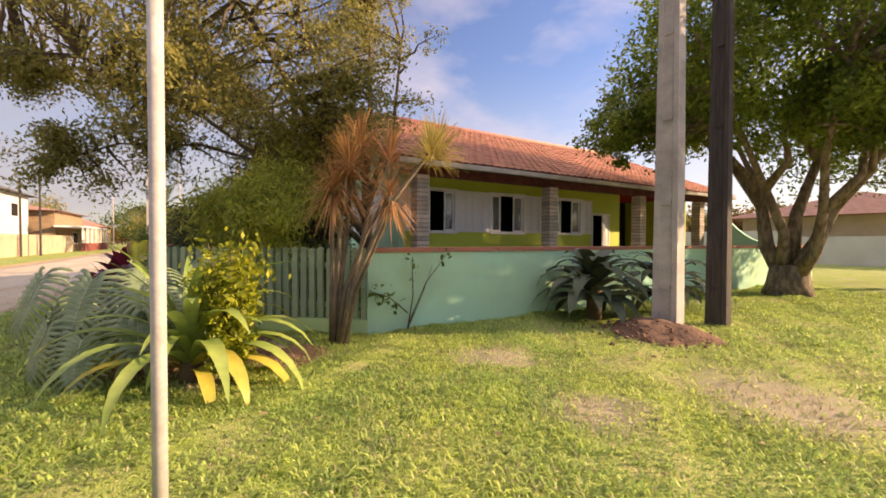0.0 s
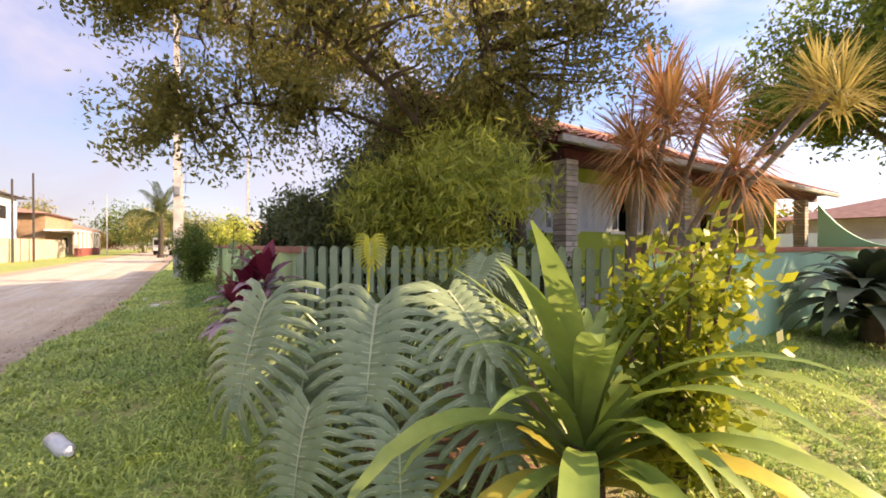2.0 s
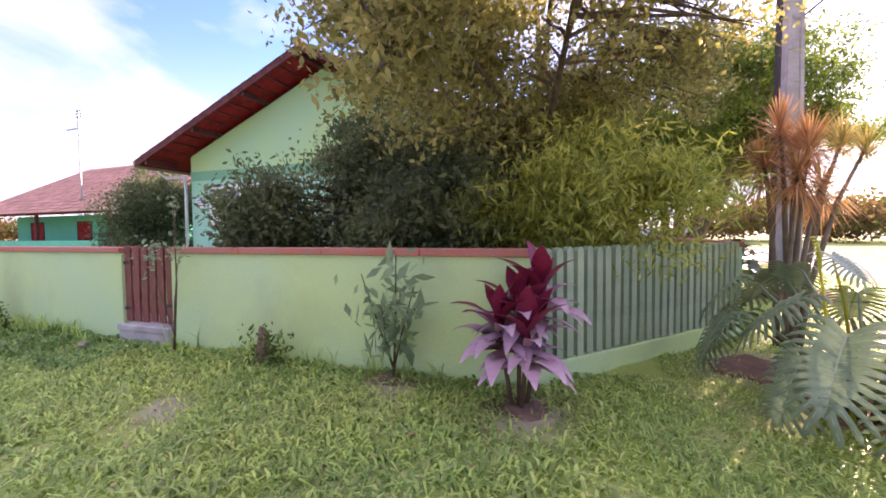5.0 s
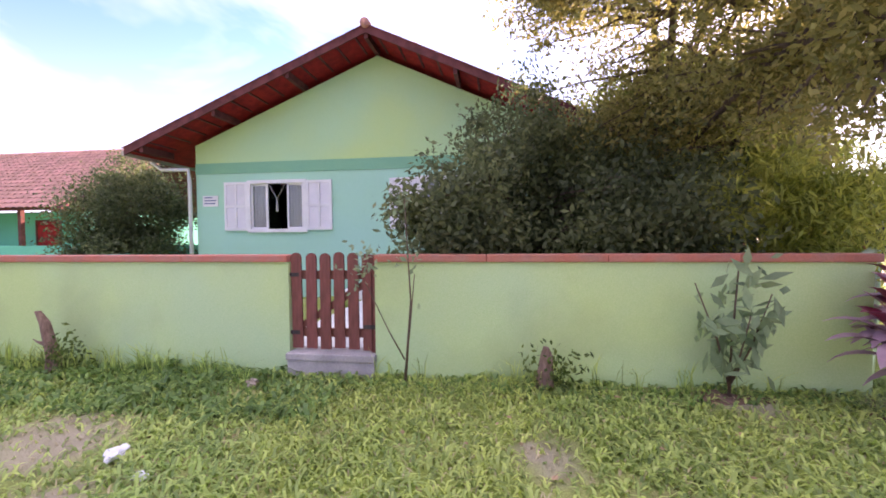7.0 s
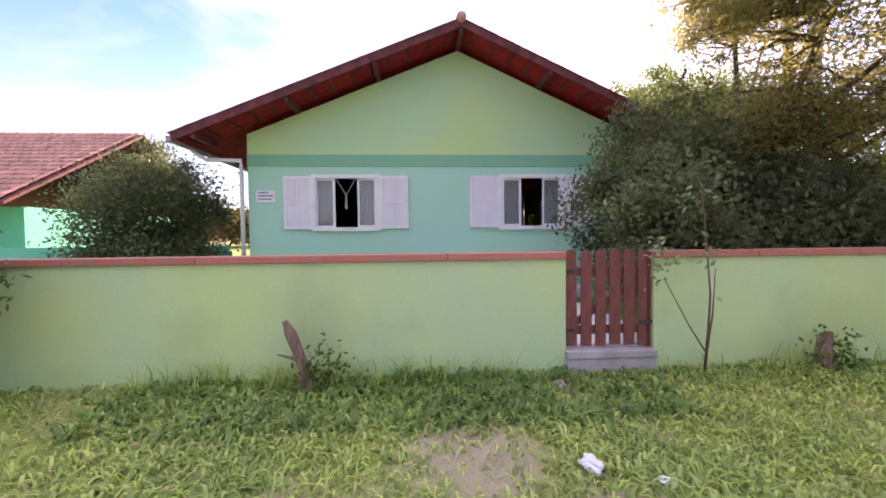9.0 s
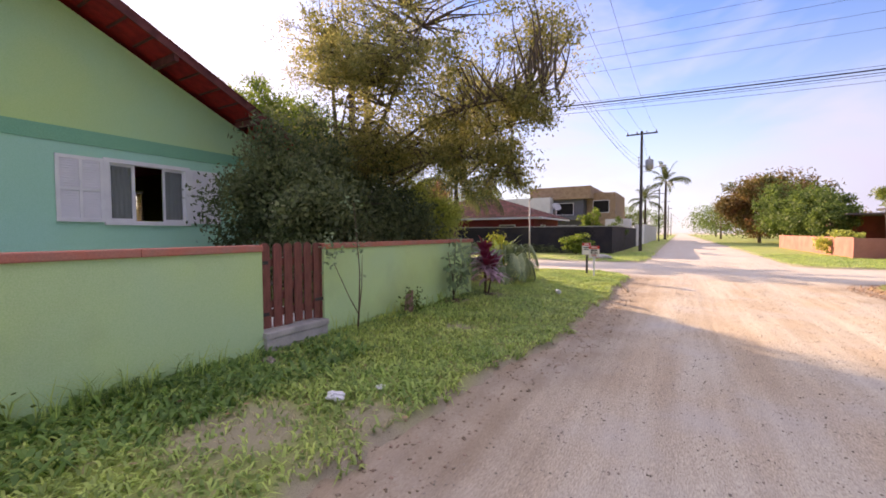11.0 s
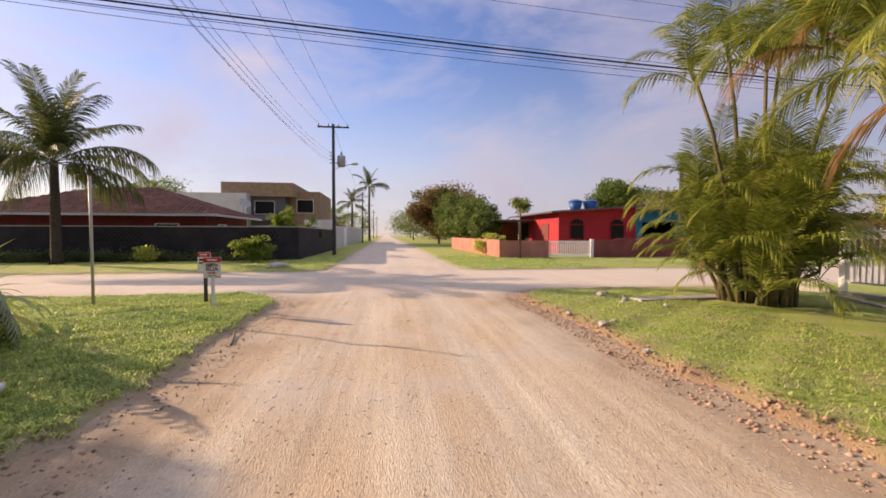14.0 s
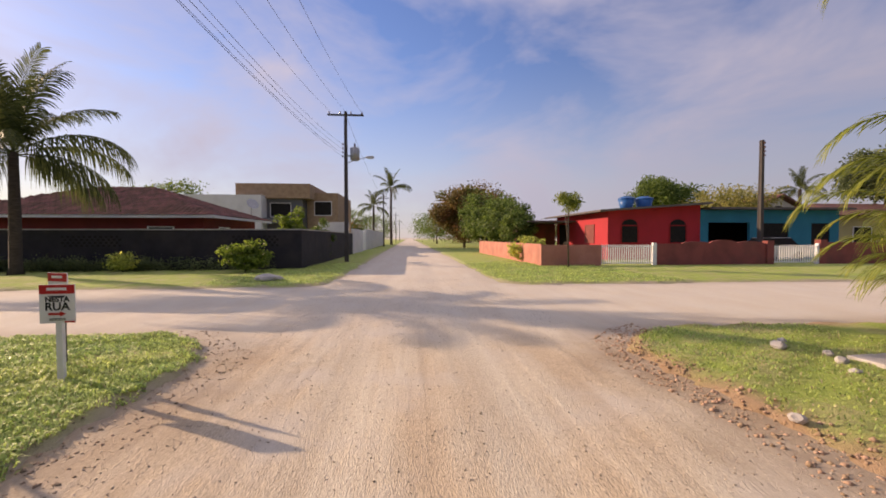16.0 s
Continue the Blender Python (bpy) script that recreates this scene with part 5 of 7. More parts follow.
tree("tree", (10.2, 19.0), "dark shade tree farther along the verge", "tree", [([(0, 0, -0.1), (0.15, 0, 1.0), (0.05, 0, 2.4), (0.4, 0, 4)], 0.26, 0.1)],
     [((0, 0, 4.8), (4.0, 4.0, 2.2), 20000, 90, 1.0, 0.4)], 0.16, M_LEAF_TREE, twigs=40, twig_r=0.02)
tree("shrub", (-7.9, 5.6), "rounded dark shrub between the houses", "shrub", [([(0, 0, 0), (0.1, 0, 1), (0, 0, 2)], 0.08, 0.04)],
     [((0, 0, 2.0), (1.6, 1.5, 1.75), 30000, 150, 0.5, 0.35), ((0, -0.2, 1.0), (1.6, 1.2, 0.95), 14000, 80, 0.45, 0.25)], 0.09, M_LEAF_DARK, ground=0.1)
tree("shrub", (-6.5, -0.75), "leafy green shrub outside the street wall", "shrub", [([(0, 0, 0), (0.05, 0, 0.5), (0, 0, 1.1)], 0.05, 0.02)],
     [((0, 0, 1.05), (1.25, 0.6, 1.0), 12000, 70, 0.4, 0.35)], 0.08, M_LEAF_TREE)

# ---- poles, cables and signs ----
M_CABLE = mat("black_cable", (0.02, 0.02, 0.022), (0.015, 0.015, 0.016), rough=0.6, bump=0)
M_STEEL = mat("dull_galvanised_steel", (0.35, 0.36, 0.37), (0.27, 0.28, 0.29), rough=0.45, metal=0.6, scale=6, bump=0.05)
M_PORC = mat("brown_insulator_glaze", (0.10, 0.05, 0.035), rough=0.25, bump=0)
M_LAMP = mat("pale_lamp_housing", (0.55, 0.56, 0.57), rough=0.4, bump=0)


def square_post(name, x, y, h, w0, w1, material, label, z0=0.0, yaw=0.0, holes=True):
    """A tapered rectangular utility post with recessed faces and step holes."""
    top = empty(name, pose(x, y, z0, 0, 0, yaw), label, "utility post")
    bm = bmesh.new()
    lo, hi = w0 / 2, w1 / 2
    prof = lambda s: [(-s, -s * 0.8), (-s * 0.55, -s * 0.8), (-s * 0.45, -s * 0.62), (s * 0.45, -s * 0.62), (s * 0.55, -s * 0.8), (s, -s * 0.8), (s, s * 0.8), (s * 0.55, s * 0.8), (s * 0.45, s * 0.62), (-s * 0.45, s * 0.62), (-s * 0.55, s * 0.8), (-s, s * 0.8)]
    rings = []
    for i in range(9):
        t = i / 8
        s = lo + (hi - lo) * t
        rings.append([bm.verts.new((px, py, -0.3 + (h + 0.3) * t)) for px, py in prof(s)])
    for a, b in zip(rings, rings[1:]):
        for k in range(12):
            bm.faces.new((a[k], a[(k + 1) % 12], b[(k + 1) % 12], b[k]))
    bm.faces.new(rings[-1])
    bm.faces.new(rings[0][::-1])
    part("shaft", bm, material, top)
    if holes:
        for i in range(int(h / 1.25)):
            z = 0.8 + i * 1.25
            s = lo + (hi - lo) * z / h
            part("web", boxes((-s * 0.44, s * 0.44, -s * 0.79, s * 0.79, z - 0.03, z + 0.03)), material, top)
    return top


def crossarm(top, z, length, along="y", pins=3):
    half = length / 2
    row = (-0.06, 0.06, -half, half, z, z + 0.1) if along == "y" else (-half, half, -0.06, 0.06, z, z + 0.1)
    arm = part("crossarm", boxes(row, bevel=0.01), M_POST, top)
    for i in range(pins):
        p = -half + 0.1 + (length - 0.2) * i / (pins - 1)
        bm = bmesh.new()
        c = (0, p) if along == "y" else (p, 0)
        tube(bm, [(*c, z + 0.1), (*c, z + 0.16), (*c, z + 0.2), (*c, z + 0.26)], [0.02, 0.05, 0.035, 0.045], 8)
        part("insulator", bm, M_PORC, arm, smooth=True)


def street_lamp(top, z, reach, yaw):
    arm = bmesh.new()
    c, s = math.cos(yaw), math.sin(yaw)
    tube(arm, [(0.05 * c, 0.05 * s, z), (reach * 0.6 * c, reach * 0.6 * s, z + 0.25), (reach * c, reach * s, z + 0.4)], 0.022, 7)
    a = part("lamp_arm", arm, M_STEEL, top, smooth=True)
    hd_ = bmesh.new()
    tube(hd_, [(reach * c, reach * s, z + 0.4), ((reach + 0.15) * c, (reach + 0.15) * s, z + 0.42), ((reach + 0.45) * c, (reach + 0.45) * s, z + 0.44), ((reach + 0.55) * c, (reach + 0.55) * s, z + 0.44)], [0.03, 0.09, 0.1, 0.03], 8)
    part("lamp_head", hd_, M_LAMP, a, "pale street lamp head", True)


square_post("utility_post", 9.2, 6.75, 9.5, 0.36, 0.22, M_CONC, "tall pale concrete utility post on a soil mound", 0.0, 8)
square_post("utility_post", 9.41, 7.78, 8.8, 0.30, 0.2, M_POST, "tall dark weathered utility post", 0.0, 8)
pA = square_post("utility_post", -10.2, -1.3, 10.9, 0.38, 0.24, M_CONC, "concrete utility post with a street lamp arm", 0.0)
crossarm(pA, 9.95, 1.9)
street_lamp(pA, 7.0, 1.5, -2.2)
part("meter_box", boxes((0.13, 0.28, -0.1, 0.1, 3.4, 3.75), bevel=0.01), M_STEEL, pA)
pB = square_post("utility_post", 31.76, -1.43, 9.35, 0.30, 0.2, M_POST, "dark utility post with a transformer and crossarm", 0.0, 0, False)
crossarm(pB, 9.1, 2.2, "y", 4)
street_lamp(pB, 6.2, 1.2, -1.35)
bm = bmesh.new()
tube(bm, [(0.0, -0.55, 6.35), (0.0, -0.55, 6.4), (0.0, -0.55, 7.1), (0.0, -0.55, 7.15)], [0.2, 0.29, 0.29, 0.2], 14)
tr_ = part("transformer", bm, M_STEEL, pB, "grey cylindrical transformer", True)
for k in (-0.12, 0.12):
    b2 = bmesh.new()
    tube(b2, [(k, -0.55, 7.15), (k, -0.55, 7.25), (k, -0.55, 7.4)], [0.03, 0.05, 0.025], 7)
    part("bushing", b2, M_PORC, tr_)
part("bracket", boxes((-0.04, 0.04, -0.5, 0.0, 6.6, 6.68)), M_STEEL, pB)
for z in (6.6, 6.85, 7.1, 7.35):
    b2 = bmesh.new()
    tube(b2, [(0, 0.16, z - 0.05), (0, 0.2, z), (0, 0.16, z + 0.05)], 0.045, 7)
    part("insulator", b2, M_PORC, pB)
pC = square_post("utility_post", 29.0, -26.6, 7.4, 0.28, 0.2, M_POST, "dark timber utility post before the blue house", 0.0, 0, False)
for k in range(4):
    b2 = bmesh.new()
    tube(b2, [(-0.2, 0, 7.2 - 0.25 * k - 0.05), (-0.2, 0, 7.2 - 0.25 * k + 0.05)], 0.05, 7)
    part("insulator", b2, M_PORC, pC)
for x, y, h in ((75, -1.0, 9), (100, -1.2, 9.2), (130, -1.2, 9.2), (175, -1.2, 9), (-42, -1.4, 9), (-75, -1.4, 9), (-30, 3.6, 10), (-60, -10, 8), (-36, -11.5, 7.2), (-34, -12.2, 6.4)):
    pf = square_post("utility_post", x, y, h, 0.3 if h > 8 else 0.17, 0.2 if h > 8 else 0.13, M_POST if x > 0 or x < -20 and h < 8 else M_CONC, "distant utility post along the dirt street", 0.0, 0, False)
    if h > 8:
        crossarm(pf, h - 0.9, 1.8)


def cable(name, a, b, sag, r, label, n=22):
    bm = bmesh.new()
    a, b = Vector(a), Vector(b)
    pts = [a.lerp(b, i / n) - Vector((0, 0, 4 * sag * (i / n) * (1 - i / n))) for i in range(n + 1)]
    tube(bm, pts, r, 5)
    tagged(part(name, bm, M_CABLE), label, "cable", "overhead cables")


for i, (dz, r, sg_) in enumerate(((0, 0.018, 0.35), (-0.07, 0.005, 0.42), (-0.12, 0.005, 0.5), (0.05, 0.005, 0.3), (-0.03, 0.009, 0.38))):
    cable("cable", (9.36 + 0.03 * i, 6.75, 5.83 + dz), (11.2, -28, 5.42 + dz), sg_, r, "black overhead cable across the dirt street")
for i in range(4):
    cable("cable", (9.36, 6.75, 6.75 + 0.4 * i), (11.2, -28, 6.4 + 0.4 * i), 0.35, 0.004, "thin overhead power line across the street")
for i, (dy, z) in enumerate(((0.2, 7.3), (0.25, 7.05), (0.3, 6.8), (0.2, 6.55))):
    cable("cable", (31.76, -1.43 + dy, z + 0.05), (-10.2, -1.3 + dy, z + 0.8), 1.4 - 0.1 * i, 0.006, "overhead power line along the dirt street")
for i in range(3):
    cable("cable", (31.76, -2.4 + i * 0.95, 9.35), (-10.2, -2.1 + i * 0.8, 10.2), 1.6, 0.006, "thin high power line along the street")
cable("cable", (-10.2, -1.3, 10.1), (-42, -1.4, 8.4), 0.8, 0.008, "overhead power line along the dirt street")
cable("cable", (-10.2, -1.0, 7.0), (-42, -1.1, 7.0), 0.9, 0.012, "overhead power line along the dirt street")
cable("cable", (31.76, -1.4, 9.3), (75, -1.0, 8.4), 0.8, 0.008, "overhead power line along the dirt street")

# pale steel pole on the lawn corner
wp = empty("steel_pole", pose(10.788, 0.591, lawn_z(10.788, 0.591)), "thin pale steel pole with rust stains on the lawn", "pole")
bm = bmesh.new()
tube(bm, [(0, 0, -0.3), (0, 0, 1.2), (0, 0, 2.55)], 0.027, 14)
part("tube", bm, M_GALV, wp, smooth=True)
bm = bmesh.new()
tube(bm, [(0, 0, 2.55), (0, 0, 2.57), (0, 0, 2.585)], [0.03, 0.03, 0.012], 12)
M_RUST = mat("rusty_cap", (0.25, 0.09, 0.04), (0.16, 0.06, 0.03), rough=0.85, scale=10, bump=0.2)
part("cap", bm, M_RUST, wp, "rusty pole cap")

M_SIGN_RED = mat("red_sign_print", (0.55, 0.03, 0.03), (0.5, 0.03, 0.03), rough=0.5, bump=0)
M_SIGN_INK = mat("black_sign_print", (0.015, 0.015, 0.018), rough=0.5, bump=0)


def lettering(text, size, x, z, parent, material, y=-0.013):
    cu = bpy.data.curves.new("lettering", "FONT")
    cu.body, cu.size, cu.align_x, cu.extrude, cu.offset = text, size, "CENTER", 0.0008, 0.004
    cu.materials.append(material)
    o = new("lettering", cu)
    o.parent = parent
    o.matrix_basis = pose(x, y, z, 90, 0, 0)
    return o


def yard_sign(x, y, yaw, h, words, label, post_mat):
    z0 = lawn_z(x, y)
    s = empty("yard_sign", pose(x, y, z0, 0, 0, yaw), label, "sign", "signs on the corner lawn")
    part("post", boxes((-0.03, 0.03, 0.0, 0.05, -0.3, h - 0.25), bevel=0.004), post_mat, s, "painted wooden post")
    bd = part("board", boxes((-0.2, 0.2, -0.012, 0.0, h - 0.5, h), bevel=0.003), M_WHITE, s, "white sign board")
    part("header", boxes((-0.196, 0.196, -0.016, -0.0125, h - 0.12, h - 0.004)), M_SIGN_RED, bd)
    part("text_bar", boxes((-0.11, 0.11, -0.019, -0.0165, h - 0.075, h - 0.04)), M_WHITE, bd)
    part("footer", boxes((0.08, 0.196, -0.016, -0.0125, h - 0.495, h - 0.475)), M_SIGN_RED, bd)
    if words:
        lettering("NESTA", 0.09, 0.0, h - 0.22, bd, M_SIGN_INK)
        lettering("RUA", 0.14, 0.0, h - 0.33, bd, M_SIGN_INK)
        ar = [(-0.1, h - 0.365), (0.03, h - 0.365), (0.03, h - 0.345), (0.1, h - 0.38), (0.03, h - 0.415), (0.03, h - 0.395), (-0.1, h - 0.395)]
        part("arrow", extrude_poly(ar, "y", -0.016, -0.0125), M_SIGN_RED, bd, "red arrow")
        part("text_bar", boxes((-0.1, 0.1, -0.016, -0.0125, h - 0.155, h - 0.145)), M_SIGN_INK, bd)
        part("text_bar", boxes((-0.09, 0.09, -0.016, -0.0125, h - 0.445, h - 0.437)), M_SIGN_INK, bd)
        part("text_bar", boxes((-0.09, 0.09, -0.016, -0.0125, h - 0.462, h - 0.454)), M_SIGN_INK, bd)
    else:
        part("text_bar", boxes((-0.14, 0.14, -0.016, -0.0125, h - 0.22, h - 0.17)), M_SIGN_INK, bd)
        part("text_bar", boxes((-0.14, 0.14, -0.016, -0.0125, h - 0.30, h - 0.26)), M_SIGN_INK, bd)
    bd.matrix_basis = pose(0, 0, h) @ Matrix.Diagonal((0.82, 1, 0.82, 1)) @ pose(0, 0, -h)
    return s


yard_sign(10.72, -1.64, -84, 1.03, True, "white and red roadside sign with an arrow on a post", M_WHITE)
yard_sign(11.13, -1.32, -112, 1.06, False, "second white and red roadside sign on a wooden post", M_POST)

# ---- palms ----


def frond_mesh(name, length, pairs, leaflet, rise, droop, material, width=0.032, hang=0.5, lift=0.3):
    """A feather palm frond along +x: curved rachis with paired narrow leaflets that rise in a V and hang at their tips."""
    V, F = [], []
    pts, ang, x, z = [], rise, 0.0, 0.0
    N = 20
    for i in range(N + 1):
        pts.append((x, z, ang))
        x += length / N * math.cos(ang)
        z += length / N * math.sin(ang)
        ang -= droop / N * (0.4 + 1.2 * i / N)

    def quad(a, b, c, d):
        k = len(V)
        V.extend((a, b, c, d))
        F.append((k, k + 1, k + 2, k + 3))
    for i in range(N):
        r0, r1 = 0.016 * (1 - i / N) + 0.003, 0.016 * (1 - (i + 1) / N) + 0.003
        (xa, za, _), (xb, zb, _) = pts[i], pts[i + 1]
        quad((xa, r0, za), (xb, r1, zb), (xb, -r1, zb), (xa, -r0, za))
        quad((xa, r0, za), (xb, r1, zb), (xb, 0, zb - 2 * r1), (xa, 0, za - 2 * r0))
    for j in range(pairs):
        t = 0.14 + 0.86 * j / (pairs - 1)
        f = t * N
        i = min(int(f), N - 1)
        px = pts[i][0] + (pts[i + 1][0] - pts[i][0]) * (f - i)
        pz = pts[i][1] + (pts[i + 1][1] - pts[i][1]) * (f - i)
        an = pts[i][2]
        c, s = math.cos(an), math.sin(an)
        L0 = leaflet * (0.45 + 0.55 * math.sin(math.pi * min(1, 0.1 + t * 0.86)))
        for side in (1, -1):
            L = L0 * random.uniform(0.85, 1.1)
            fw, up = 0.45 + 0.75 * t + random.uniform(-0.1, 0.1), lift + random.uniform(-0.12, 0.12)
            dx, dy, dz = c * fw - s * up, side * 1.0, s * fw + c * up
            l = math.sqrt(dx * dx + dy * dy + dz * dz)
            dx, dy, dz = dx / l * L, dy / l * L, dz / l * L
            hg = hang * L * random.uniform(0.7, 1.3)
            row = []
            for u, wd in ((0.0, 0.55), (0.35, 1.0), (0.7, 0.75), (1.0, 0.12)):
                w = width * 0.5 * wd
                q = (px + dx * u * (1 - 0.15 * u * hang), dy * u * (1 - 0.3 * u * hang), pz + dz * u - hg * u * u)
                row.append(((q[0] - c * w, q[1], q[2] - s * w), (q[0] + c * w, q[1], q[2] + s * w)))
            for (a0, a1), (b0, b1) in zip(row, row[1:]):
                quad(a0, a1, b1, b0)
    return mesh_np(name, V, F, material)


AR = [frond_mesh("frond", 2.1, 40, 0.56, r, d, M_LEAF_PALM, hang=h, lift=0.2) for r, d, h in ((1.38, 1.1, 0.3), (1.2, 1.7, 0.38), (1.0, 2.2, 0.45), (0.7, 2.3, 0.6))] + [frond_mesh("frond", 1.8, 36, 0.46, 0.0, 1.7, M_LEAF_ARECA_OLD, hang=0.9)]
M_CANE = mat("ringed_palm_cane", (0.20, 0.17, 0.09), (0.12, 0.10, 0.06), rough=0.7, scale=3, fine=30, bump=0.3, stretch=(1, 1, 14))


def areca(x, y, tall, low, label, brown=0, z=0.03):
    """A clump: tall bare canes with small upright crowns, and a skirt of short leaning canes whose fronds arch to the ground."""
    top = empty("areca_palm", pose(x, y, z), label, "palm")

    def cane(cx, cy, lx, ly, h, n, kinds, s0, s1):
        bm = bmesh.new()
        tube(bm, [(cx, cy, -0.1), (cx + lx * 0.25, cy + ly * 0.25, h * 0.4), (cx + lx * 0.6, cy + ly * 0.6, h * 0.75), (cx + lx, cy + ly, h)], [0.055, 0.048, 0.042, 0.035], 8)
        cn = part("cane", bm, M_CANE, top, smooth=True)
        for i in range(n):
            me = AR[kinds[min(len(kinds) - 1, int(i * len(kinds) / n))]]
            piece("frond", me, cn, pose(cx + lx, cy + ly, h - 0.25 * i / n, 0, random.uniform(-9, 9), i * 137.5 + random.uniform(-20, 20)) @ Matrix.Scale(random.uniform(s0, s1), 4))
    for cx, cy, lx, ly, h, n in tall:
        cane(cx, cy, lx, ly, h, n, (0, 1, 2, 2, 3, 3, 4) if brown > 5 else (0, 1, 1, 2, 3), 0.9 if brown > 5 else 0.72, 1.15 if brown > 5 else 0.98)
    for i in range(low):
        a = radians(i * 137.5)
        r = 0.28 + 0.4 * random.random()
        lean = random.uniform(0.15, 0.85)
        cane(r * math.cos(a), r * math.sin(a), lean * math.cos(a), lean * math.sin(a), random.uniform(0.35, 2.6) * (1.15 - 0.5 * lean), 6, (0, 1, 2, 2, 3), 0.78, 1.04)
    for i in range(brown):
        a = i * 137.5
        piece("frond", AR[4], top, pose(0.3 * math.cos(radians(a)), 0.3 * math.sin(radians(a)), random.uniform(0.8, 3.2), 0, random.uniform(0, 30), a) @ Matrix.Scale(random.uniform(0.7, 1.0), 4))
    return top


areca(10.0, -13.4, [(0.1, 0.3, -0.2, 1.5, 5.0, 9), (0.2, 0.1, -0.1, 0.7, 5.7, 10), (0.0, -0.1, -0.1, 0.1, 5.3, 10), (0.2, -0.3, 0.2, -0.6, 5.8, 10), (-0.2, -0.4, -0.3, -1.2, 5.4, 10)], 32, "clump of areca palm with arching yellow-green fronds", 4)
areca(4.3, -12.7, [(0, 0, 0.3, 0.4, 4.0, 10), (0.3, 0.2, 1.9, 0.7, 4.3, 11), (-0.3, 0.1, -0.8, 0.6, 4.6, 10), (0.1, -0.3, 1.6, 0.3, 5.3, 11), (-0.2, -0.2, -0.9, 0.2, 3.2, 9), (0.3, -0.1, 1.1, 0.7, 5.6, 10), (0.1, 0.1, 0.6, 0.3, 5.0, 10), (0.4, 0.3, 1.2, 0.9, 3.6, 10), (0.3, 0.2, 2.6, 1.0, 4.5, 12), (0.2, 0.0, 2.4, 0.4, 5.3, 12), (0.0, 0.4, 0.4, 1.1, 3.4, 9)], 5, "tall clump of areca palm with browning old fronds", 14)
areca(2.9, -12.1, [(0, 0, 0.2, 0.5, 3.2, 9), (0.3, 0.2, 0.7, 0.8, 2.6, 9), (-0.3, 0.1, -0.4, 0.6, 4.4, 9), (0.1, -0.3, 0.3, 0.3, 5.4, 9), (0.2, 0.2, 0.9, 0.6, 4.8, 9)], 6, "tall clump of areca palm beside the white railing", 8)

CO = [frond_mesh("frond", 2.7, 54, 0.62, r, d, M_LEAF_COCO, 0.04, h, 0.15) for r, d, h in ((1.42, 0.7, 0.3), (1.1, 1.2, 0.6), (0.62, 1.5, 1.0), (0.1, 1.3, 1.3))]


M_PALM_TRUNK = mat("ringed_dark_palm_trunk", (0.09, 0.07, 0.055), (0.05, 0.04, 0.032), rough=0.95, scale=5, fine=30, bump=0.6, stretch=(1, 1, 6))


def coconut(x, y, h, label, s=1.0, r=0.16, n=20):
    top = empty("coconut_palm", pose(x, y, 0.0), label, "palm")
    bm = bmesh.new()
    tube(bm, [(0, 0, -0.1), (0.02, 0, 0.3), (0.1, 0.05, h * 0.5), (0.05, 0.0, h)], [r * 1.6, r * 1.1, r, r * 0.8], 10)
    part("trunk", bm, M_PALM_TRUNK, top, "ringed dark palm trunk", True)
    for i in range(n):
        piece("frond", CO[min(3, int(i * 4 / n))], top, pose(0.05, 0, h - 0.1 * i / n, 0, random.uniform(-8, 8), i * 137.5 + random.uniform(-15, 15)) @ Matrix.Scale(s * random.uniform(0.85, 1.1), 4))
    return top


coconut(24.2, 10.9, 5.1, "young coconut palm with drooping dark fronds", 1.6, 0.2, 28)
coconut(92, -1.5, 12.0, "tall distant palm along the street", 1.6, 0.25, 14)
coconut(96, 2.5, 8.5, "distant palm along the street", 1.5, 0.25, 12)
coconut(61.6, -63.2, 8.6, "distant palm behind the blue house", 1.3, 0.25, 14)
coconut(-46, -3.5, 4.6, "yellowing palm far along the street", 1.5, 0.25, 14)

# ---- across the crossroads ----
M_CHAR = mat("charcoal_wall_paint", (0.028, 0.026, 0.033), (0.02, 0.018, 0.023), rough=0.8, scale=1.5, fine=40, bump=0.2, dirt=(0.07, 0.055, 0.05), dirt_amount=0.4)
M_CHARCAP = mat("pale_wall_coping", (0.4, 0.39, 0.38), rough=0.85, bump=0.1)
dw = garden_wall("wall_charcoal", [(26.34, 26.52, -0.1, 34, -0.2, 1.93), (26.52, 44, -0.1, 0.08, -0.2, 1.93)], M_CHAR, "long charcoal painted boundary wall")
part("coping", boxes((26.30, 26.56, -0.14, 34, 1.932, 1.99)), M_CHARCAP, dw)
part("coping", boxes((26.565, 44, -0.14, 0.12, 1.932, 1.99)), M_CHARCAP, dw)
for y0, y1 in ((1.0, 3.2), (8.2, 11.0), (16, 19)):
    for r in range(4):
        for k in range(int((y1 - y0) / 0.24)):
            yy = y0 + k * 0.24 + (0.12 if r % 2 else 0)
            # near-black blocks on the face, painted shade of the vent openings
            part("vent_block", boxes((26.325, 26.338, yy, yy + 0.11, 1.15 + r * 0.14, 1.24 + r * 0.14)), M_DARK, dw)
hp_, _ = blob_points(16000, (25.8, 12, 0.3), (0.35, 12.0, 0.35), 500, 0.35, 0.2)
V, F = leaf_cloud(hp_[hp_[:, 2] > 0.02], None, 0.1, 0.5)
hedge = tagged(new("hedge", mesh_np("hedge", V, F, M_LEAF_DARK)), "low dark hedge along the charcoal wall", "hedge", kind="stuff")


def plain_house(name, x0, x1, y0, y1, h, wall_mat, label, ground=0.0):
    t = empty(name, pose(0, 0, ground), label, "house")
    part("wall", boxes((x0, x1, y0, y1, 0, h)), wall_mat, t)
    return t


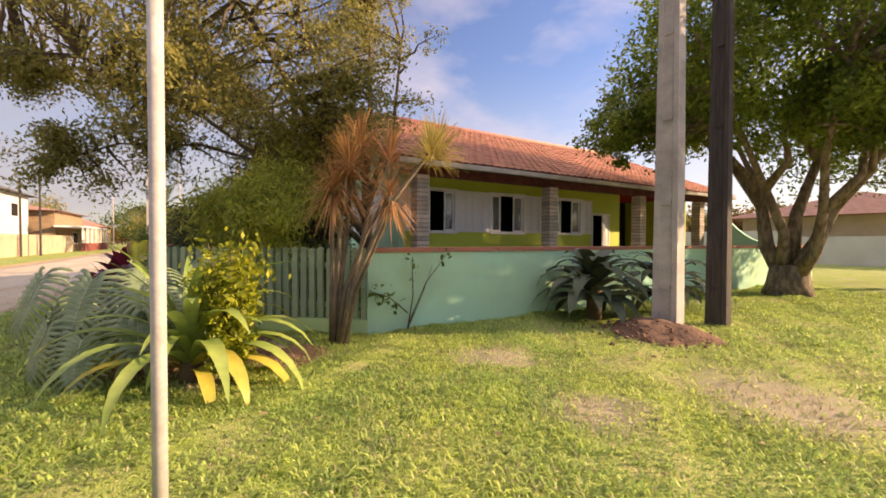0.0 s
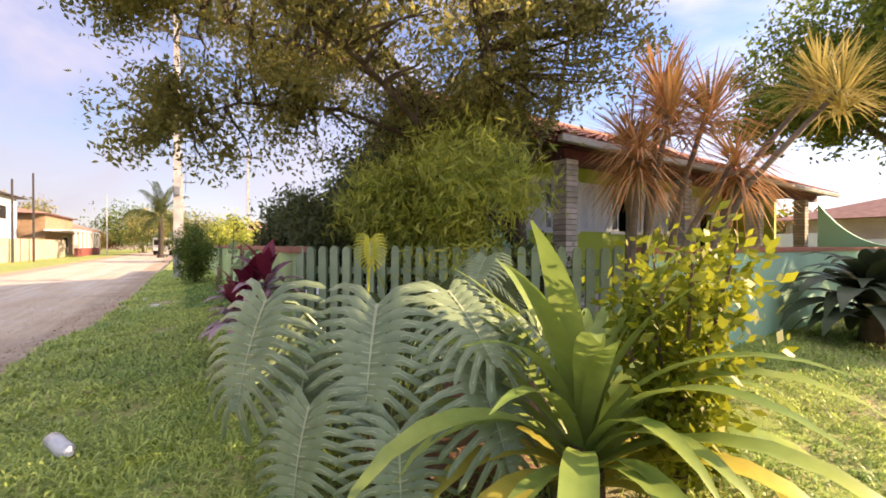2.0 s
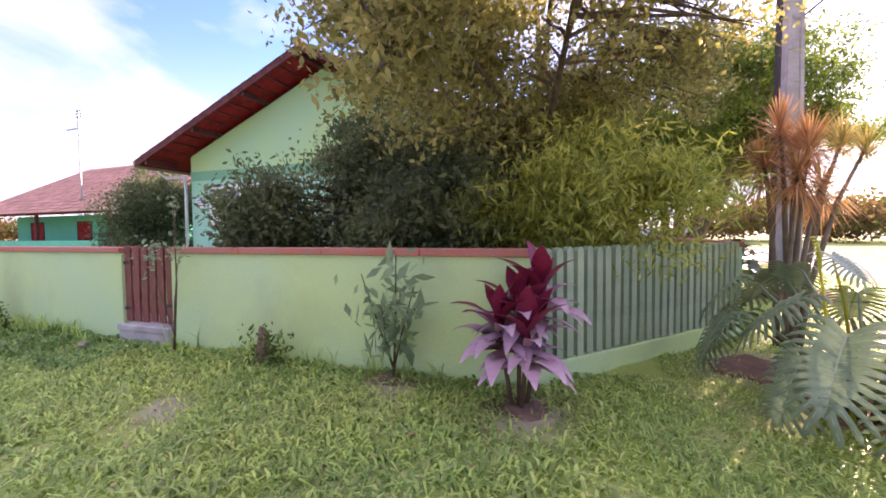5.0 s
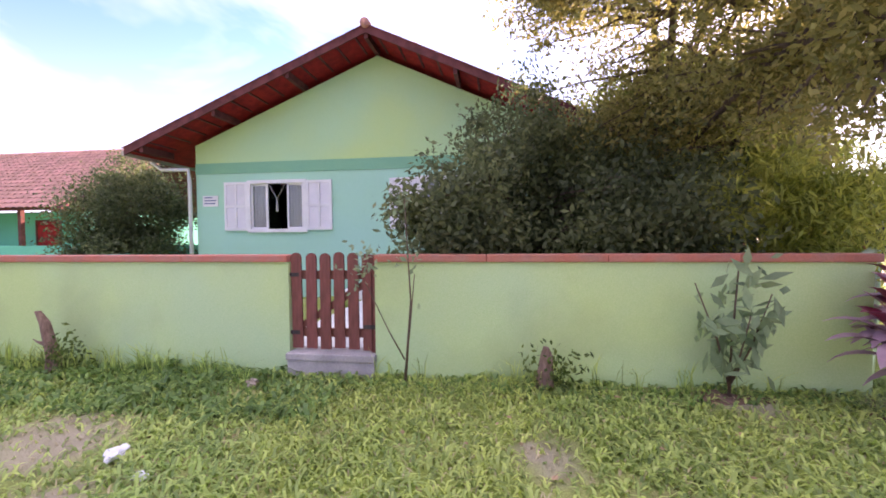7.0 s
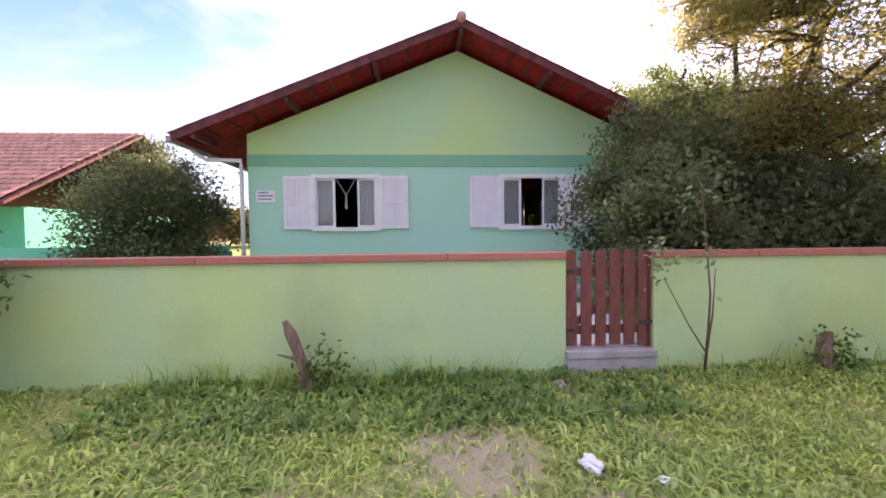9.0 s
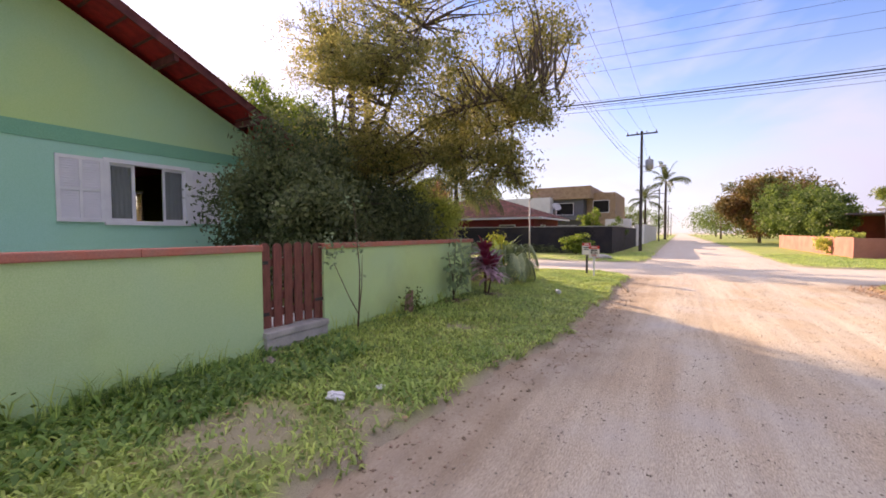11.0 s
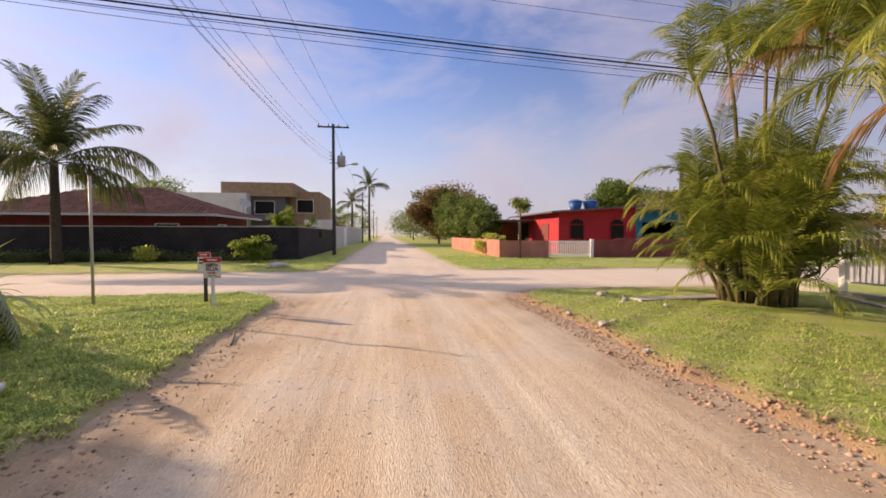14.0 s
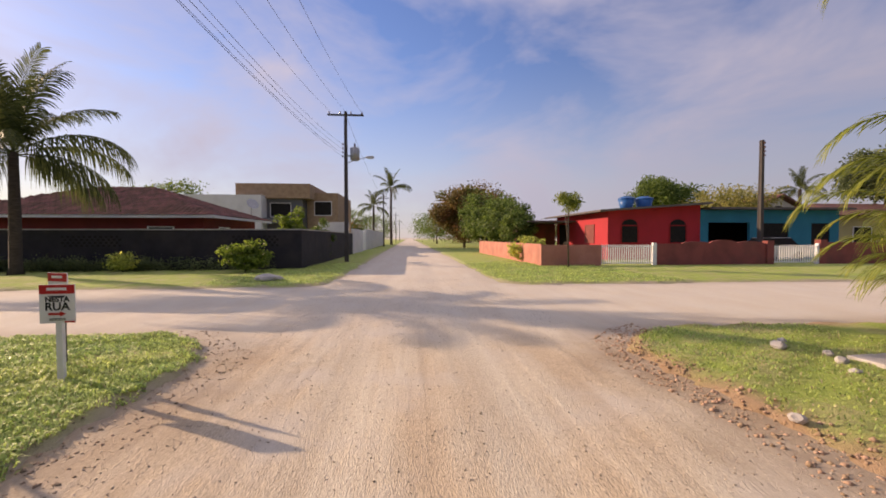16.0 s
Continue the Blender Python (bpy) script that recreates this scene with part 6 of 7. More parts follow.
def opening(parent, face, a0, a1, z0, z1, at, name="window", material=None, frame=0.07, frame_mat=None, depth=0.05, arched=False):
    """A framed window or door set on a far wall's face: frame with a recessed pane, near-black by default for the unlit
    room.
    """
    sgn = {"-x": -1, "+x": 1, "-y": -1, "+y": 1}[face]

    def bx(u0, u1, w0, w1, d0, d1):
        lo, hi = sorted((at + sgn * d0, at + sgn * d1))
        return (lo, hi, u0, u1, w0, w1) if "x" in face else (u0, u1, lo, hi, w0, w1)
    f = part(name, boxes(bx(a0 - frame, a0, z0, z1, 0.002, depth), bx(a1, a1 + frame, z0, z1, 0.002, depth), bx(a0 - frame, a1 + frame, z1, z1 + frame, 0.002, depth), bx(a0 - frame, a1 + frame, z0 - frame, z0, 0.002, depth)), frame_mat or M_WHITE, parent)
    # flat pane whose default colour carries the darkness of the room behind
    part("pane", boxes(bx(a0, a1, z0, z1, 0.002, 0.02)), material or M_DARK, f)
    if arched:
        c, r = (a0 + a1) / 2, (a1 - a0) / 2
        poly = [(c + r * math.cos(a), z1 + frame + r * 0.7 * math.sin(a)) for a in np.linspace(0, math.pi, 10)]
        part("arch", extrude_poly(poly, "x" if "x" in face else "y", at + sgn * 0.002, at + sgn * 0.03), material or M_DARK, f)
    return f


def hip_roof(name, x0, x1, y0, y1, z0, zr, inset, material, parent, ridge_along="y"):
    bm = bmesh.new()
    c = [bm.verts.new(p) for p in ((x0, y0, z0), (x1, y0, z0), (x1, y1, z0), (x0, y1, z0))]
    if ridge_along == "y":
        r = [bm.verts.new(((x0 + x1) / 2, y0 + inset, zr)), bm.verts.new(((x0 + x1) / 2, y1 - inset, zr))]
        fs = [(c[0], c[1], r[0]), (c[1], c[2], r[1], r[0]), (c[2], c[3], r[1]), (c[3], c[0], r[0], r[1])]
    else:
        r = [bm.verts.new((x0 + inset, (y0 + y1) / 2, zr)), bm.verts.new((x1 - inset, (y0 + y1) / 2, zr))]
        fs = [(c[3], c[0], r[0]), (c[0], c[1], r[1], r[0]), (c[1], c[2], r[1]), (c[2], c[3], r[0], r[1])]
    for f in fs:
        bm.faces.new(f)
    bm.faces.new(c[::-1])
    return part(name, bm, material, parent)


M_TILE_FAR = mat("dark_terracotta_roof", (0.17, 0.07, 0.06), (0.10, 0.045, 0.04), rough=0.9, scale=1.2, fine=30, bump=0.4, island=0.3)


def slope_tiles(name, eave, along, up, cols, rows, inside, col_w, row_l, material, parent):
    """Barrel tiles on one slope: from the eave corner, columns along one way and courses up the other, kept where inside(u, v)."""
    nrm = along.cross(up).normalized()
    nrm = nrm if nrm.z > 0 else -nrm
    Vs, Fs = [], []
    for r in range(rows):
        for c in range(cols):
            if not inside((c + 0.5) * col_w, (r + 0.5) * row_l):
                continue
            b = len(Vs)
            jit = random.uniform(0, 0.015)
            for v, lift in ((r * row_l - 0.05, 0.045), ((r + 1) * row_l, 0.01)):
                for k in range(5):
                    Vs.append(tuple(eave + along * (c + k / 4) * col_w + up * v + nrm * (lift + jit + 0.075 * math.sin(math.pi * k / 4))))
            for k in range(4):
                Fs.append((b + k, b + k + 1, b + 6 + k, b + 5 + k))
    o = new(name, mesh_np(name, Vs, Fs, material))
    o.parent = parent
    return tagged(o, kind="stuff")


M_WINE = mat("wine_red_house_paint", (0.22, 0.035, 0.04), (0.17, 0.03, 0.035), rough=0.8, scale=1, bump=0.1)
M_RENDERW = mat("off_white_render", (0.62, 0.62, 0.63), (0.54, 0.54, 0.55), rough=0.8, scale=0.8, bump=0.1)
M_OCHRE = mat("tan_stone_cladding", (0.36, 0.25, 0.16), (0.28, 0.19, 0.12), rough=0.85, scale=2, fine=30, bump=0.3)
M_SLATE = mat("grey_fascia_panel", (0.12, 0.125, 0.14), (0.1, 0.1, 0.11), rough=0.5, bump=0.05)

lh = plain_house("house", 32.0, 40.2, 7.2, 21.5, 2.85, M_WINE, "low wine-red house with a hipped dark tile roof")
hip_roof("roof", 31.0, 41.0, 6.2, 22.5, 2.86, 5.05, 6.2, M_TILE_FAR, lh)
ww, ws = Vector((5.0, 0, 2.19)), Vector((0, 6.2, 2.19))
slope_tiles("roof_tiles", Vector((31.0, 6.2, 2.87)), Vector((0, 1, 0)), ww.normalized(), 54, 13, lambda u, v: v / ww.length * 6.2 < u < 16.3 - v / ww.length * 6.2, 0.3, 0.42, M_TILE_FAR, lh)
slope_tiles("roof_tiles", Vector((31.0, 6.2, 2.87)), Vector((1, 0, 0)), ws.normalized(), 33, 15, lambda u, v: v / ws.length * 5.0 < u < 10.0 - v / ws.length * 5.0, 0.3, 0.42, M_TILE_FAR, lh)
part("fascia", boxes((30.96, 41.04, 6.16, 6.2, 2.74, 2.92), (30.96, 31.0, 6.2, 22.5, 2.74, 2.92)), M_RENDERW, lh)
opening(lh, "-y", 34, 35.4, 0.9, 2.2, 7.2)
opening(lh, "-x", 9, 10.4, 0.9, 2.2, 32.0)
bm = bmesh.new()
tube(bm, [(40.0, 7.4, 2.9), (40.0, 7.4, 4.1)], 0.04, 6)
tube(bm, [(39.9, 7.3, 4.2), (39.8, 7.2, 4.3)], [0.08, 0.5], 14)
part("satellite_dish", bm, M_STEEL, lh, "grey satellite dish")
l2 = plain_house("house", 33.0, 42, 24.5, 34, 3.0, M_RENDERW, "grey-roofed house behind the charcoal wall")
hip_roof("roof", 32.2, 43, 23.5, 35, 3.02, 5.0, 4.5, M_SLATE, l2)
mb = empty("modern_house", pose(0, 0, 0), "two-storey modern house with tan cladding and flat roof", "house")
part("wall", boxes((60, 74, 8.5, 16.3, 0, 6.6)), M_SLATE, mb)
part("roof_parapet", boxes((59.4, 74.4, 7.4, 16.6, 6.62, 8.5)), M_OCHRE, mb, "tan flat roof parapet")
part("side_wing", boxes((62, 74, 4.3, 8.4, 0, 7.6)), M_OCHRE, mb)
part("white_wing", boxes((58, 70, 13.0, 23.5, 0, 6.9)), M_RENDERW, mb, "white rendered wing")
part("balcony", boxes((58.6, 59.95, 8.6, 15.8, 3.4, 4.1)), M_SLATE, mb)
opening(mb, "-x", 10, 12.5, 4.3, 6.0, 60)
opening(mb, "-x", 5.2, 7.4, 4.6, 6.4, 62)
opening(mb, "-x", 9.5, 13, 0.6, 2.6, 60)
gw = garden_wall("wall_white_far", [(44.5, 52, -0.1, 0.1, 0, 2.4), (56, 88, -0.1, 0.1, 0, 2.6), (44, 46, 0.5, 3, 0, 3.0)], M_RENDERW, "white street wall of the modern house")
for k in range(9):
    part("bar", boxes((52.1 + k * 0.42, 52.2 + k * 0.42, -0.05, 0.0, 0, 2.3)), M_WHITE, gw)

# red house and blue house
M_RED = mat("bright_red_house_paint", (0.46, 0.028, 0.04), (0.38, 0.025, 0.035), rough=0.75, scale=0.8, fine=40, bump=0.1)
M_BLUE = mat("turquoise_blue_house_paint", (0.015, 0.21, 0.31), (0.012, 0.17, 0.25), rough=0.75, scale=0.8, fine=40, bump=0.1)
M_PINKW = mat("faded_red_wall_paint", (0.27, 0.075, 0.065), (0.19, 0.055, 0.05), rough=0.85, scale=1.2, fine=40, bump=0.2, dirt=(0.16, 0.07, 0.06), dirt_amount=0.7)
M_PINKL = mat("weathered_pink_wall_paint", (0.50, 0.22, 0.17), (0.40, 0.16, 0.12), rough=0.85, scale=1.2, fine=40, bump=0.2, dirt=(0.3, 0.13, 0.1), dirt_amount=0.6)
M_FIBRE = mat("grey_fibre_cement_roof", (0.14, 0.125, 0.12), (0.1, 0.09, 0.09), rough=0.9, scale=2, bump=0.2)
rh = empty("red_house", pose(0, 0, 0), "bright red single-storey house with arched windows", "house")
part("wall", extrude_poly([(-18.5, 0), (-25.0, 0), (-25.0, 3.72), (-22, 3.6), (-18.5, 3.3)], "x", 32.0, 41.3), M_RED, rh)
part("roof", extrude_poly([(-17.6, 3.22), (-25.3, 3.76), (-25.3, 3.88), (-17.6, 3.34)], "x", 31.2, 42), M_FIBRE, rh, "thin grey sheet roof")
for y in (-20.0, -23.4):
    opening(rh, "-x", y - 0.55, y + 0.55, 1.2, 2.3, 32.0, material=M_DARK, frame_mat=M_SOFFIT, arched=True)
opening(rh, "+y", 34.0, 35.4, 1.2, 2.4, -18.5, material=M_PINKW, frame_mat=M_PINKW)
opening(rh, "+y", 38.6, 40.6, 0.2, 2.6, -18.5, name="doorway", frame_mat=M_PINKW)
part("lean_to_roof", boxes((37.0, 44.0, -18.4, -14.6, 2.75, 2.87)), M_FIBRE, rh)
part("lean_to_wall", boxes((41.5, 43.8, -18.4, -15.0, 0, 2.74)), M_PINKW, rh)
for y, r in ((-20.6, 0.55), (-21.9, 0.6)):
    tk = empty("water_tank", pose(33.5, y, 3.62), "blue plastic water tank on the red roof", "water tank", "roof water tanks")
    M_TANK = mat("blue_tank_plastic", (0.02, 0.12, 0.35), (0.02, 0.1, 0.28), rough=0.4, bump=0)
    bm = bmesh.new()
    tube(bm, [(0, 0, -0.15), (0, 0, 0.1), (0, 0, 0.6)], [r * 0.72, r * 0.8, r], 16)
    part("tank", bm, M_TANK, tk, smooth=True)
    bm = bmesh.new()
    tube(bm, [(0, 0, 0.6), (0, 0, 0.66), (0, 0, 0.8)], [r * 1.05, r * 1.05, r * 0.5], 16)
    part("lid", bm, M_TANK, tk)
bh = empty("blue_house", pose(0, 0, 0), "turquoise blue single-storey house with dark windows", "house")
part("wall", wall_with_holes(-35.3, -25.02, 0, 3.4, 32.0, 32.2, [(-28.6, -25.6, 0.0, 2.55), (-31.5, -29.6, 1.1, 2.5), (-34.6, -33.2, 0.9, 2.5)], True), M_BLUE, bh)
part("side_wall", boxes((32.2, 41, -35.3, -35.1, 0, 3.4)), M_BLUE, bh)
# near-black sheet behind the openings, room shade put into its colour
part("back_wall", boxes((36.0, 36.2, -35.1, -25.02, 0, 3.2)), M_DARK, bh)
part("roof", boxes((31.4, 41.6, -35.9, -25.31, 3.42, 3.56)), M_FIBRE, bh, "thin flat sheet roof")
for a, b, c, dd in ((-31.5, -29.6, 1.1, 2.5), (-34.6, -33.2, 0.9, 2.5)):
    opening(bh, "-x", a, b, c, dd, 32.1, frame_mat=M_SLATE)

gh = plain_house("house", 51.4, 60, -53.0, -46.4, 4.6, M_RENDERW, "white gabled house behind the blue house")
part("gable", extrude_poly([(-53.0, 4.6), (-46.4, 4.6), (-49.7, 6.3)], "x", 51.4, 51.6), M_RENDERW, gh)
part("roof", extrude_poly([(-53.9, 4.25), (-49.7, 6.5), (-45.5, 4.25), (-45.5, 4.45), (-49.7, 6.72), (-53.9, 4.45)], "x", 50.7, 60.5), M_TILE_FAR, gh, "brown tiled gable roof")
opening(gh, "-x", -50.2, -49.2, 4.6, 5.3, 51.4)
M_CREAM = mat("pale_yellow_house_paint", (0.55, 0.47, 0.24), (0.47, 0.40, 0.21), rough=0.8, scale=0.8, bump=0.1)
yh = plain_house("house", 35.0, 45, -52, -38.4, 3.2, M_CREAM, "pale yellow low house beyond the blue house")
hip_roof("roof", 34.2, 46, -53, -37.6, 3.22, 4.6, 4.5, M_TILE_FAR, yh)
opening(yh, "-x", -41.5, -40.0, 0.9, 2.3, 35.0)
opening(yh, "-x", -46.5, -44.6, 0.1, 2.4, 35.0, name="doorway")

pw = garden_wall("wall_pink_corner", [(27.0, 27.15, -15.6, -12.3, -0.1, 1.15), (27.15, 46, -12.45, -12.3, -0.1, 1.2)], M_PINKL, "faded pink low corner wall")
pw2 = garden_wall("wall_pink_front", [(27.0, 27.15, -25.1, -18.7, -0.1, 1.2), (26.9, 27.25, -25.5, -25.1, -0.1, 1.35), (26.9, 27.25, -28.7, -28.3, -0.1, 1.4)], M_PINKW, "faded red low front wall with pillars")
pw3 = garden_wall("wall_brown_front", [(27.0, 27.15, -60, -28.7, -0.1, 1.25)], M_PINKW, "low brown front wall")
for k, hh in enumerate((0.12, 0.2, 0.12)):
    part("hump", extrude_poly([(-21.0 - 1.6 * k + 0.8 * math.cos(a), 1.2 + hh * math.sin(a)) for a in np.linspace(0, math.pi, 9)], "x", 27.0, 27.15), M_PINKW, pw2)


def railing(y0, y1, x, z0, z1, n, label, posts=True):
    g = empty("railing", pose(x, y0, 0), label, "railing")
    L = y1 - y0
    for z in (z0 + 0.04, z1 - 0.12):
        part("rail", boxes((-0.02, 0.02, 0, L, z, z + 0.05)), M_WHITE, g)
    bar = boxes((-0.015, 0.015, -0.028, 0.028, z0, z1))
    me = bpy.data.meshes.new("bar")
    bar.to_mesh(me)
    bar.free()
    me.materials.append(M_WHITE)
    for i in range(n):
        piece("bar", me, g, pose(0, L * (i + 0.5) / n, 0))
    if posts:
        part("post", boxes((-0.09, 0.09, -0.1, 0.08, 0, z1 + 0.1)), M_WHITE, g)
    return g


railing(-18.6, -15.6, 27.05, 0.1, 1.15, 24, "white vertical-bar railing between pink walls")
railing(-28.3, -25.5, 27.05, 0.1, 1.1, 20, "white vertical-bar railing before the blue house")


# white gate and railing by the palms
wgx = empty("driveway_gate", pose(9.0, -16.5, 0.0, 0, 0, 0), "white steel bar driveway gate beside the palms", "gate")
part("plinth", boxes((-2.2, 3.6, -0.1, 0.1, -0.1, 0.14)), M_CONC, wgx)
for z in (0.36, 0.95, 1.62):
    part("rail", boxes((-2.2, 1.5, -0.025, 0.025, z, z + 0.05)), M_WHITE, wgx)
bar = boxes((-0.014, 0.014, -0.014, 0.014, 0.36, 1.72))
bar_me = bpy.data.meshes.new("bar")
bar.to_mesh(bar_me)
bar.free()
bar_me.materials.append(M_WHITE)
for i in range(30):
    piece("bar", bar_me, wgx, pose(-2.15 + i * 0.125, 0, 0))
part("post", boxes((0.15, 0.3, -0.09, 0.09, 0, 1.8)), M_WHITE, wgx)
part("post", boxes((1.52, 1.66, -0.05, 0.05, 0, 1.75)), M_WHITE, wgx)
kb = part("kerb_strip", boxes((-2.3, 2.3, -0.07, 0.07, -0.1, 0.1), bevel=0.01), M_CONC, None)
kb.matrix_basis = pose(8.2, -14.9, 0, 0, 0, -26.5)
tagged(kb, "pale concrete kerb strip on the lawn", "kerb", kind="structure")

# slim young tree on the far verge
yt = tree("young_tree", (25.3, -13.1), "slim young tree with a tuft of drooping leaves", "tree", [([(0, 0, 0), (0.03, 0, 1.5), (0, 0.02, 3.2)], 0.05, 0.03), ([(0, 0, 0.1), (-0.12, 0.1, 1.4), (-0.1, 0.2, 2.7)], 0.03, 0.02)],
          [((0, 0, 3.25), (0.6, 0.6, 0.35), 900, 16, 0.3, 0.3)], 0.3, M_LEAF_PALM, aspect=0.16, droop=0.9, ground=0.0, twigs=10)
for x, y, rx, rz, n, mt, lab in ((24.6, 1.9, 1.0, 0.75, 2600, M_LEAF_SHADE, "leafy philodendron shrub before the charcoal wall"), (25.2, 7.4, 0.45, 0.42, 1200, M_LEAF_BAMBOO, "small clipped round bush before the charcoal wall"), (33.6, 0.6, 0.9, 1.4, 4000, M_LEAF_TREE, "climbing greenery by the utility post"), (36.0, 3.0, 1.2, 1.35, 3500, M_LEAF_SHADE, "bright shrub showing above the charcoal wall"), (31.0, -12.9, 1.4, 0.8, 4000, M_LEAF_BAMBOO, "yellow-green shrub behind the pink wall")):
    tree("shrub", (x, y), lab, "shrub", [([(0, 0, 0), (0, 0, rz * 0.5), (0, 0, rz)], 0.04, 0.02)], [((0, 0, rz * (1.9 if x > 35 and y > 1 else 0.95)), (rx, rx, rz), n, 40, 0.3, 0.3)], 0.16, mt, ground=0.05, twigs=8, aspect=0.5)
rk = bmesh.new()
bmesh.ops.create_icosphere(rk, subdivisions=2, radius=0.4, matrix=Matrix.Diagonal((1, 1.2, 0.5, 1)))
for v in rk.verts:
    v.co += v.co.normalized() * noise.noise(v.co * 3) * 0.12
rko = part("boulder", rk, M_CONC, None)
rko.matrix_basis = pose(20.9, -0.4, 0.1)
tagged(rko, "grey boulder on the far verge", "rock")

# far trees along the street and behind the houses
for i, (x, y, rx, z, rz, n, mt) in enumerate(((66, -13.5, 5.0, 5.2, 4.0, 18000, M_LEAF_FAR), (76, -18, 6.5, 6.0, 4.5, 20000, M_LEAF_FAR), (46, -14.6, 3.0, 3.2, 2.3, 12000, M_LEAF_TREE), (38.5, -14.2, 1.6, 2.2, 1.5, 6000, M_LEAF_TREE), (56, -15, 3.5, 4.2, 3.0, 12000, M_LEAF_TREE), (62, -42, 5.0, 7.0, 3.2, 22000, M_LEAF_TREE), (52, -44, 4.5, 5.0, 2.5, 10000, M_LEAF_TALL), (40.5, -50.0, 3.8, 7.4, 2.6, 15000, M_LEAF_DARK), (90, 6, 4, 4.5, 3.0, 4000, M_LEAF_TREE), (105, -12, 6, 4.5, 4, 4000, M_LEAF_TREE), (125, 4, 6, 4.5, 4, 4000, M_LEAF_TREE), (150, -14, 8, 5, 4.5, 4000, M_LEAF_TREE), (70, 30, 6, 6, 4, 5000, M_LEAF_TREE), (-60, -2.5, 6, 3.6, 2.6, 6000, M_LEAF_TALL), (-85, -8, 9, 5.0, 4, 6000, M_LEAF_TREE), (-64, -22, 7, 5.0, 2.6, 5000, M_LEAF_TALL), (-30, 2.5, 2.5, 2.4, 1.6, 4000, M_LEAF_BAMBOO), (26, -48, 5, 5.5, 3.5, 8000, M_LEAF_TALL))):
    tree("far_tree", (x, y), "leafy tree in the distance along the street", "tree", [([(0, 0, -0.1), (0.1, 0, z * 0.5), (0, 0.1, z)], 0.22, 0.1)], [((0, 0, z), (rx, rx, rz), n, 90, rx * 0.28, 0.45)], 0.075 * math.sqrt(rx) * 2.2, mt, ground=0.0, twigs=14, twig_r=0.03)

# ---- west end of the street and the neighbour's house ----
M_MINT2 = mat("bright_mint_neighbour_paint", (0.10, 0.50, 0.38), (0.09, 0.44, 0.33), rough=0.75, scale=0.8, bump=0.1)
M_BEIGE = mat("beige_wall_paint", (0.50, 0.40, 0.28), (0.42, 0.33, 0.23), rough=0.85, scale=1, bump=0.15)
nb = plain_house("neighbour_house", -27.0, -15.2, 10.6, 19.5, 2.7, M_MINT2, "mint green neighbour house with weathered tile roof")


def gable_tiles(name, x0, x1, ya, za, yb, zb, material, parent, col=0.3, row=0.42):
    """Barrel tiles down a slope from (ya, za) to (yb, zb), courses along x."""
    run = math.hypot(yb - ya, zb - za)
    uy, uz = (yb - ya) / run, (zb - za) / run
    ny, nz = -uz * (1 if uy > 0 else -1), abs(uy)
    Vs, Fs, base = [], [], 0
    rows, cols = int(run / row), int((x1 - x0) / col)
    for r in range(rows):
        for c in range(cols):
            for s, lift in ((r * run / rows, 0.0), ((r + 1.12) * run / rows, 0.03)):
                for k in range(5):
                    hh = 0.05 * math.sin(math.pi * k / 4) + lift
                    Vs.append((x0 + (c + k / 4) * col, ya + uy * s + ny * hh, za + uz * s + nz * hh))
            for k in range(4):
                Fs.append((base + k, base + k + 1, base + 6 + k, base + 5 + k))
            base += 10
    o = new(name, mesh_np(name, Vs, Fs, material))
    o.parent = parent
    return tagged(o, kind="stuff")


gable_tiles("roof_tiles", -29, -14.4, 15.6, 6.4, 9.0, 2.75, M_TILE_OLD, nb)
part("roof_deck", extrude_poly([(15.6, 6.36), (9.1, 2.75), (9.1, 2.66), (15.6, 6.24), (21.5, 2.8), (21.5, 2.9)], "x", -29, -14.4), M_FASCIA, nb)
for a in (-25.5, -21.2, -17.4):
    opening(nb, "-y", a, a + 1.1, 0.9, 2.3, 10.6, material=M_SOFFIT, frame_mat=M_FASCIA)
for a in (-28.4, -22.5, -16.6):
    part("porch_post", boxes((a, a + 0.14, 9.3, 9.44, 0, 2.72)), M_FASCIA, nb)
nw_ = garden_wall("wall_neighbour", [(-60, -7.2, 7.6, 7.72, -0.2, 1.35), (-7.2, -7.08, 0.5, 7.6, -0.2, 1.2)], M_MINT2, "low mint dividing wall of the neighbour")
an = empty("antenna", pose(-20.1, 10.2, 3.35), "thin television antenna mast on the roof", "antenna")
bm = bmesh.new()
tube(bm, [(0, 0, -0.1), (0, 0, 4.9)], 0.045, 6)
part("mast", bm, M_STEEL, an)
bm = bmesh.new()
tube(bm, [(-1.0, 0, 3.9), (0.1, 0, 3.9)], 0.035, 5)
part("boom", bm, M_STEEL, an)
for z in (4.5, 4.65, 4.8):
    bm = bmesh.new()
    tube(bm, [(-0.18, 0, z), (0.3, 0, z)], 0.03, 5)
    part("element", bm, M_STEEL, an)
lw = plain_house("bungalow", -66, -53, -26, -14.5, 4.9, M_OCHRE, "tan brick house with a white front porch")
hip_roof("roof", -67, -52, -27, -13.8, 4.92, 5.9, 4.6, M_TILE_OLD, lw)
part("porch_roof", boxes((-66, -52.0, -14.4, -11.6, 2.95, 3.15)), M_WHITE, lw)
for k in range(7):
    part("porch_post", boxes((-65.9 + k * 2.28, -65.7 + k * 2.28, -11.85, -11.65, 0, 2.95)), M_WHITE, lw)
part("porch_wall", boxes((-66, -52.0, -11.9, -11.62, 0, 1.0)), M_PINKW, lw)
opening(lw, "+y", -63, -60.6, 1.0, 2.4, -14.5)
opening(lw, "+x", -20, -18.4, 1.6, 3.2, -53.0)
l3 = plain_house("two_storey_house", -50, -41.5, -26, -16.0, 6.2, M_RENDERW, "grey two-level house at the street side")
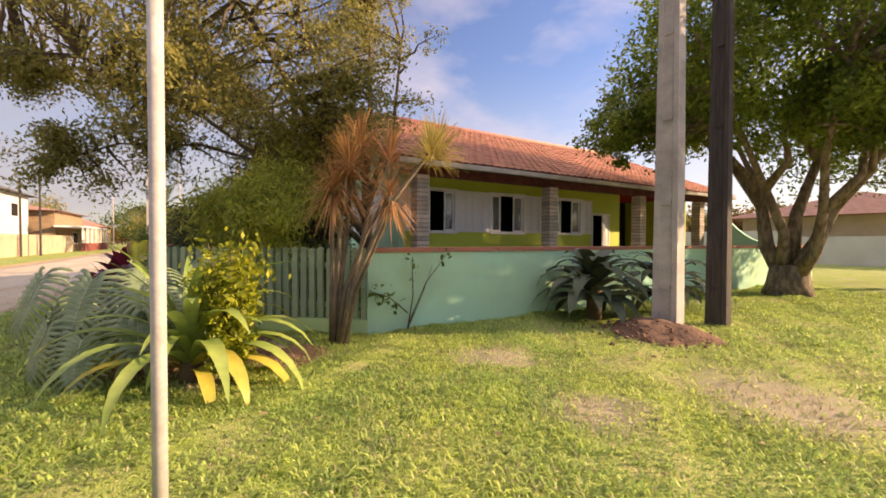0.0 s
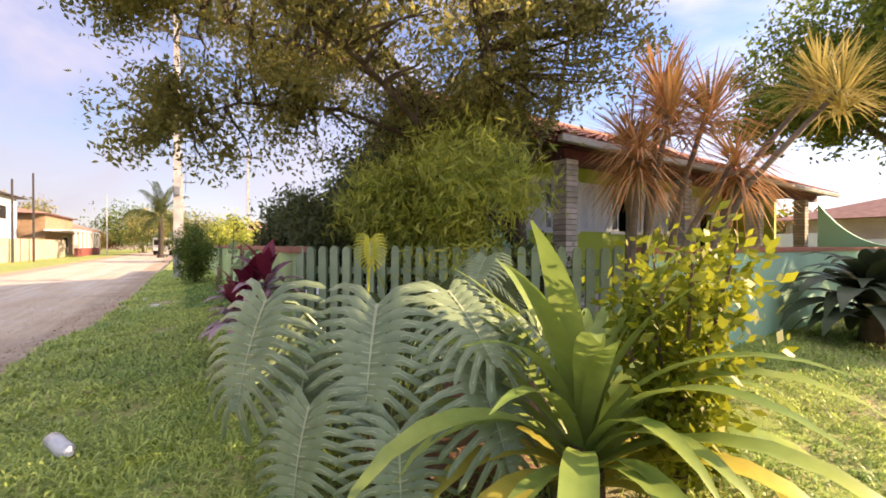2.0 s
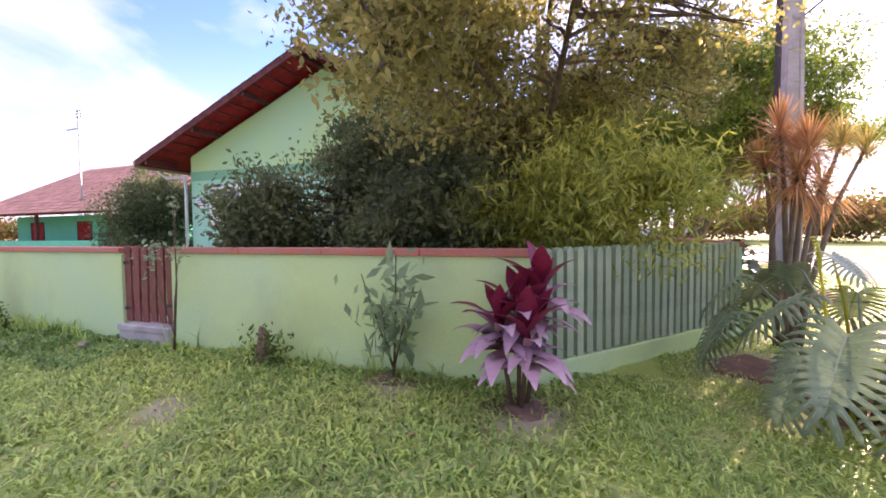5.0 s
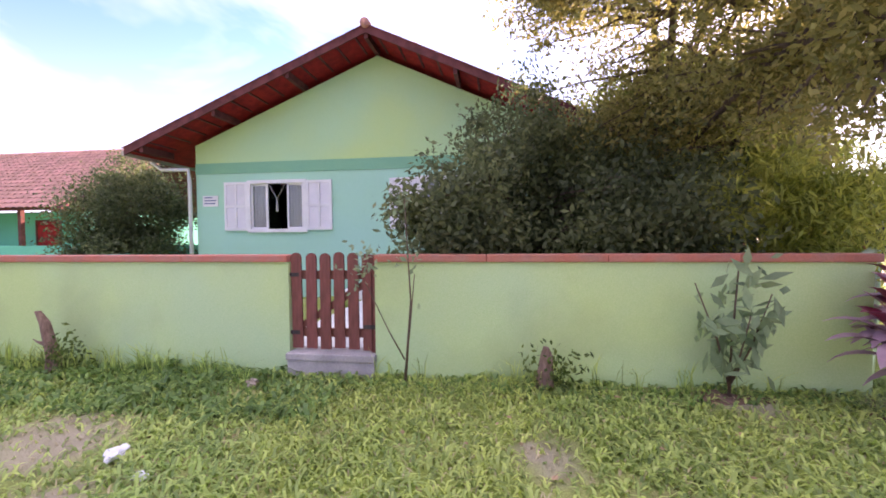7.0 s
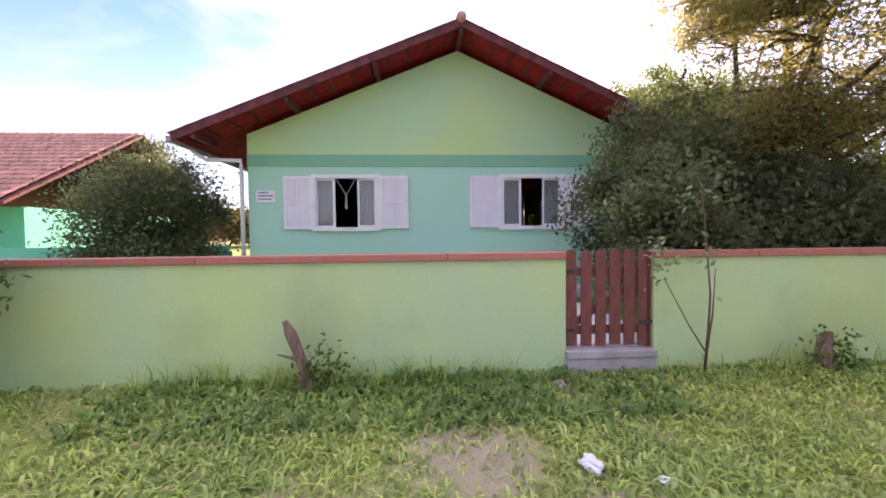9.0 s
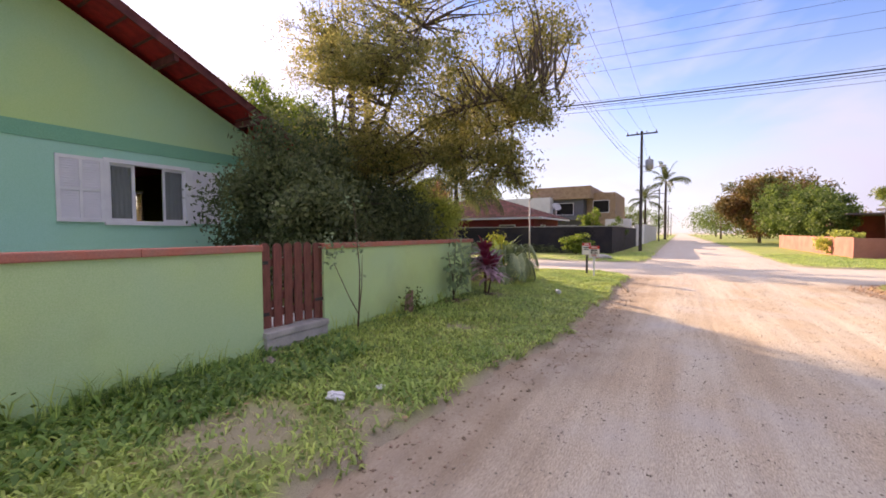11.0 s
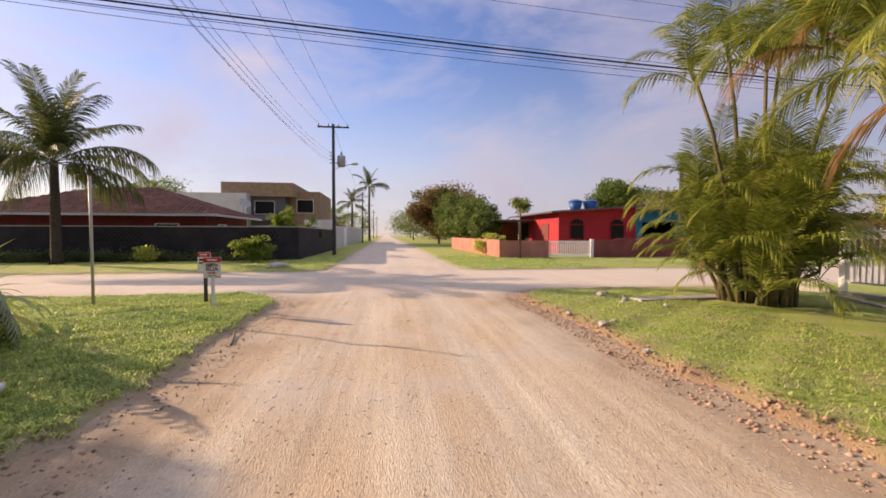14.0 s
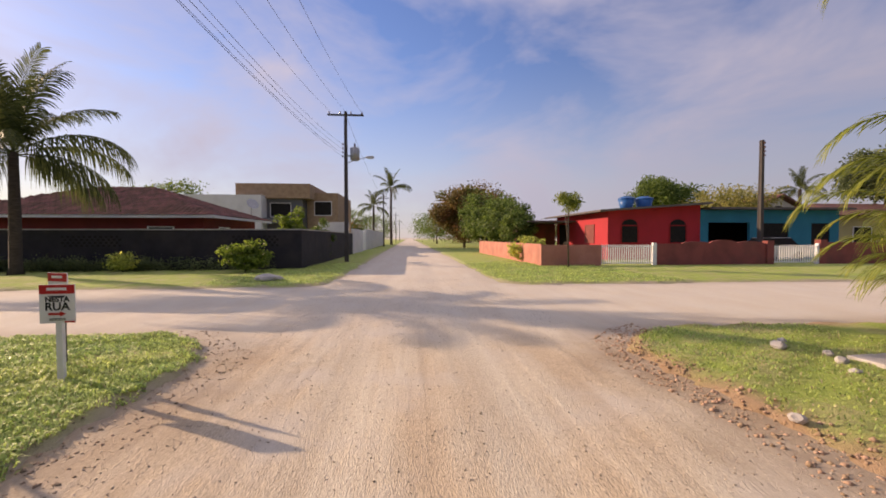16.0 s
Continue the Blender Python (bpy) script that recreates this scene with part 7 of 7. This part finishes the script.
hip_roof("roof", -51, -40.7, -27, -15.2, 6.22, 7.6, 3.5, M_FIBRE, l3)
opening(l3, "+y", -47, -45.2, 3.9, 5.2, -16.0)
opening(l3, "+x", -20, -18.4, 3.9, 5.2, -41.5)
opening(l3, "+x", -24, -22.4, 1.0, 2.3, -41.5)
garden_wall("wall_beige", [(-51.0, -28.0, -12.6, -12.4, -0.1, 1.9)], M_BEIGE, "beige plastered street wall")
l4 = plain_house("house", -88, -74, -26, -14.5, 3.6, M_BEIGE, "orange-beige house farther along the street")
hip_roof("roof", -89, -73, -27, -13.8, 3.62, 5.4, 4.5, M_TILE_OLD, l4)
opening(l4, "+x", -22, -20, 1.0, 2.2, -74)
l5 = plain_house("house", -62, -50, 4.5, 10.0, 3.2, M_WINE, "red-roofed house behind the verge")
hip_roof("roof", -63, -49, 4.0, 11, 3.22, 4.8, 3.2, M_TILE_OLD, l5, "x")
M_TEAL = mat("teal_truck_paint", (0.05, 0.30, 0.30), rough=0.4, bump=0)
tk = empty("truck", pose(-60, -3.9, 0.0), "teal box truck parked far along the street", "truck")
part("box_body", boxes((-4.5, 0, -1.1, 1.1, 0.9, 3.2), bevel=0.05), M_TEAL, tk)
part("cab", boxes((0.05, 1.8, -1.05, 1.05, 0.6, 2.4), bevel=0.15), M_WHITE, tk)
part("windscreen", boxes((1.79, 1.815, -0.9, 0.9, 1.4, 2.1)), M_DARK, tk)
for x in (-3.4, 1.0):
    for y in (-1.0, 0.8):
        bm = bmesh.new()
        tube(bm, [(x, y, 0.45), (x, y + 0.25, 0.45)], 0.45, 14)
        part("wheel", bm, M_CABLE, tk)

# parked car behind the front wall of the blue house
car = empty("car", pose(29.3, -27.3, 0.05, 0, 0, 90), "pale silver car parked behind the low wall", "car")
M_CARP = mat("silver_car_paint", (0.5, 0.52, 0.55), (0.48, 0.5, 0.53), rough=0.3, metal=0.3, bump=0)
part("body", extrude_poly([(-2.0, 0.3), (2.0, 0.3), (2.05, 0.75), (1.2, 0.92), (-1.9, 0.95), (-2.05, 0.7)], "y", -0.82, 0.82), M_CARP, car)
part("cabin", extrude_poly([(-1.5, 0.94), (0.95, 0.92), (0.35, 1.42), (-0.9, 1.45)], "y", -0.72, 0.72), M_DARK, car, "dark car windows")
part("car_roof", boxes((-0.92, 0.36, -0.7, 0.7, 1.43, 1.47), bevel=0.015), M_CARP, car)
for x in (-1.3, 1.25):
    for y in (-0.84, 0.66):
        bm = bmesh.new()
        tube(bm, [(x, y, 0.32), (x, y + 0.18, 0.32)], 0.32, 14)
        part("wheel", bm, M_CABLE, car)

# tree belt and low walls that close the view beyond the houses
for a0, a1, R, n in ((0, 55, 95, 26), (55, 125, 70, 34), (125, 180, 100, 26), (180, 245, 110, 28), (245, 300, 85, 26), (300, 360, 110, 28)):
    pts = []
    for i in range(n):
        a = radians(a0 + (a1 - a0) * (i + random.random()) / n)
        r = R * random.uniform(0.9, 1.25)
        if abs(r * math.sin(a) + 5.5) < 9 or abs(r * math.cos(a) - 16) < 7:
            continue
        c = np.array((r * math.cos(a), r * math.sin(a), random.uniform(2.2, 4.0)))
        pts.append(c + rng.normal(size=(2200, 3)) * np.array((2.4, 2.4, 1.1)))
    pts = np.concatenate(pts)
    V, F = leaf_cloud(pts[pts[:, 2] > 0], None, 0.5, 0.7)
    tagged(new("tree_belt", mesh_np("tree_belt", V, F, M_LEAF_FAR)), "distant belt of mixed green trees", "trees", kind="stuff")
nwall = garden_wall("wall_far_north", [(2.0, 12.6, 32.0, 32.2, -0.1, 1.8), (-14, 2.0, 32.0, 32.2, -0.1, 2.2)], M_RENDERW, "pale wall along the next plot")
nh = plain_house("house", -2, 9, 36, 46, 3.2, M_BEIGE, "pale low house on the next plot")
hip_roof("roof", -3, 10, 35, 47, 3.22, 5.0, 5, M_TILE_OLD, nh)
opening(nh, "+x", 38, 39.5, 1.0, 2.2, 9.0)
for k in range(14):
    part("slat", boxes((12.65, 12.7, 32.0 + k * 0.4, 32.3 + k * 0.4, 0, 1.7)), M_FENCE, nwall)

# ---- grass, stones and litter ----


def on_block(x, y, blk):
    return lawn_sd(x, y, *blk)


def grass(name, blk, x0, x1, y0, y1, per_m2, hgt, label, holes=(), material=M_GRASS):
    n = int((x1 - x0) * (y1 - y0) * per_m2)
    x, y = rng.uniform(x0, x1, n), rng.uniform(y0, y1, n)
    sd = on_block(x, y, blk)
    ok = sd > (0.34 if blk is SW else 0.16) + 0.12 * vnoise(x, y, 3.0, 9.0)
    if blk is NW:
        ok &= ~((y > 0) & (x < 4.87)) & ~((x < 7.2) & (y > 2.75)) & ~((x > 4.86) & (x < 7.21) & (y - (x - 4.87) * 1.18 > -0.02))
    dens = vnoise(x, y, 1.1, 8.0) * 0.6 + vnoise(x, y, 3.3, 2.0) * 0.4
    ok &= dens > rng.uniform(-1.5, 0.1, n) * 0.8
    for hx, hy, hr in holes:
        ok &= (np.hypot(x - hx, y - hy) > hr * rng.uniform(0.3, 1.15, n)) | (rng.random(n) < 0.15)
    x, y, dens = x[ok], y[ok], dens[ok]
    n = len(x)
    z = lawn_height(x, y, blk) - 0.008
    a = rng.uniform(0, 2 * np.pi, n)
    L = hgt * rng.uniform(0.5, 1.3, n) * (1 + 0.5 * np.clip(dens, -0.6, 1))
    lean = rng.uniform(0.7, 1.8, n)
    w = rng.uniform(0.006, 0.0145, n) * (hgt / 0.085) ** 1.2
    dx, dy = np.cos(a), np.sin(a)
    p = np.stack([x, y, z], 1)
    s = np.stack([-dy * w, dx * w, 0 * w], 1)
    m = p + np.stack([dx * L * 0.35 * lean, dy * L * 0.35 * lean, L * 0.62], 1)
    e = p + np.stack([dx * L * lean, dy * L * lean, L * np.clip(1.15 - 0.55 * lean, 0.1, 1)], 1)
    V = np.stack([p - s, p + s, m + s * 0.8, m - s * 0.8, e], 1).reshape(-1, 3)
    b = np.arange(n)[:, None] * 5
    F = np.concatenate([b + np.array([[0, 1, 2]]), b + np.array([[0, 2, 3]]), b + np.array([[3, 2, 4]])])
    return tagged(new(name, mesh_np(name, V, F, material)), label, "grass", kind="stuff")


grass("grass", NW, -4.6, 5.5, -3.0, 0.6, 1250, 0.085, "short green lawn grass", BARE)
grass("grass", NW, 5.5, 13.0, -3.0, 0.6, 1900, 0.062, "short green lawn grass", BARE)
grass("grass", NW, 6.0, 13.0, 0.6, 4.5, 1900, 0.055, "short green lawn grass", BARE)
grass("grass", NW, 7.2, 13.0, 4.5, 16.0, 600, 0.06, "short green lawn grass", BARE)
grass("grass", NW, -16, -4.6, -3.0, 0.0, 420, 0.08, "short green lawn grass")
grass("grass", SW, 0.5, 13.2, -12.2, -8.2, 420, 0.055, "short sunlit lawn grass")
grass("grass", NE, 19.0, 30.0, -3.0, 1.5, 160, 0.08, "short sunlit verge grass")
grass("grass", SE, 19.0, 30.0, -15.0, -8.0, 160, 0.09, "short sunlit verge grass")

M_STRAW = mat("dry_straw_blade", (0.58, 0.50, 0.30), (0.42, 0.36, 0.20), rough=0.8, scale=0.9, fine=20, bump=0, island=0.3, translucent=0.25)
M_GRASS_DEEP = mat("deep_green_grass_blade", (0.22, 0.37, 0.10), (0.15, 0.27, 0.07), rough=0.5, scale=0.9, fine=20, bump=0, island=0.4, translucent=0.45, spec=0.5)
grass("dry_grass", NW, -4.6, 5.5, -2.9, 0.0, 330, 0.05, "dry straw-coloured grass among the lawn", material=M_STRAW)
grass("dry_grass", NW, 7.5, 13.0, -2.4, 7.5, 200, 0.045, "dry straw-coloured grass among the lawn", material=M_STRAW)
grass("dry_grass", SW, 0.5, 13.2, -12.2, -8.2, 110, 0.05, "dry straw-coloured grass among the lawn", material=M_STRAW)
grass("grass", NW, -4.6, 0.3, -1.0, -0.02, 480, 0.13, "lush deep green grass along the wall foot", material=M_GRASS_DEEP)
grass("grass", NW, 0.3, 4.7, -0.45, -0.02, 260, 0.10, "lush deep green grass along the wall foot", material=M_GRASS_DEEP)

# taller tufts along the foot of the street wall
tx = np.concatenate([rng.uniform(-4.6, -0.5, 42), rng.uniform(0.5, 4.5, 26), rng.uniform(-4.6, -1.2, 40)])
ty = rng.uniform(-0.28, -0.04, len(tx))
V, F, M_ = [], [], 0
for x, y in zip(tx, ty):
    z = lawn_z(x, y)
    for k in range(int(rng.integers(4, 10))):
        a, L = rng.uniform(0, 6.28), rng.uniform(0.10, 0.34)
        ln_ = rng.uniform(0.2, 0.9)
        w = rng.uniform(0.004, 0.008)
        p = np.array((x + rng.normal() * 0.03, y + rng.normal() * 0.02, z))
        d_ = np.array((math.cos(a), math.sin(a) * 0.6, 0))
        s_ = np.array((-d_[1], d_[0], 0)) * w
        m_ = p + d_ * L * 0.3 * ln_ + np.array((0, 0, L * 0.6))
        e_ = p + d_ * L * ln_ + np.array((0, 0, L * (1.1 - 0.45 * ln_)))
        b = len(V)
        V += [p - s_, p + s_, m_ + s_, m_ - s_, e_ + s_ * 0.2, e_ - s_ * 0.2]
        F += [(b, b + 1, b + 2, b + 3), (b + 3, b + 2, b + 4, b + 5)]
tagged(new("grass_tufts", mesh_np("grass_tufts", V, F, M_GRASS)), "taller grass tufts along the wall foot", "grass", kind="stuff")


def pebbles(name, n, zone, smin, smax, zf, material, label):
    """Loose stones as squashed lumps."""
    x, y = zone(n)
    base = np.array([(1, 0, 0), (-1, 0, 0), (0, 1, 0), (0, -1, 0), (0, 0, 0.7), (0, 0, -0.5)], float)
    tri = np.array([(0, 2, 4), (2, 1, 4), (1, 3, 4), (3, 0, 4), (2, 0, 5), (1, 2, 5), (3, 1, 5), (0, 3, 5)])
    n = len(x)
    s = (smin + (smax - smin) * rng.power(0.35, n))[:, None, None]
    V = base[None] * s * rng.uniform(0.6, 1.4, (n, 6, 1))
    a = rng.uniform(0, 6.28, n)
    c, si = np.cos(a)[:, None], np.sin(a)[:, None]
    V = np.stack([V[..., 0] * c - V[..., 1] * si, V[..., 0] * si + V[..., 1] * c, V[..., 2]], -1)
    V[..., 0] += x[:, None]
    V[..., 1] += y[:, None]
    V[..., 2] += zf(x, y)[:, None]
    F = (tri[None] + (np.arange(n) * 6)[:, None, None]).reshape(-1, 3)
    return tagged(new(name, mesh_np(name, V.reshape(-1, 3), F, material)), label, "stones", kind="stuff")


M_PEB = mat("grey_tan_pebble", (0.42, 0.36, 0.29), (0.28, 0.23, 0.18), rough=0.95, scale=8, fine=40, bump=0.2, island=0.35)
M_CLOD_DARK = mat("dark_damp_clod", (0.36, 0.27, 0.19), (0.26, 0.19, 0.135), rough=1.0, scale=8, fine=40, bump=0.3, island=0.35)
M_CLOD = mat("reddish_dry_clod", (0.42, 0.29, 0.20), (0.32, 0.21, 0.14), rough=1.0, scale=8, fine=40, bump=0.3, island=0.3)
pebbles("road_gravel", 42000, lambda n: (rng.uniform(-6, 22, n), rng.uniform(-8.2, -2.7, n)), 0.003, 0.012, road_z, M_PEB, "loose gravel on the dirt road")


def edge_zone(n, blk, x0, x1, y0, y1, lo, hi):
    x, y = rng.uniform(x0, x1, n * 6), rng.uniform(y0, y1, n * 6)
    sd = on_block(x, y, blk)
    ok = (sd > lo) & (sd < hi)
    return x[ok], y[ok]


pebbles("edge_clods", 2600, lambda n: edge_zone(n, SW, -2, 14, -9.4, -7.4, -0.3, 0.45), 0.005, 0.034, lambda x, y: np.maximum(road_z(x, y), lawn_height(x, y, SW)), M_CLOD, "crumbled reddish clods along the lawn edge")
pebbles("edge_clods", 1700, lambda n: edge_zone(n, NW, -5, 14, -3.6, -1.4, -0.45, 0.22), 0.004, 0.024, lambda x, y: np.maximum(road_z(x, y), lawn_height(x, y, NW)), M_CLOD_DARK, "crumbled dark soil along the lawn edge")

# soil mound round the concrete post
ms = bmesh.new()
rings = 8
prev = None
for i in range(rings + 1):
    r = 0.8 * i / rings
    row = []
    for k in range(28):
        a = 2 * math.pi * k / 28
        x, y = 9.3 + r * math.cos(a) * (1 + 0.15 * math.sin(3 * a)), 6.35 + r * math.sin(a) * 0.85
        h = 0.22 * (1 - (i / rings) ** 1.3) - 0.03 * (i == rings)
        row.append(ms.verts.new((x, y, lawn_z(x, y) + h + 0.05 * noise.noise(Vector((x * 5, y * 5, 0))) * (i < rings))))
    if prev:
        for k in range(28):
            ms.faces.new((prev[k], prev[(k + 1) % 28], row[(k + 1) % 28], row[k]))
    prev = row
bmesh.ops.remove_doubles(ms, verts=ms.verts, dist=0.003)
tagged(part("soil_mound", ms, M_SOIL, None, smooth=True), "mound of reddish dug soil at the post foot", "soil", kind="stuff")
pebbles("mound_clods", 300, lambda n: (9.3 + rng.normal(size=n) * 0.45, 6.2 + rng.normal(size=n) * 0.4), 0.01, 0.05, lambda x, y: lawn_height(x, y, NW) + 0.2 * np.clip(1 - np.hypot(x - 9.3, y - 6.35) / 1.1, 0, 1), M_SOIL, "loose soil clods on the mound")

def soil_bed(x, y, rx, ry, h):
    """A low uneven bed of dark soil under planting."""
    bm = bmesh.new()
    prev = None
    for i in range(7):
        r = 1e-3 + i / 6
        row = []
        for k in range(22):
            a = 2 * math.pi * k / 22
            px_, py_ = x + r * rx * math.cos(a) * (1 + 0.16 * math.sin(3 * a + x)), y + r * ry * math.sin(a) * (1 + 0.12 * math.sin(4 * a + y))
            up = h * (1 - (i / 6) ** 2) + 0.03 * noise.noise(Vector((px_ * 7, py_ * 7, 0))) - (0.05 if i == 6 else 0)
            row.append(bm.verts.new((px_, py_, lawn_z(px_, py_) + up)))
        if prev:
            for k in range(22):
                bm.faces.new((prev[k], prev[(k + 1) % 22], row[(k + 1) % 22], row[k]))
        prev = row
    tagged(part("soil_bed", bm, M_SOIL, None, smooth=True), "dark bare soil under the planting", "soil", kind="stuff")


for row in ((6.85, 1.15, 0.62, 0.5, 0.04), (7.4, 0.35, 0.75, 0.6, 0.05), (7.75, 1.45, 0.5, 0.6, 0.04), (4.8, -0.4, 0.3, 0.22, 0.03), (3.62, -0.24, 0.36, 0.16, 0.03)):
    soil_bed(*row)

# fallen leaves
nl = 420
lx, ly = np.concatenate([rng.uniform(6, 12.8, 260), rng.uniform(-4, 5, 160)]), np.concatenate([rng.uniform(-1.0, 7.5, 260), rng.uniform(-2.4, -0.1, 160)])
lz = lawn_height(lx, ly, NW) + 0.04
pts = np.stack([lx, ly, lz], 1)
V, F = leaf_cloud(pts, None, 0.06, 0.6, 0.0)
V = V.reshape(-1, 4, 3)
V[:, :, 2] = V.mean(1)[:, None, 2] + (V[:, :, 2] - V.mean(1)[:, None, 2]) * 0.25
M_DEAD = mat("dry_fallen_leaf", (0.42, 0.30, 0.17), (0.28, 0.18, 0.10), rough=0.9, scale=8, bump=0, island=0.4)
keep_ = ~((lx < 7.3) & (ly > -0.1)) & (on_block(lx, ly, NW) > 0.1)
tagged(new("fallen_leaves", mesh_np("fallen_leaves", V[keep_].reshape(-1, 3), np.arange(4 * keep_.sum()).reshape(-1, 4), M_DEAD)), "dry brown leaves fallen on the lawn", "leaves", kind="stuff")


def crumple(name, x, y, size, label, category, material, flat=0.5):
    bm = bmesh.new()
    bmesh.ops.create_icosphere(bm, subdivisions=3, radius=size, matrix=Matrix.Diagonal((1.2, 0.8, flat, 1)))
    for v in bm.verts:
        v.co += v.co.normalized() * noise.noise(v.co / size * 2.2 + Vector((x, y, 0))) * size * 0.55
    o = part(name, bm, material)
    o.matrix_basis = pose(x, y, lawn_z(x, y) + size * flat * 0.7 + 0.03, 0, 0, random.uniform(0, 180))
    return tagged(o, label, category)


M_PAPER = mat("crumpled_white_paper", (0.78, 0.78, 0.80), (0.7, 0.7, 0.72), rough=0.8, scale=20, bump=0.2)
crumple("paper_scrap", -0.88, -1.54, 0.07, "crumpled white paper scrap on the grass", "litter", M_PAPER)
crumple("paper_scrap", -0.5, -1.74, 0.045, "small white paper scrap on the grass", "litter", M_PAPER, 0.35)
crumple("paper_scrap", -2.55, -1.85, 0.05, "small white paper scrap in the grass", "litter", M_PAPER, 0.4)
crumple("stone", -0.66, -0.35, 0.06, "pale stone at the wall foot", "stone", M_PEB)
bt = empty("plastic_bottle", pose(6.1, -1.64, lawn_z(6.1, -1.64) + 0.065, 0, 0, 25), "clear crushed plastic bottle lying on the lawn", "bottle")
bm = bmesh.new()
tube(bm, [(-0.16, 0, 0), (-0.15, 0, 0), (-0.05, 0, 0.004), (0.06, 0, -0.004), (0.11, 0, 0), (0.15, 0, 0)], [0.02, 0.05, 0.048, 0.05, 0.045, 0.018], 12)
M_PET = mat("cloudy_clear_plastic", (0.62, 0.64, 0.66), (0.55, 0.57, 0.6), rough=0.2, bump=0.1, scale=20)
part("bottle_body", bm, M_PET, bt, smooth=True)
bm = bmesh.new()
tube(bm, [(0.15, 0, 0), (0.175, 0, 0)], 0.018, 10)
part("cap", bm, M_WHITE, bt)


def rubble(x, y, s, blk=SW):
    bm = bmesh.new()
    bmesh.ops.create_icosphere(bm, subdivisions=2, radius=s, matrix=Matrix.Diagonal((1.2, 0.9, 0.7, 1)))
    for v in bm.verts:
        v.co += v.co.normalized() * noise.noise(v.co / s * 1.7 + Vector((x * 3, y, 0))) * s * 0.4
    o = part("rubble_stone", bm, M_CONC)
    o.matrix_basis = pose(x, y, float(lawn_height(np.array(x), np.array(y), blk)) + s * 0.35, 0, 0, random.uniform(0, 180))
    tagged(o, "grey rubble stone lying on the lawn", "stone", "rubble on the lawn")


for x, y, s in ((10.6, -10.6, 0.075), (11.15, -10.3, 0.09), (10.9, -10.75, 0.06), (11.4, -10.6, 0.055), (10.2, -10.3, 0.05), (9.6, -10.9, 0.06), (8.2, -8.7, 0.085), (8.4, -9.0, 0.05), (9.2, -8.55, 0.06), (3.2, -8.35, 0.05), (1.9, -8.3, 0.06), (5.6, -8.35, 0.045), (6.8, -8.5, 0.05)):
    rubble(x, y, s)
sl_ = part("concrete_slab", boxes((-0.2, 0.2, -1.3, 1.2, -0.04, 0.05), bevel=0.012), M_CONC)
sl_.matrix_basis = pose(10.6, -12.0, float(lawn_height(np.array(10.6), np.array(-12.0), SW)) - 0.025, 0, 0, 4)
tagged(sl_, "pale sandy concrete slab lying in the lawn", "slab")
br_ = bmesh.new()
tube(br_, [(8.0, -2.95, -0.02), (8.4, -2.85, -0.012), (8.9, -2.7, 0.03)], [0.018, 0.015, 0.008], 6)
tagged(part("fallen_branch", br_, M_STEM), "pale fallen branch at the lawn edge", "branch")
